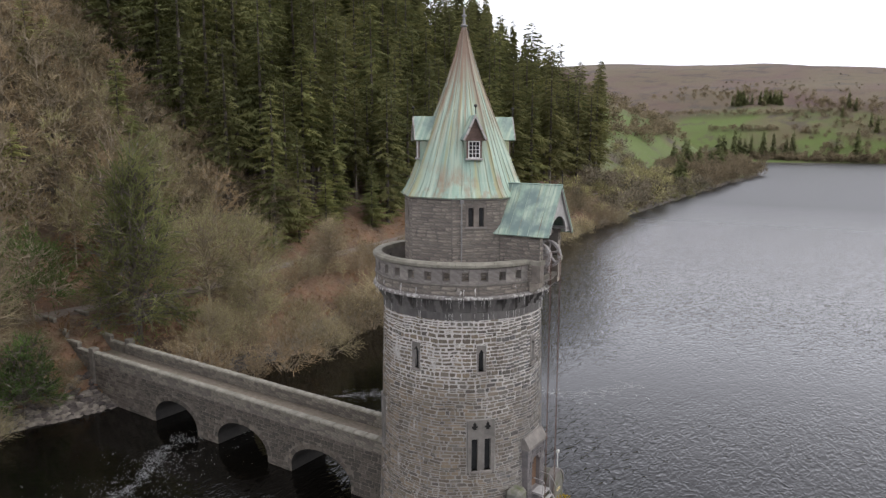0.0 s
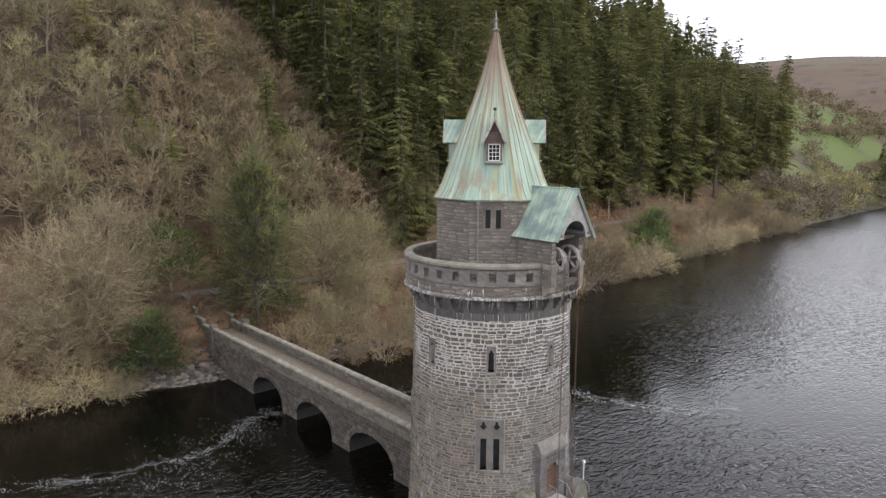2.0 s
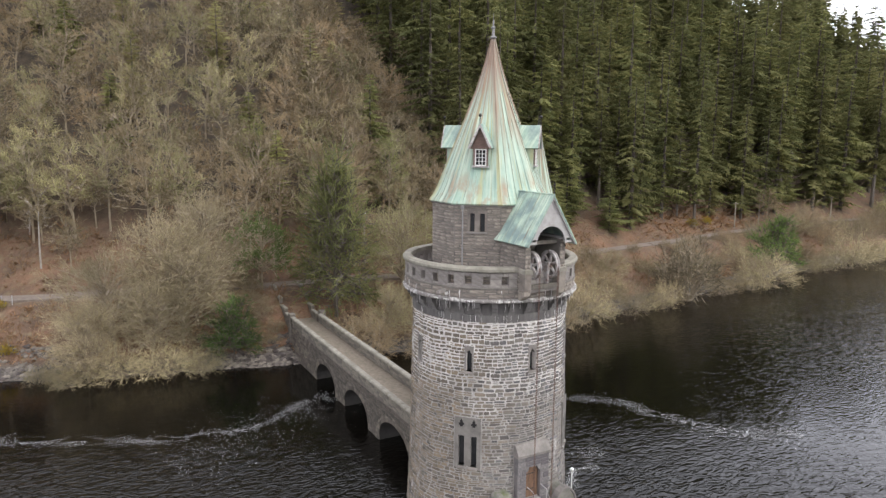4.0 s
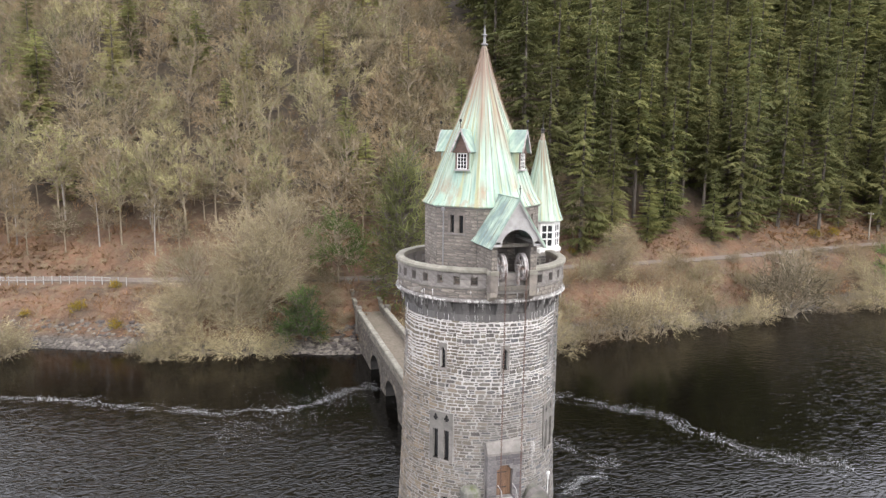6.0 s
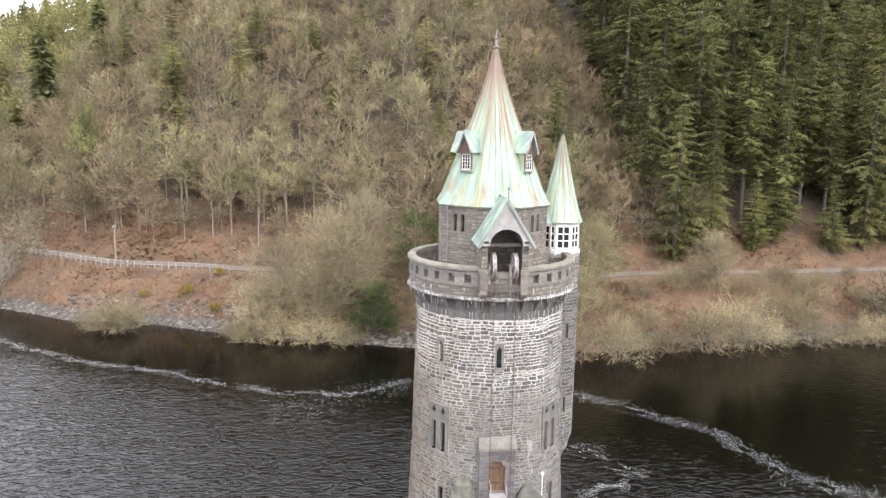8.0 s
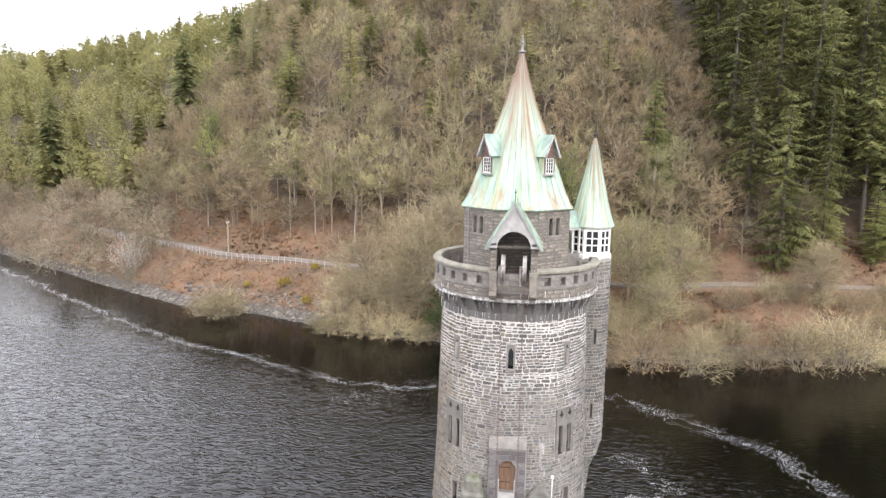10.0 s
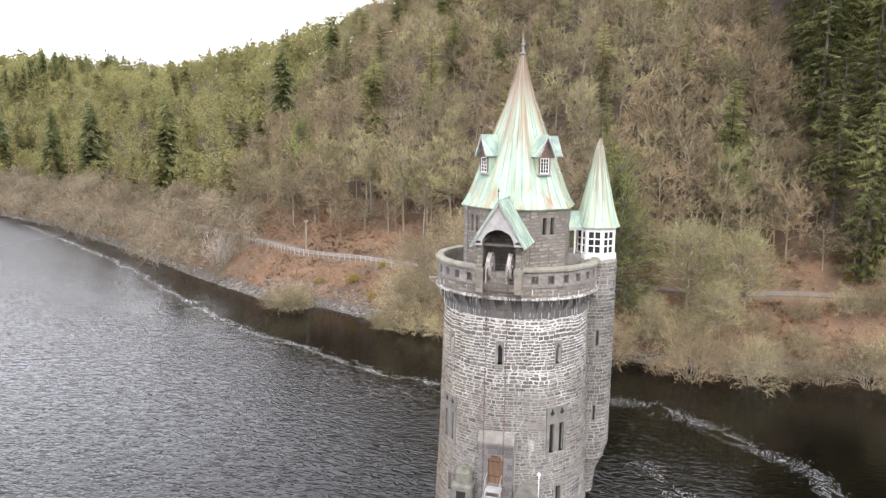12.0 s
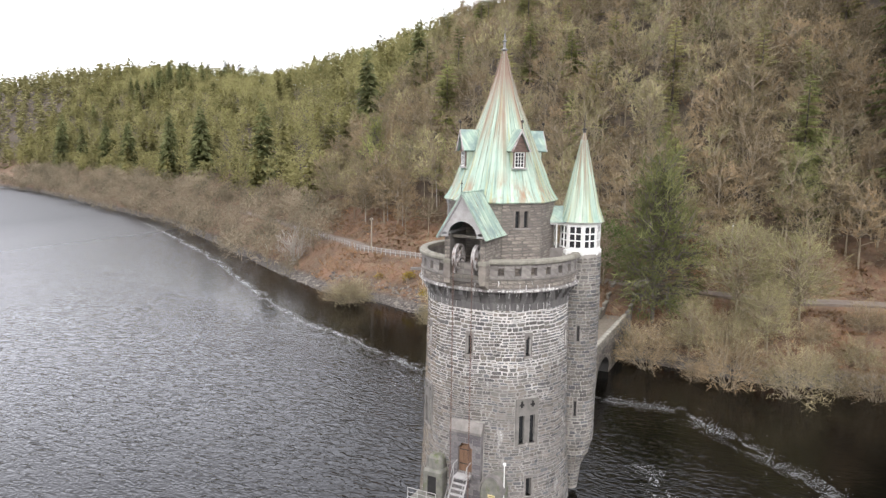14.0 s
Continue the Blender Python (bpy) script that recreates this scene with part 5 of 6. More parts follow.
# ---- the bridge ----
DECK = 3.5
# bridge stone coloured near black: the shade under the arches is painted in
vault_shade_stone = surface("vault_shade_stone", (0.016, 0.015, 0.013), (0.036, 0.032, 0.028), 1.8, 0.8, 0.6, 8, (0.025, 0.023, 0.02), 0.5, (0.5, 0.75))
parapet_stone = surface("parapet_stone", (0.1, 0.089, 0.073), (0.19, 0.17, 0.141), 1.8, 0.9, 0.6, 14, (0.075, 0.072, 0.05), 0.6, (0.5, 0.75), pieces=0.4)
def bridge():
    b = thing("arched_bridge", "narrow grey stone bridge on low arches from bank to tower", "bridge")
    x0, x1, y0, y1 = -38.6, -4.7, -1.95, 1.6
    pitch, wide, spring, rise = 8.2, 5.7, 0.55, 1.75
    centres = [-10.45 - pitch * i for i in range(3)]
    def profile(y_in, y_out, name):
        s, vault = Shape(), Shape()
        xs = sorted(set(list(np.linspace(x0, x1, 60)) + [c + wide / 2 * math.cos(math.pi * k / 20) for c in centres for k in range(21)]))
        def under(x):
            for c in centres:
                if abs(x - c) <= wide / 2:
                    return spring + rise * math.sqrt(max(0, 1 - ((x - c) / (wide / 2)) ** 2))
            return -3.0
        for p, q in zip(xs[:-1], xs[1:]):
            mid = (p + q) / 2
            inside = any(abs(mid - c) < wide / 2 for c in centres)
            zp, zq = (under(p), under(q)) if inside else (-3.0, -3.0)
            top = 3.49
            s.add([(p, y_in, zp), (q, y_in, zq), (q, y_in, top), (p, y_in, top), (p, y_out, zp), (q, y_out, zq), (q, y_out, top), (p, y_out, top)],
                  [(0, 1, 2, 3), (5, 4, 7, 6)])
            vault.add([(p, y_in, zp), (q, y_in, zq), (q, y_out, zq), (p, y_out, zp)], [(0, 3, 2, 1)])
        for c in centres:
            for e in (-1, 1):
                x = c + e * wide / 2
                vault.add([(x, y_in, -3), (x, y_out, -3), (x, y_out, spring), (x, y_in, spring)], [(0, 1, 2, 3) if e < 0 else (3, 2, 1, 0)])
        return s, vault, under
    s, vault, under = profile(y0, y1, "spandrel")
    unit_parapet = unit_stone_meshes("stone", parapet_stone, 190, 0.6)
    body = part("arcade_wall", s.weld(), wet_mortar, b, "dark stone arches and piers")
    part("vault", vault.weld(), vault_shade_stone, b, "undersides of the arches, with shade painted into their dark colour")
    blocks, near = Shape(), []
    for sgn, y in ((-1, y0), (1, y1)):
        for u0, u1, z0, z1, proud in courses(-0.3, 3.45, x0, x1, (0.24, 0.36), (0.4, 0.9), [], 140 + sgn):
            low = max(under(u0), under(u1), under((u0 + u1) / 2))
            if low > -1 and z0 < low + 0.3:
                continue
            if sgn < 0 and len(near) < 300 and u0 > -32 and z0 > 0.4:
                near.append((u0, u1, z0, z1, proud))
                continue
            blocks.add([v if sgn < 0 else (v[0], y1 + (y0 - v[1]), v[2]) for v in block_verts(lambda u, z, p: (u, y0 - p, z), u0, u1, z0, z1, proud)], BLOCK_FACES)
    tagged(part("rubble_masonry", blocks, wet_stone, body), kind="stuff")
    single_stones(body, "stone", near, lambda u, z: pose(u, y0, z, 0, 0, -90), unit_stone_meshes("stone", wet_stone, 110))
    for c in centres:
        for sgn, y in ((-1, y0), (1, y1)):
            for k in range(15):
                a0, a1 = math.pi * (k + 0.06) / 15, math.pi * (k + 0.94) / 15
                pts = []
                for yy in (y - sgn * 0.02, y + sgn * 0.045):
                    for a, e in ((a0, 0), (a1, 0), (a1, 0.34), (a0, 0.34)):
                        pts.append((c + (wide / 2 + e) * math.cos(a), yy, spring + (rise + e) * math.sin(a)))
                part("voussoir", Shape().add(pts, [(3, 2, 1, 0), (4, 5, 6, 7), (0, 1, 5, 4), (1, 2, 6, 5), (2, 3, 7, 6), (3, 0, 4, 7)]), wet_stone, body)
    part("deck", Shape().box(x0 - 3, x1, y0 + 0.36, y1 - 0.36, 3.2, DECK), gravel, b, "gravelled walkway")
    for y, e in ((y0, 1), (y1, -1)):
        w0, w1 = sorted((y, y + e * 0.36))
        wall = part("parapet", Shape().box(x0, x1, w0, w1, 3.492, 4.36), wet_mortar, b)
        for side, turn in ((w0, -90), (w1, 90)):
            single_stones(wall, "stone", [q[:4] + (q[4] * 0.8,) for q in courses(3.52, 4.34, x0, x1, (0.22, 0.32), (0.4, 0.9), [], 150 + int(10 * side))], lambda u, z: pose(u, side, z, 0, 0, turn), unit_parapet)
        x = x0 - 0.1
        r = random.Random(int(y * 10))
        while x < x1 - 0.2:
            n = min(x + r.uniform(0.9, 1.3), x1)
            part("coping", Shape().box(x + 0.008, n - 0.008, w0 - 0.09, w1 + 0.09, 4.361, 4.55 + r.uniform(-0.012, 0.012), None, 0.085), coping_stone, wall)
            x = n
    for y in (y0, y1):
        part("end_pier", Shape().box(x0 - 0.75, x0 - 0.05, y - 0.2, y + 0.5, 1.5, 4.85, None, 0.06), parapet_stone, b)
    for i in range(16):
        part("step", Shape().box(x0 - 3.5 - i * 0.34, x0 - 3.15 - i * 0.34, y0 + 0.4, y1 - 0.4, 0.4, DECK + 0.17 * (i + 1), None, 0.02), wet_stone, b)
    for y, turn in ((y0 + 0.02, -90), (y1 - 0.36, 90)):
        wing = part("wing_wall", Shape(), wet_mortar, b, "rough stone wall stepping up beside the stairs")
        s = Shape()
        for k in range(4):
            p, q, top = x0 - 0.76 - 2.1 * k, x0 - 2.86 - 2.1 * k, 4.3 + max(0, 0.85 * (k - 0.4))
            s.box(q, p, y, y + 0.34, 0.2, top)
            side = y if turn < 0 else y + 0.34
            single_stones(wing, "stone", list(courses(1.6, top, q, p, (0.22, 0.34), (0.35, 0.8), [], 170 + k)), lambda u, z: pose(u, side, z, 0, 0, turn), unit_parapet)
            part("coping", Shape().box(q - 0.01, p + 0.01, y - 0.06, y + 0.4, top + 0.001, top + 0.16, None, 0.06), coping_stone, wing)
        wing.data = s.mesh("wing_wall", wet_mortar)


bridge()


# ---- woods ----
def pack(s):
    """Points and triangles of a Shape as arrays."""
    tris = [(f[0], f[i], f[i + 1]) for f in s.f for i in range(1, len(f) - 1)]
    return np.array(s.v, dtype=np.float32), np.array(tris, dtype=np.int32)


def conifer(seed, height, reach, whorls, boughs, sprigs, bare=0.2, droop=0.3, plump=0.75, lift=0.12, tooth=0.34):
    """A spruce or fir: a straight trunk and tiers of flat drooping boughs with toothed edges and hanging twigs."""
    r = random.Random(seed)
    trunk, crown = Shape(), Shape()
    trunk.tube([(0, 0, -0.8), (0, 0, height * 0.5), (r.uniform(-0.1, 0.1), 0, height * 0.97)], [height * 0.013, height * 0.009, 0.02], 6)
    for i in range(whorls):
        f = bare + (1 - bare) * (i + r.uniform(-0.15, 0.15)) / whorls
        rel = min(1, max(0, f - bare) / (1.01 - bare))
        span = reach * (1 - rel) ** plump * (0.55 + 0.45 * min(1, rel / 0.14))
        turn = r.uniform(0, 6.28)
        for k in range(boughs):
            if r.random() < 0.06:
                continue
            a = turn + 6.283 * (k + r.uniform(-0.35, 0.35)) / boughs
            lobe = 0.8 + 1.0 * max(-0.35, noise.noise((1.3 * math.cos(a), 1.3 * math.sin(a), 0.22 * f * height + seed)))
            length = span * r.uniform(0.7, 1.12) * lobe + 0.3
            d, side = Vector((math.cos(a), math.sin(a), 0)), Vector((-math.sin(a), math.cos(a), 0))
            z0 = f * height + r.uniform(-0.45, 0.45) * height * (1 - bare) / whorls
            up, sag, tip = lift * r.uniform(0.4, 1.6), droop * r.uniform(0.7, 1.4), 0.1 * r.random()
            k0 = len(crown.v)
            n = max(4, int(sprigs * min(1, 0.45 + 0.6 * length / reach)))
            spine = []
            for j in range(n + 1):
                t = 0.12 + 0.88 * j / n
                spine.append(d * (length * t) + Vector((0, 0, z0 + length * (up * t - sag * t * t + tip * t**4))) + side * (0.04 * length * math.sin(3 * t + k)))
            crown.v += [tuple(p) for p in spine]
            for j in range(n):
                t = 0.12 + 0.88 * (j + 0.5) / n
                w = length * tooth * (1.08 - t) ** 0.75 * min(1, 0.35 + 2.2 * t) + 0.1
                for sgn in (-1, 1):
                    p = spine[j] + d * (w * r.uniform(0.35, 0.85)) + side * (sgn * w * r.uniform(0.6, 1.2)) - Vector((0, 0, w * r.uniform(0.15, 0.85)))
                    crown.v.append(tuple(p))
                    crown.f.append((k0 + j, k0 + j + 1, len(crown.v) - 1))
                crown.v.append(tuple(spine[j] + d * 0.2 * w + side * r.uniform(-0.4, 0.4) * w - Vector((0, 0, r.uniform(0.4, 1.0) * w))))
                crown.f.append((k0 + j, k0 + j + 1, len(crown.v) - 1))
    return trunk, crown


def bare_tree(seed, height, spread, clumps, branches, twigs, base=0.3, fine=0.024, stem=0.014, low=-0.35, upward=0.25, stems=1, slim=False, buds=0, taper=0.0):
    """A leafless broadleaf: trunk, forking limbs and a rounded, lobed crown of branches fanning into fine twigs."""
    r = random.Random(seed)
    wood, crown = Shape(), Shape()
    zc = height * (base + (1 - base) * 0.42)
    above, below = height - zc, zc - base * height
    lean = Vector((r.uniform(-0.05, 0.05), r.uniform(-0.05, 0.05), 0)) * height
    feet = [Vector((0, 0, -0.6))] if stems == 1 else [Vector((0.1 * spread * math.cos(q * 2.4), 0.1 * spread * math.sin(q * 2.4), -0.4)) for q in range(stems)]
    if stems == 1:
        fork = Vector((lean.x, lean.y, zc + 0.1 * above))
        wood.tube([feet[0], feet[0].lerp(fork, 0.55) - lean * 0.3, fork, fork + Vector((lean.x, lean.y, above * 0.6))], [height * stem, height * stem * 0.75, height * stem * 0.5, 0.025], 6)

    def sliver(p, q, w, into=crown):
        d = (q - p).normalized()
        s = d.cross(Vector((r.uniform(-1, 1), r.uniform(-1, 1), r.uniform(-1, 1)))).normalized() * w
        into.add([p - s, p + s, q], [(0, 1, 2)])

    def stray(k):
        return Vector((r.uniform(-k, k), r.uniform(-k, k), r.uniform(-k, k)))
    for i in range(clumps):
        u = 1 - (1 - low) * (i + 0.5) / clumps
        a, c = i * 2.39996 + r.uniform(-0.35, 0.35), math.sqrt(max(0, 1 - u * u))
        d = Vector((c * math.cos(a), c * math.sin(a), u))
        k = r.uniform(0.84, 1.06) * (1 + 0.3 * noise.noise(d * 1.6 + Vector((seed * 3.1, 0, 0)))) * (0.66 if r.random() < 0.16 else 1)
        tip = Vector((d.x * spread * k, d.y * spread * k, zc + d.z * (above if u > 0 else below) * k)) + lean
        tip.xy = tip.xy * (1 - taper * max(0, (tip.z - base * height) / (height * (1 - base))))
        if stems == 1:
            rise = base * height + (zc - base * height) * r.uniform(0.3, 1.25) if u < 0.55 else zc + 0.45 * above * r.random()
            start = feet[0].lerp(fork, min(1, (rise + 0.6) / (fork.z + 0.6))) if rise < fork.z else fork + Vector((0, 0, rise - fork.z))
            start.z = min(start.z, tip.z - 0.15 * (tip.z - base * height))
        else:
            start = feet[i % stems]
        away = (tip - Vector((0, 0, zc - 0.45 * above))).normalized()
        hub = start.lerp(tip, 0.58)
        bend = start.lerp(hub, 0.5) + Vector((0, 0, 0.1 * (hub - start).length)) + stray(0.06 * spread)
        (crown if slim else wood).tube([start, bend, hub, start.lerp(tip, 0.8) + stray(0.05 * spread)], [height * stem * 0.42, height * stem * 0.3, height * stem * 0.2, 0.012], 3, False)
        span = max(0.5, 1.15 * (tip - hub).length)
        for b in range(branches):
            s = bend.lerp(hub, r.uniform(0.1, 1.0)) if r.random() < 0.5 else hub.lerp(tip, r.uniform(0, 0.35))
            e_dir = (away + stray(0.95) + Vector((0, 0, upward))).normalized()
            e = s + e_dir * span * r.uniform(0.55, 1.0)
            m = s.lerp(e, 0.5) + stray(0.12 * span)
            sliver(s, m, fine * 1.7, wood)
            sliver(m, e, fine * 1.3, wood)
            for _ in range(twigs):
                g = s.lerp(e, r.uniform(0.25, 1.0))
                q = (e_dir * 0.8 + away * 0.3 + stray(1.1) + Vector((0, 0, upward))).normalized()
                end = g + q * span * r.uniform(0.2, 0.52)
                sliver(g, end, fine)
                for _ in range(buds):
                    b0 = g.lerp(end, r.uniform(0.3, 1.05))
                    crown.add([b0 + stray(0.055), b0 + stray(0.055), b0 + stray(0.055)], [(0, 1, 2)])
    return wood, crown


def far_conifer(seed, height, reach, layers, arms, bare=0.0, plump=0.7, width=0.3):
    """A conifer seen from far off: whorls of broad drooping boughs."""
    r = random.Random(seed)
    s = Shape().tube([(0, 0, -0.5), (0, 0, height * 0.9)], [height * 0.012, 0.05], 3, False)
    for i in range(layers):
        f = bare + (1 - bare) * i / layers
        span = reach * (1.02 - max(0, f - bare) / (1 - bare)) ** plump
        for k in range(arms):
            a = r.uniform(0, 6.283)
            ln = span * r.uniform(0.55, 1.2) + 0.2
            d, side = Vector((math.cos(a), math.sin(a), 0)), Vector((-math.sin(a), math.cos(a), 0))
            z = height * (f + r.uniform(-0.6, 0.6) / layers)
            drop, w = ln * r.uniform(0.0, 0.55), ln * width * r.uniform(0.7, 1.3) + 0.12
            m = d * ln * 0.55 + Vector((0, 0, z + 0.1 * ln))
            s.add([Vector((0, 0, z)), m + side * w - Vector((0, 0, drop * r.uniform(0.3, 1))), d * ln + Vector((0, 0, z - drop)), m - side * w - Vector((0, 0, drop * r.uniform(0.3, 1)))], [(0, 1, 2), (0, 2, 3)])
    return s


def soft_tree(seed, height, spread, count, size, wide=0.3):
    """A leafless tree or bush seen from far off: rounded heads of fine twiggy sprays."""
    r = random.Random(seed)
    s = Shape().tube([(0, 0, -0.5), (0, 0, height * 0.6)], [height * 0.014, 0.05], 3, False)
    heads = [Vector((r.uniform(-0.5, 0.5) * spread, r.uniform(-0.5, 0.5) * spread, height * r.uniform(0.25, 0.72))) for _ in range(7)]
    for i in range(count):
        h = heads[i % 7]
        d = Vector((r.gauss(0, 1), r.gauss(0, 1), r.gauss(0.35, 1))).normalized()
        p = h + Vector((d.x * spread * 0.55, d.y * spread * 0.55, d.z * height * 0.27)) * r.uniform(0.45, 1.0)
        if p.z < 0.2:
            p.z = r.uniform(0.2, 1.0)
        e = (d + Vector((r.uniform(-0.8, 0.8), r.uniform(-0.8, 0.8), r.uniform(-0.4, 0.8)))).normalized() * size * r.uniform(0.7, 1.6)
        w = e.cross(Vector((r.uniform(-1, 1), r.uniform(-1, 1), r.uniform(-1, 1)))).normalized() * size * wide
        s.add([p - w, p + w, p + e], [(0, 1, 2)])
    return s


class Kind:
    """One sort of tree: a few grown forms, each with its trunk mesh and crown mesh."""

    def __init__(self, name, forms, trunk_mat, crown_mat, labels, category, group):
        self.name, self.labels, self.category, self.group = name, labels, category, group
        self.forms = [(t.mesh("trunk", trunk_mat), c.mesh("crown", crown_mat)) for t, c in forms]

    def plant(self, x, y, scale, turn, form, label="", stretch=1.0):
        z = float(ground_height(x, y)) - 0.15
        if inland(x, y) < 1:
            z = max(z, -0.3)
        t = thing(self.name, label or self.labels, self.category, self.group, pose(x, y, z, 0, 0, turn) @ Matrix.Diagonal((scale, scale, scale * stretch, 1)))
        tr, cr = self.forms[form % len(self.forms)]
        part("trunk", tr, None, t)
        part("crown", cr, None, t)
        return t


spruce = Kind("douglas_fir", [conifer(s, 33, q, 29, 7, 9, b, 0.38, 0.48) for s, b, q in ((1, 0.06, 6.0), (2, 0.22, 5.8), (3, 0.14, 5.4), (4, 0.03, 6.2), (5, 0.3, 5.6))], fir_bark, needles, "tall dark green fir on the wooded slope", "tree", "conifers on the slope")
fir = Kind("fir_tree", [conifer(s, 16, 4.2, 24, 9, 9, 0.03, 0.25, 0.62) for s in (11, 12, 13)], fir_bark, needles_bright, "green fir among the bare trees", "tree", "conifers on the slope")
larch = Kind("larch_tree", [conifer(s, 18, 3.4, 24, 7, 8, 0.15, 0.2, 0.6, 0.2, 0.3) for s in (21, 22, 23)], fir_bark, needles_larch, "yellow-green larch coming into leaf", "tree", "larches on the slope")
budding = Kind("budding_tree", [bare_tree(s, 13, 3.9, 28, 6, 10, 0.2, 0.042, 0.013, upward=0.08) for s in (36, 37, 38)], bark, twigs_bud, "yellow-green broadleaf tree just coming into bud", "tree", "bare broadleaf trees")
oak = Kind("bare_tree", [bare_tree(s, 12, 4.4, 28, 6, 10, 0.16, 0.042, 0.014, upward=0.08) for s in (31, 32, 33, 34, 35)], bark, twigs, "leafless grey-brown broadleaf tree on the slope", "tree", "bare broadleaf trees")
birch = Kind("bare_birch", [bare_tree(s, 13, 2.6, 18, 6, 9, 0.3, 0.026, 0.011, slim=True) for s in (41, 42)], pale_bark, twigs, "slim leafless birch with a pale trunk", "tree", "bare broadleaf trees")
shrub = Kind("bare_shrub", [bare_tree(s, 5.0, 3.2, 30, 7, 6, 0.0, 0.019, 0.012, -0.12, 0.05, 5, buds=2) for s in (57, 58, 59)], bark, twigs, "brown leafless shrub on the lake bank", "bush", "willows at the water's edge")
willow = Kind("willow_bush", [bare_tree(s, 5.2, 3.5, 36, 7, 6, 0.0, 0.018, 0.012, -0.12, 0.0, 6, buds=2) for s in (51, 52, 53)], bark, twigs_willow, "bushy leafless willow overhanging the water", "bush", "willows at the water's edge")
crown_forms = [bare_tree(s, 13.0, 6.0, 90, 8, 7, 0.03, 0.022, 0.015, -0.4, 0.0, buds=1) for s in (55, 56)]
big_bare = Kind("bare_tree", crown_forms, bark, twigs_pale, "broad rounded leafless tree on the lake bank", "tree", "bare trees on the bank")
big_bud = Kind("budding_tree", crown_forms, bark, twigs_bud, "broad tree just coming into olive bud on the bank", "tree", "bare trees on the bank")
big_fir = Kind("fir_tree", [bare_tree(14, 20, 6.6, 130, 8, 8, 0.02, 0.05, 0.013, -0.85, -0.1, buds=2, taper=0.62)], fir_bark, needles_bright, "big dark green fir beside the bridge end", "tree", "conifers on the slope")
round_conifer = Kind("conifer_bush", [bare_tree(15, 6.5, 3.1, 70, 8, 7, 0.0, 0.034, 0.012, -0.6, 0.0, buds=2, taper=0.4)], fir_bark, needles_green, "small bright green conifer on the bank", "bush", "")


def bank(y, d):
    """The x of a place d metres inland at y."""
    lean = (np.interp(y + 6, SHORE_Y, SHORE_X) - np.interp(y - 6, SHORE_Y, SHORE_X)) / 12
    return float(np.interp(y, SHORE_Y, SHORE_X) - d * math.sqrt(1 + lean**2))


def scatter(y0, y1, d0, d1, gap, seed, keep_off=()):
    """Places on the bank between y0 and y1, d0 to d1 metres inland, about gap apart."""
    r = random.Random(seed)
    got = []
    cells = {}
    area = (y1 - y0) * (d1 - d0)
    for _ in range(int(area / gap**2 * 6)):
        y, d = r.uniform(y0, y1), r.uniform(d0, d1)
        x = bank(y, d)
        c = (int(x // gap), int(y // gap))
        if any((x - p) ** 2 + (y - q) ** 2 < gap * gap for i in (-1, 0, 1) for j in (-1, 0, 1) for p, q in cells.get((c[0] + i, c[1] + j), ())):
            continue
        if any((x - p) ** 2 + (y - q) ** 2 < w * w for p, q, w in keep_off):
            continue
        cells.setdefault(c, []).append((x, y))
        got.append((x, y))
    return got


planted = {}


def grove(kind, places, seed, lo, hi, limit=300):
    """Plants the places nearest to the water as single trees; gives back the rest."""
    r = random.Random(seed)
    rest = []
    for x, y in sorted(places, key=lambda p: float(inland(*p)) + 0.25 * abs(p[1] + 5)):
        if planted.get(kind.name, 0) < limit:
            planted[kind.name] = planted.get(kind.name, 0) + 1
            kind.plant(x, y, r.uniform(lo, hi), r.uniform(0, 360), r.randrange(9), "", r.uniform(0.9, 1.12))
        else:
            rest.append((x, y))
    return rest


def woods(name, places, forms, material, lo, hi, seed, label, category="woods"):
    """Far trees joined into one mesh."""
    r = random.Random(seed)
    vs, ts, k = [], [], 0
    packed = [pack(f) for f in forms]
    for x, y in places:
        v, t = packed[r.randrange(len(packed))]
        a, s = r.uniform(0, 2 * math.pi), r.uniform(lo, hi)
        c, q = math.cos(a) * s, math.sin(a) * s
        z = float(ground_height(x, y)) - 0.2
        vs.append(np.stack([v[:, 0] * c - v[:, 1] * q + x, v[:, 0] * q + v[:, 1] * c + y, v[:, 2] * s + z], 1))
        ts.append(t + k)
        k += len(v)
    if vs:
        tagged(new(name, fast_mesh(name, np.concatenate(vs), np.concatenate(ts), material)), label, category, kind="stuff")


def joined(tree):
    a, b = tree
    s = Shape()
    s.add(a.v, a.f).add(b.v, b.f)
    return s


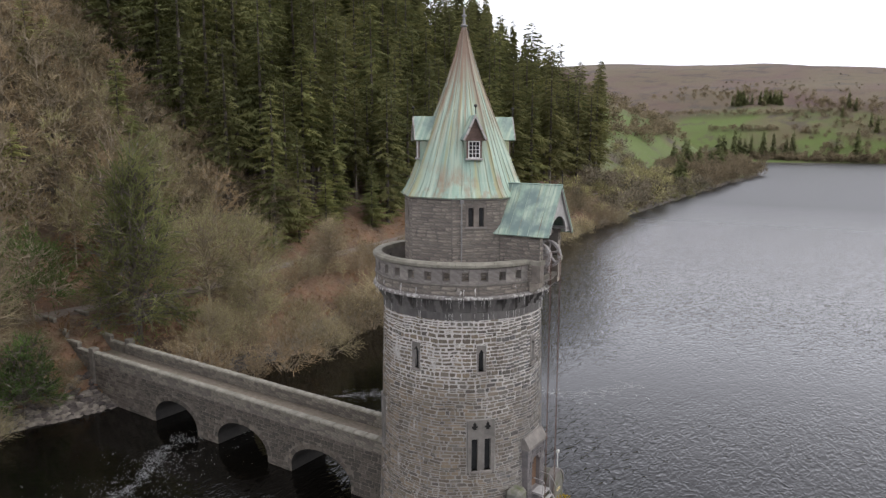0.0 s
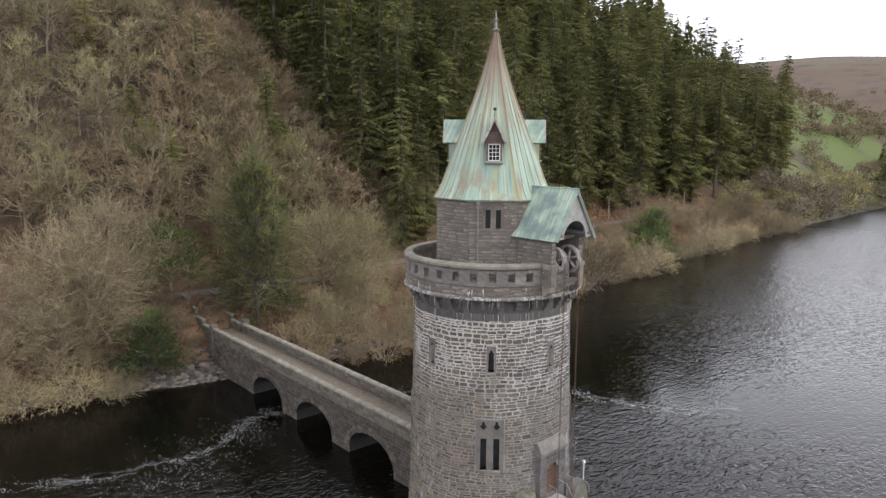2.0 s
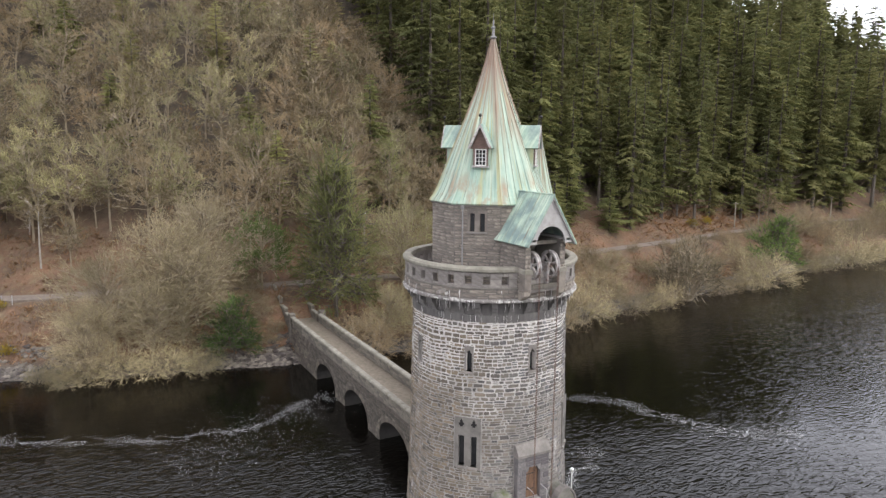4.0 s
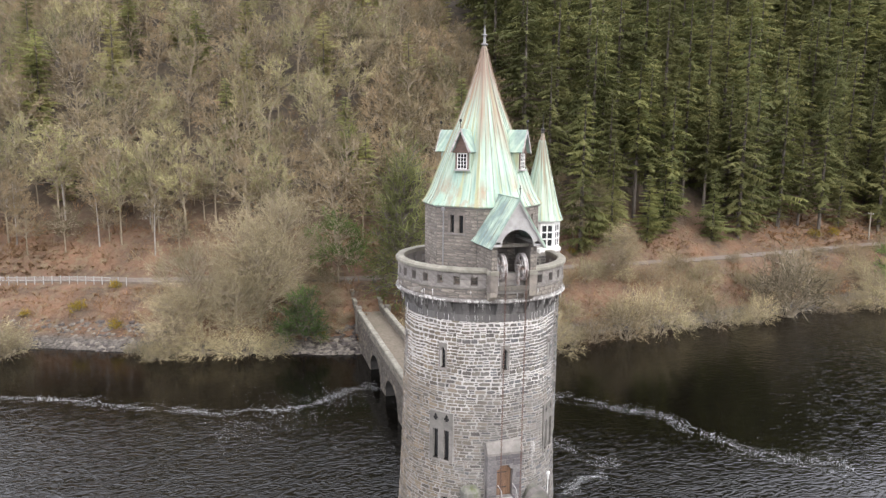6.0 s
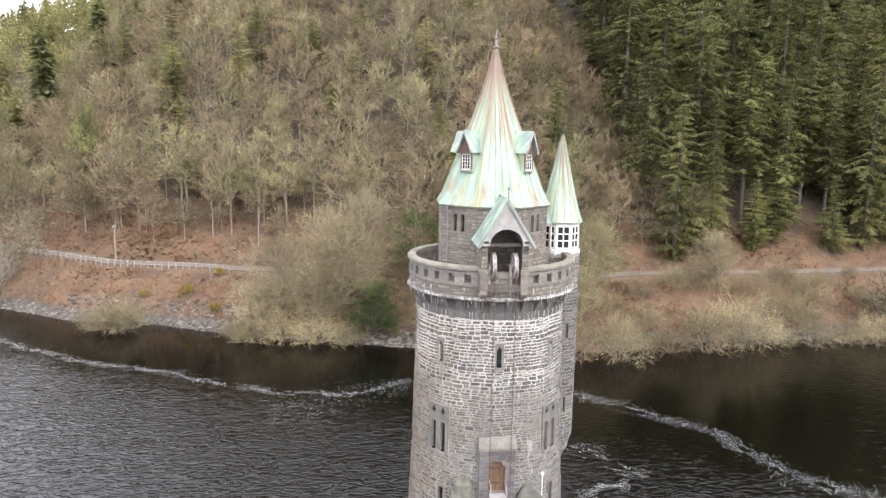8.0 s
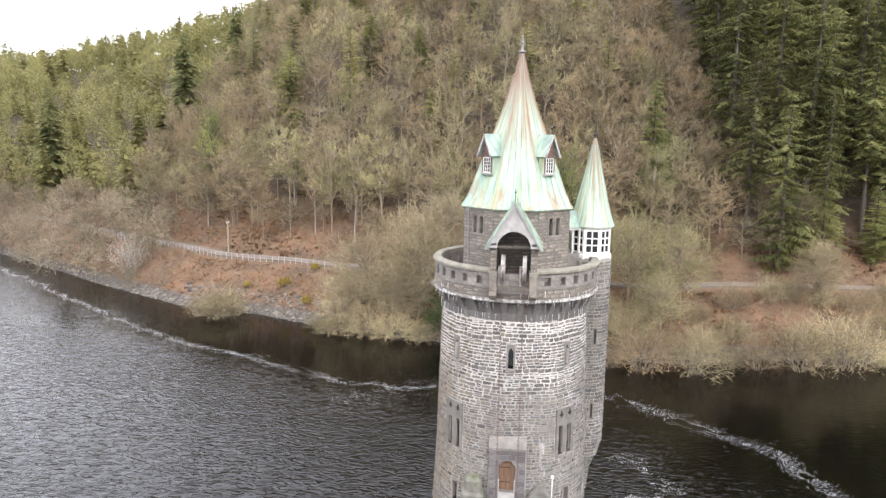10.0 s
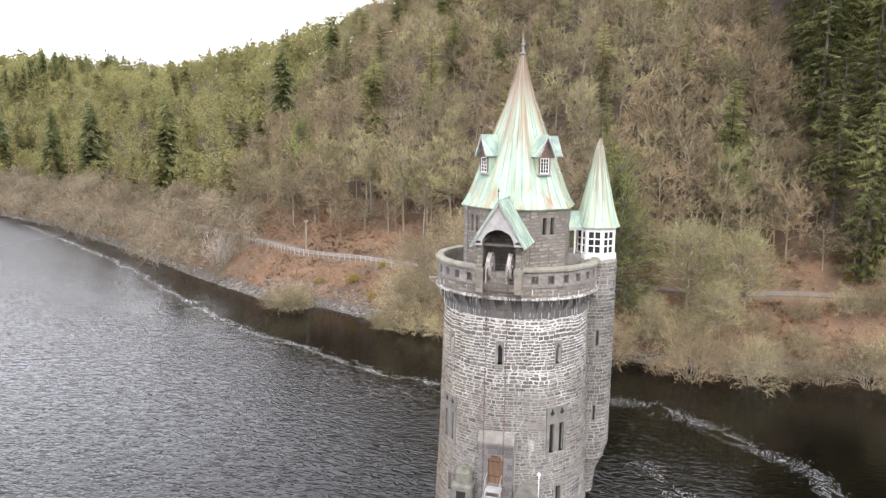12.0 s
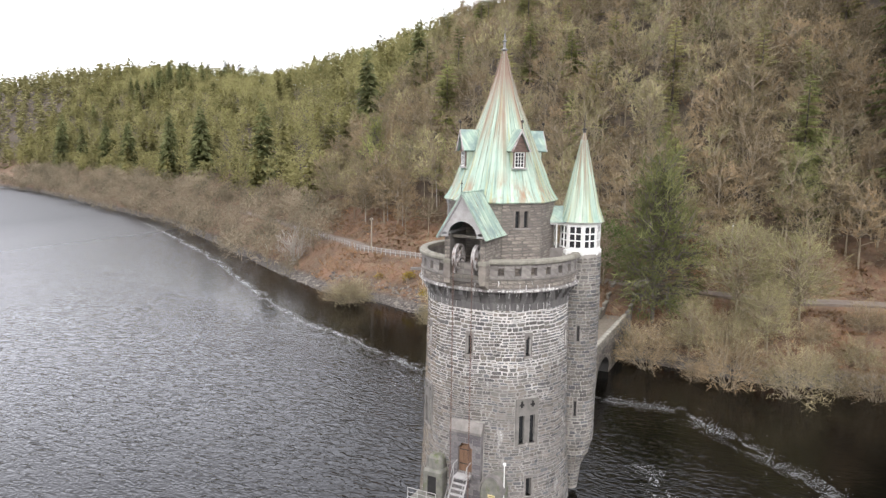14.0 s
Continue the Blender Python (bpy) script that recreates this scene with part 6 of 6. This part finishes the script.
# single trees that stand out
big_fir.plant(-41.0, 4.2, 1.02, 10, 0)
round_conifer.plant(-38.6, -8.4, 1.15, 50, 0)
big_fir.plant(-60, 19.5, 0.58, 90, 0, "green fir among bare trees above the road")
fir.plant(-62, 3.0, 0.75, 40, 1)
fresh = Kind("larch_tree", [bare_tree(24, 17, 3.6, 60, 7, 7, 0.08, 0.04, 0.011, -0.7, 0.1, buds=2, taper=0.55)], fir_bark, needles_fresh, "bright yellow-green larch in fresh leaf", "tree", "larches on the slope")
fresh.plant(-84, -61.5, 1.15, 0, 0)
fresh.plant(-64.5, 0.5, 0.7, 60, 0)
for x, y, s, a in ((-42, -13.2, 1.0, 0), (-42.5, -19.8, 0.95, 120), (-46.5, -9.5, 1.02, 200), (-42.0, 13.5, 0.92, 60), (-42.5, 20, 0.84, 170), (-58, 39, 0.78, 30), (-39.0, -22.5, 0.66, 80), (-40.5, -16.5, 0.72, 300), (-45, -14.5, 1.0, 260), (-36.5, 9, 0.55, 10), (-38, 17, 0.6, 140)):
    (big_bud if y > 8 else big_bare).plant(x, y, s, a, int(a))
cedar = Kind("pine_tree", [bare_tree(71, 9.0, 4.6, 56, 8, 7, 0.12, 0.036, 0.016, -0.45, 0.0, buds=2)], bark, needles_green, "broad green pine above the bridge end", "tree", "")
cedar.plant(-46.8, -3.2, 1.0, 0, 0)
taken = [(-40.5, 4.2, 4), (-46.8, -3.2, 5), (-42, -13.2, 5), (-46.5, -9.5, 5), (-42.5, 12.5, 3), (-62, 19.5, 4), (-62, 3, 3)]

r = random.Random(17)
edge_row = [p for p in scatter(24, 150, 17.8, 21.5, 4.6, 31) if p[1] > 33 and math.hypot(p[0] + 64.5, p[1] - 102.8) > 4.5]
for x, y in edge_row:
    (spruce if r.random() < 0.55 else fir).plant(x, y, r.uniform(0.55, 0.95), r.uniform(0, 360), r.choice((0, 3)) if r.random() < 0.8 else 2)
for x, y, k in ((-60.5, 43, 0.7), (-63, 49.5, 0.85), (-67, 45, 0.9), (-61, 55, 0.75), (-66, 61, 0.85), (-64.5, 64.5, 0.7), (-70, 68, 0.9), (-76, 72.5, 0.95), (-84, 78, 1.0)):
    spruce.plant(x, y, k, 31 * y, int(y))
rest_spruce = grove(spruce, [p for p in scatter(24, 120, 23, 85, 6.2, 1) if p[1] > 31], 1, 0.8, 1.12, 130)
rest_spruce += grove(spruce, scatter(120, 236, 18.5, 85, 6.6, 32), 33, 1.0, 1.25, 140)
wood_places = scatter(-85, 29, 20, 100, 4.0, 2, taken)
rest_oak = grove(oak, [p for i, p in enumerate(wood_places) if i % 3], 2, 0.72, 1.15, 210)
rest_oak += grove(budding, [p for i, p in enumerate(wood_places) if i % 3 == 0], 6, 0.7, 1.1, 100)
grove(oak, scatter(8, 36, 17.5, 60, 3.6, 41, taken), 42, 0.55, 0.9, 270)
grove(larch, scatter(-80, 26, 38, 95, 12.5, 3), 3, 0.7, 1.0, 60)
grove(fir, scatter(-60, 20, 22, 80, 14.5, 4), 4, 0.6, 1.1, 36)
grove(birch, scatter(-64, -26, 18.5, 26, 5.2, 5), 5, 0.75, 1.0, 20)
grove(oak, scatter(-80, -20, 18.5, 28, 3.6, 46, taken), 47, 0.45, 0.75, 350)
for i in range(12, 14):
    y = 33 + 6.2 * i + (i * 37 % 5)
    (oak if i % 3 else birch).plant(bank(y, 16.4), y, 0.5 + 0.06 * (i % 5), 50 * i, i, "leafless young tree beside the road")
r = random.Random(23)


def free(x, y):
    """Away from the two bushes that stand alone on the bank."""
    return math.hypot(x + 38.6, y - 60.6) > 5.6 and math.hypot(x + 46.6, y - 92) > 6.6


y = 5.0
while y < 170:
    big = r.random()
    size = 0.55 + 0.85 * big * big + (0.2 if y > 70 else 0)
    d = r.uniform(-2.6, -0.6) - 1.2 * size
    kind = willow if r.random() < 0.66 else shrub
    if free(bank(y, d), y):
        kind.plant(bank(y, d), y, size, r.uniform(0, 360), r.randrange(6), "", r.uniform(0.85, 1.2))
    if y < 110 and r.random() < 0.75:
        k = r.uniform(0.6, 1.15)
        kind = willow if r.random() < 0.4 else shrub
        if free(bank(y + 2.4, d + 5.4), y + 2.4):
            kind.plant(bank(y + 2.4, d + 5.4), y + 2.4, k, r.uniform(0, 360), r.randrange(6), "", r.uniform(0.8, 1.2))
    y += (1.7 + 2.9 * size) * r.uniform(0.8, 1.2) * (1 if y < 70 else 1.3)
y = 9.0
while y < 168:
    (willow if r.random() < (0.5 if y < 95 else 0.25) else shrub).plant(bank(y, r.uniform(4.5, 8.5)), y, r.uniform(0.5, 1.0) + (0.45 if y > 98 else 0), r.uniform(0, 360), r.randrange(6), "", r.uniform(0.75, 1.1))
    if r.random() < 0.6:
        shrub.plant(bank(y + 1, 9.6), y + 1, r.uniform(0.35, 0.6), r.uniform(0, 360), r.randrange(6), "", r.uniform(0.8, 1.1))
    y += r.uniform(2.6, 5.6) * (1 if y < 95 else 1.15)
big_bare.plant(-47.0, 37.8, 0.6, 25, 1, "bare tree standing before the road", 1.0)
alder = Kind("bare_shrub", [bare_tree(60, 9.0, 5.6, 52, 7, 4, 0.0, 0.05, 0.02, -0.3, -0.1, 8)], bark, twigs_dull, "dark twiggy domed shrub with olive branches on the bank", "bush", "")
alder.plant(-38.8, 60.6, 1.0, 70, 0, "", 1.3)
round_conifer.plant(-47.4, 93.2, 1.8, 20, 0, "dark green conifer bush at the water's edge", 0.95)
for x, y, k in ((-39.2, -4.4, 0.42), (-38.6, -6.2, 0.38), (-40.3, -3.4, 0.42), (-40.6, -6.8, 0.5), (-44.7, -41, 0.95), (-44.0, -43.6, 0.9), (-45.2, -42.4, 0.95), (-42.6, -4.3, 0.5), (-44.5, -5.2, 0.6), (-46.8, -4.6, 0.6), (-41.2, -5.6, 0.42), (-48.5, -5.5, 0.7), (-44, 5.5, 0.5), (-47, 4.8, 0.6), (-50, 3.5, 0.7), (-49.5, -7.5, 0.75), (-41, -11, 0.5), (-43, -8, 0.55)):
    shrub.plant(x, y, k, 70 * x, int(-x), "", 0.85)
for x, y, k in ((-44.2, -41.5, 1.1), (-38.5, -24.5, 0.55), (-41.5, -27, 0.5), (-38.6, -19.6, 0.95), (-37.6, -15.2, 1.05), (-39.8, -23.6, 0.8), (-37.2, -12.0, 0.8), (-37.5, 3.0, 0.7)):
    willow.plant(x, y, k, 40 * y, int(-y), "", 0.8)
far_spruce = [far_conifer(s, 30, 5.6, 30, 12, 0.05, 0.65, 0.19) for s in (61, 62, 63)]
far_larch = [soft_tree(s, 12.5, 4.8, 300, 0.72) for s in (64, 65, 66)] + [far_conifer(64, 16, 3.2, 18, 10, 0.08, 0.55, 0.2)]
far_bare = [joined(bare_tree(s, 11, 4.0, 16, 6, 8, 0.15, 0.04, 0.013, upward=0.08)) for s in (67, 68)]
valley_bare = [soft_tree(s, 9, 4.6, 100, 1.35) for s in (77, 78, 79)]
valley_bush = [soft_tree(s, 7, 4.0, 420, 0.85, 0.14) for s in (87, 88, 89)]
brush = [joined(bare_tree(s, 2.0, 1.6, 7, 3, 5, 0.0, 0.022, 0.012, 0.0, 0.3, 3)) for s in (69, 70)]
south_spruce = [(-121, -123), (-141, -168), (-145, -172), (-155.5, -199), (-152, -196), (-159, -203), (-178, -250), (-174, -244), (-182, -254), (-189, -278), (-193, -283), (-200, -310), (-208, -339), (-213, -343), (-205, -334), (-116, -83), (-137, -79)]
woods("spruce_wood", rest_spruce, far_spruce, needles, 0.9, 1.25, 5, "dark spruce wood on the slope")
woods("spruce_wood", scatter(48, 165, 66, 104, 6.6, 51), far_spruce, needles, 0.95, 1.25, 52, "dark spruce wood along the hilltop")
woods("lone_spruce", south_spruce, [far_conifer(s, 27, 6.2, 28, 13, 0.0, 0.6, 0.17) for s in (94, 95)], needles_far, 0.75, 1.0, 25, "dark spruces along the foot of the larch wood")
woods("bare_wood", rest_oak, far_bare, twigs, 0.65, 1.05, 6, "leafless brown wood on the slope")
woods("shore_wood", scatter(-360, -62, -2.5, 18, 4.6, 9), [soft_tree(s, 9, 4.2, 560, 0.85, 0.09) for s in (97, 98, 99)], twigs_grey, 0.55, 1.15, 26, "grey leafless wood along the shore")
woods("hilltop_wood", scatter(-95, 60, 98, 150, 5.6, 44), valley_bush, twigs, 1.1, 1.8, 45, "leafless brown wood along the hilltop")
woods("larch_wood", scatter(-420, -85, 19, 125, 5.0, 10), far_larch, needles_larch, 0.75, 1.1, 7, "yellow-green larch wood on the far slope")
tiny_larch = [far_conifer(s, 16, 4.2, 8, 6, 0.0, 0.5, 0.35) for s in (72, 73)]
crest = random.Random(61)
woods("crest_spruce", [(crest.gauss(-262, 11), crest.gauss(-312, 13)) for _ in range(34)], far_spruce, needles_far, 0.5, 0.72, 62, "dark conifers on the far hill crest")
woods("distant_larch_wood", scatter(-800, -410, 4, 190, 9, 16), tiny_larch, needles_larch, 0.9, 1.3, 17, "olive larch wood far down the lake")
woods("scrub", scatter(-70, 60, 3.5, 9, 3.4, 13) + scatter(-75, 26, 17.5, 50, 3.2, 14), brush, bracken, 0.8, 1.6, 8, "brown bramble and dead bracken scrub", "scrub")
# the far valley: dark clumps, hedgerow trees
valley = [(-64, 292), (-68, 300), (-97, 398), (-92, 404), (-88, 396), (-84, 408), (-94, 410), (-79, 414), (-74, 420), (-90, 500), (-95, 510), (-88, 536)]
r = random.Random(3)
head_trees = [(-172, 958), (-166, 962), (-158, 955), (-151, 960), (-136, 956), (-124, 958), (-109, 960), (-101, 957), (-52, 962), (-30, 968)]
clumps = [(r.gauss(-199, 8), r.gauss(1128, 6)) for _ in range(16)] + [(r.gauss(-156, 8), r.gauss(1130, 6)) for _ in range(18)]
clumps += [(r.uniform(-60, 140), r.uniform(975, 1110)) for _ in range(26)]
woods("valley_spruce", valley, [far_conifer(s, 27, 7.0, 26, 12, 0.0, 0.6, 0.2) for s in (84, 85)], needles_far, 0.6, 0.95, 9, "dark conifers along the lake shore up the valley")
woods("distant_spruce", head_trees, far_spruce, needles_far, 0.8, 1.3, 19, "dark conifers at the head of the lake")
woods("distant_spruce", clumps, far_spruce, needles_far, 0.5, 0.9, 20, "dark conifer clumps among the far fields")
shore_trees = scatter(160, 330, -1.5, 16, 4.6, 15) + [(-70 - 3 * i + r.uniform(-3, 3), 262 + i * 5) for i in range(12)]
woods("shore_bushes", shore_trees[::2], valley_bush, twigs_grey, 0.6, 1.6, 24, "grey leafless bushes along the lake shore", "bushes")
woods("shore_bushes", shore_trees[1::2], valley_bush, twigs_bud, 0.6, 1.4, 21, "brown leafless bushes along the lake shore", "bushes")
woods("shore_bushes", scatter(330, 560, -1.5, 26, 6.0, 35), valley_bush, twigs_dull, 0.9, 2.0, 22, "brown leafless trees on the wooded point", "bushes")
hedge = [(bank(y, d), y) for y, d in [(360 + 7 * i + r.uniform(-2, 2), 60 + 0.2 * i + r.uniform(-3, 3)) for i in range(30)]]
hedge += [(-300 + 5.2 * i + r.uniform(-2, 2), 1062 + 0.25 * i + r.uniform(-3, 3)) for i in range(44)] + [(-215 + 4.5 * i + r.uniform(-2, 2), 1010 + 0.1 * i) for i in range(20)]
hedge += [(bank(y, d), y) for y, d in [(r.uniform(560, 940), r.gauss(6, 6)) for i in range(150)]]
hedge += [(bank(y, d), y) for y, d in [(r.uniform(420, 930), r.uniform(70, 190)) for i in range(150)]]
hedge += [(x, 944 + 0.06 * (x + 80) + abs(r.gauss(0, 14))) for x in [r.uniform(-220, 200) for i in range(170)]]
hedge += [(r.uniform(-115, 200), r.uniform(960, 1150)) for i in range(420)]
hedge += [(x, 937 + 0.06 * (x + 80) + abs(r.gauss(0, 4))) for x in [r.uniform(-150, 230) for i in range(240)]]
hedge += [(bank(y, d), y) for y, d in [(r.uniform(330, 560), r.uniform(50, 170)) for i in range(110)]]
hedge += [(r.gauss(-210, 60), r.gauss(1190, 30)) for i in range(90)]
woods("valley_trees", hedge, valley_bare, twigs_dull, 0.7, 1.3, 10, "leafless trees and hedges round the far fields")
woods("moor_scrub", [(r.uniform(-420, 250), r.uniform(1160, 1700)) for i in range(30)] + [(r.gauss(-150, 60), r.gauss(1290, 25)) for i in range(50)], valley_bare, twigs_dull, 0.3, 0.6, 23, "dark scrub dotted over the moor", "scrub")


# ---- road, fence, poles ----
ROAD_D = 13.0


def road():
    s = Shape()
    ys = np.arange(-120, 200, 2.0)
    for i, y in enumerate(ys):
        for d in (ROAD_D - 1.4, ROAD_D + 1.4):
            s.v.append((bank(y, d), float(y), float(ground_height(bank(y, d), y)) + 0.22))
            s.v.append((bank(y, d), float(y), float(ground_height(bank(y, d), y)) - 0.4))
    for i in range(len(ys) - 1):
        k = 4 * i
        s.f += [(k, k + 4, k + 6, k + 2), (k, k + 1, k + 5, k + 4), (k + 2, k + 6, k + 7, k + 3)]
    tagged(part("road", s, asphalt), "narrow grey lakeside road", "road", kind="structure")


road()


def fence():
    f = thing("white_fence", "low white-painted post and rail fence beside the road", "fence")
    post = Shape().box(-0.05, 0.05, -0.05, 0.05, -0.3, 1.0, None, 0.015).mesh("post", rail_paint)
    ys = list(np.arange(-78, -29.5, 1.05))
    tops = []
    for y in ys:
        x = bank(y, ROAD_D - 2.6)
        z = float(ground_height(x, y)) + 0.1
        p = new("post", post)
        p.parent = f
        p.matrix_basis = pose(x, y, z)
        tops.append(Vector((x, y, z)))
    for h in (0.45, 0.9):
        for a, b in zip(tops[:-1:4], tops[4::4]):
            part("rail", Shape().tube([a + Vector((0.09, 0, h)), b + Vector((0.09, 0, h))], 0.028, 5), rail_paint, f)


fence()


def utility_pole(x, y, height):
    p = thing("utility_pole", "grey wooden utility pole with a crossarm", "pole", "poles along the road", pose(x, y, float(ground_height(x, y))))
    part("shaft", Shape().tube([(0, 0, -0.5), (0, 0, height)], [0.15, 0.1], 8), pole_wood, p)
    part("crossarm", Shape().box(-0.6, 0.6, -0.05, 0.05, height - 0.45, height - 0.33, None, 0.01), pole_wood, p)
    for dx in (-0.5, 0.5):
        part("insulator", Shape().turn([(0.01, height - 0.33), (0.05, height - 0.32), (0.05, height - 0.2), (0.01, height - 0.17)], 8, 0, False, pose(dx, 0, 0)), white_paint, p)
    return Vector((x, y, float(ground_height(x, y)) + height - 0.2))


heads = [utility_pole(bank(y, d), y, h) for y, d, h in ((-48, 12.0, 6.0), (12, 17.2, 7.5), (102.8, 16.4, 5.2), (141, 16.4, 5.2), (165, 16.4, 5.2))]
for a, b in zip(heads[1:-1], heads[2:]):
    for dx in (-0.5, 0.5):
        pts = [a.lerp(b, t / 8) - Vector((0, 0, 0.7 * (1 - (t / 4 - 1) ** 2))) + Vector((dx, 0, 0)) for t in range(9)]
        tagged(part("overhead_wire", Shape().tube(pts, 0.018, 4), iron), "thin dark overhead wire between utility poles", "wire", "wires along the road")


# ---- the water's edge ----
def rock(seed):
    r = random.Random(seed)
    bm = bmesh.new()
    bmesh.ops.create_icosphere(bm, subdivisions=1, radius=0.5)
    for v in bm.verts:
        v.co = v.co * r.uniform(0.7, 1.15)
        v.co.z *= 0.7
    s = Shape().add([v.co for v in bm.verts], [[v.index for v in f.verts] for f in bm.faces])
    bm.free()
    return s


rocks = [rock(i) for i in range(6)]
r = random.Random(8)
edge = [(bank(y, d), y) for y, d in [(r.uniform(-95, 70), r.uniform(-0.6, 2.2)) for _ in range(2600)]] + [(bank(y, d), y) for y, d in [(r.uniform(-52, -24), r.uniform(0.5, 4.5)) for _ in range(900)]]
edge += [(bank(y, d), y) for y, d in [(r.uniform(-12, -1.8), r.uniform(-0.5, 4.5)) for _ in range(420)]]
woods("shore_stones", edge, rocks, boulder_rock, 0.3, 1.15, 11, "tumbled grey stones along the water's edge", "stones")
tuft = []
for sd in range(3):
    q = random.Random(sd)
    s = Shape()
    for i in range(9):
        a, l = q.uniform(0, 6.28), q.uniform(0.25, 0.6)
        p = Vector((q.uniform(-0.25, 0.25), q.uniform(-0.25, 0.25), 0))
        s.add([p + Vector((-0.07 * math.sin(a), 0.07 * math.cos(a), 0)), p + Vector((0.07 * math.sin(a), -0.07 * math.cos(a), 0)), p + Vector((math.cos(a) * l, math.sin(a) * l, q.uniform(0.1, 0.4)))], [(0, 1, 2)])
    tuft.append(s)
bank_places = [(bank(y, d), y) for y, d in [(r.uniform(-90, 130), r.uniform(2.5, 10)) for _ in range(5000)]] + [(bank(y, d), y) for y, d in [(r.uniform(-90, 130), r.uniform(15.8, 24)) for _ in range(5000)]]
woods("bracken", bank_places, tuft, bracken, 0.7, 1.5, 12, "dead rust-brown bracken on the banks", "bracken")
gorse = Kind("gorse_bush", [bare_tree(81, 1.5, 0.9, 16, 6, 8, 0.0, 0.025, 0.02, 0.0, 0.3, 4)], bark, gorse_yellow, "gorse bush with yellow flowers on the bank", "bush", "gorse on the bank")
for y, d, s in ((-35, 5.5, 1.1), (-31, 9.6, 0.8), (-30, 3.5, 0.9), (-41, 4.8, 0.7), (-6.2, 2.6, 0.8), (88, 17.5, 1.3), (94, 17.8, 1.1), (34, 17.4, 0.8)):
    gorse.plant(bank(y, d), y, s, 40 * y, 0)
dead = Kind("dead_tree", [bare_tree(83, 7, 3.4, 26, 5, 5, 0.05, 0.022, 0.018, 0.0, 0.7, 4)], pale_bark, leafy("pale_twigs", (0.4, 0.36, 0.31), (0.56, 0.52, 0.46), (0.48, 0.44, 0.38)), "pale dead tree at the water's edge", "tree", "")
dead.plant(bank(-66, 3.0), -66, 1.1, 0, 0)


def foam(name, line, width, density, seed, label):
    """Flecks of foam lying on the water along a drifting line."""
    r = random.Random(seed)
    vs, ts = [], []
    for (x0, y0), (x1, y1) in zip(line[:-1], line[1:]):
        ln = math.hypot(x1 - x0, y1 - y0)
        for _ in range(int(ln * density * 2.2)):
            t = r.random()
            off = r.gauss(0, width) * (0.5 + 1.5 * abs(noise.noise((x0 + (x1 - x0) * t, y0 + (y1 - y0) * t, 0.5))))
            if noise.noise(((x0 + (x1 - x0) * t) * 0.5, (y0 + (y1 - y0) * t) * 0.5, off)) < -0.25:
                continue
            wig = 0.7 * noise.noise((0.25 * (x0 + (x1 - x0) * t), 0.25 * (y0 + (y1 - y0) * t), 2))
            x = x0 + (x1 - x0) * t - (y1 - y0) / ln * (off + wig)
            y = y0 + (y1 - y0) * t + (x1 - x0) / ln * (off + wig)
            size, a = r.uniform(0.008, 0.027) * (1.6 if r.random() < 0.1 else 1), r.uniform(0, 6.28)
            k = len(vs)
            n = 5
            vs += [(x + size * r.uniform(0.6, 1.3) * math.cos(a + 6.283 * i / n), y + size * r.uniform(0.6, 1.3) * math.sin(a + 6.283 * i / n), 0.012 + 0.02 * r.random()) for i in range(n)]
            ts += [(k, k + i, k + i + 1) for i in range(1, n - 1)]
    tagged(new(name, fast_mesh(name, np.array(vs), np.array(ts), foam_white)), label, "foam", kind="stuff")


foam("foam_streak", [(-110.5, -165), (-97, -142), (-84, -120), (-66, -91), (-50.5, -69), (-37.5, -51), (-31, -40), (-27.5, -30.5), (-22.3, -20.5), (-20, -13), (-21.5, -8), (-24.5, -4.3)], 0.5, 75, 1, "thin drifting line of white foam")
foam("foam_streak", [(-25.5, -3.5), (-22.5, 0.5), (-21.6, 3), (-21.3, 9), (-19.2, 12.6), (-14, 17.6), (-11.2, 21), (-7, 22.2), (-3, 23.8), (0, 25.8), (2, 30)], 0.8, 85, 2, "drifting line of white foam beyond the tower")
foam("foam_patch", [(-24, -5), (-20.5, -9), (-18, -13), (-16.5, -18)], 2.8, 70, 3, "scattered foam flecks beside the bridge")
foam("foam_patch", [(-8.5, 8.5), (-5.2, 10.5), (-2.6, 12.4)], 0.7, 70, 4, "scattered foam flecks near the tower")
foam("foam_patch", [(0.4, 6.8), (-2.2, 8.6), (-1.6, 10.8)], 0.4, 70, 5, "scattered foam flecks near the tower")
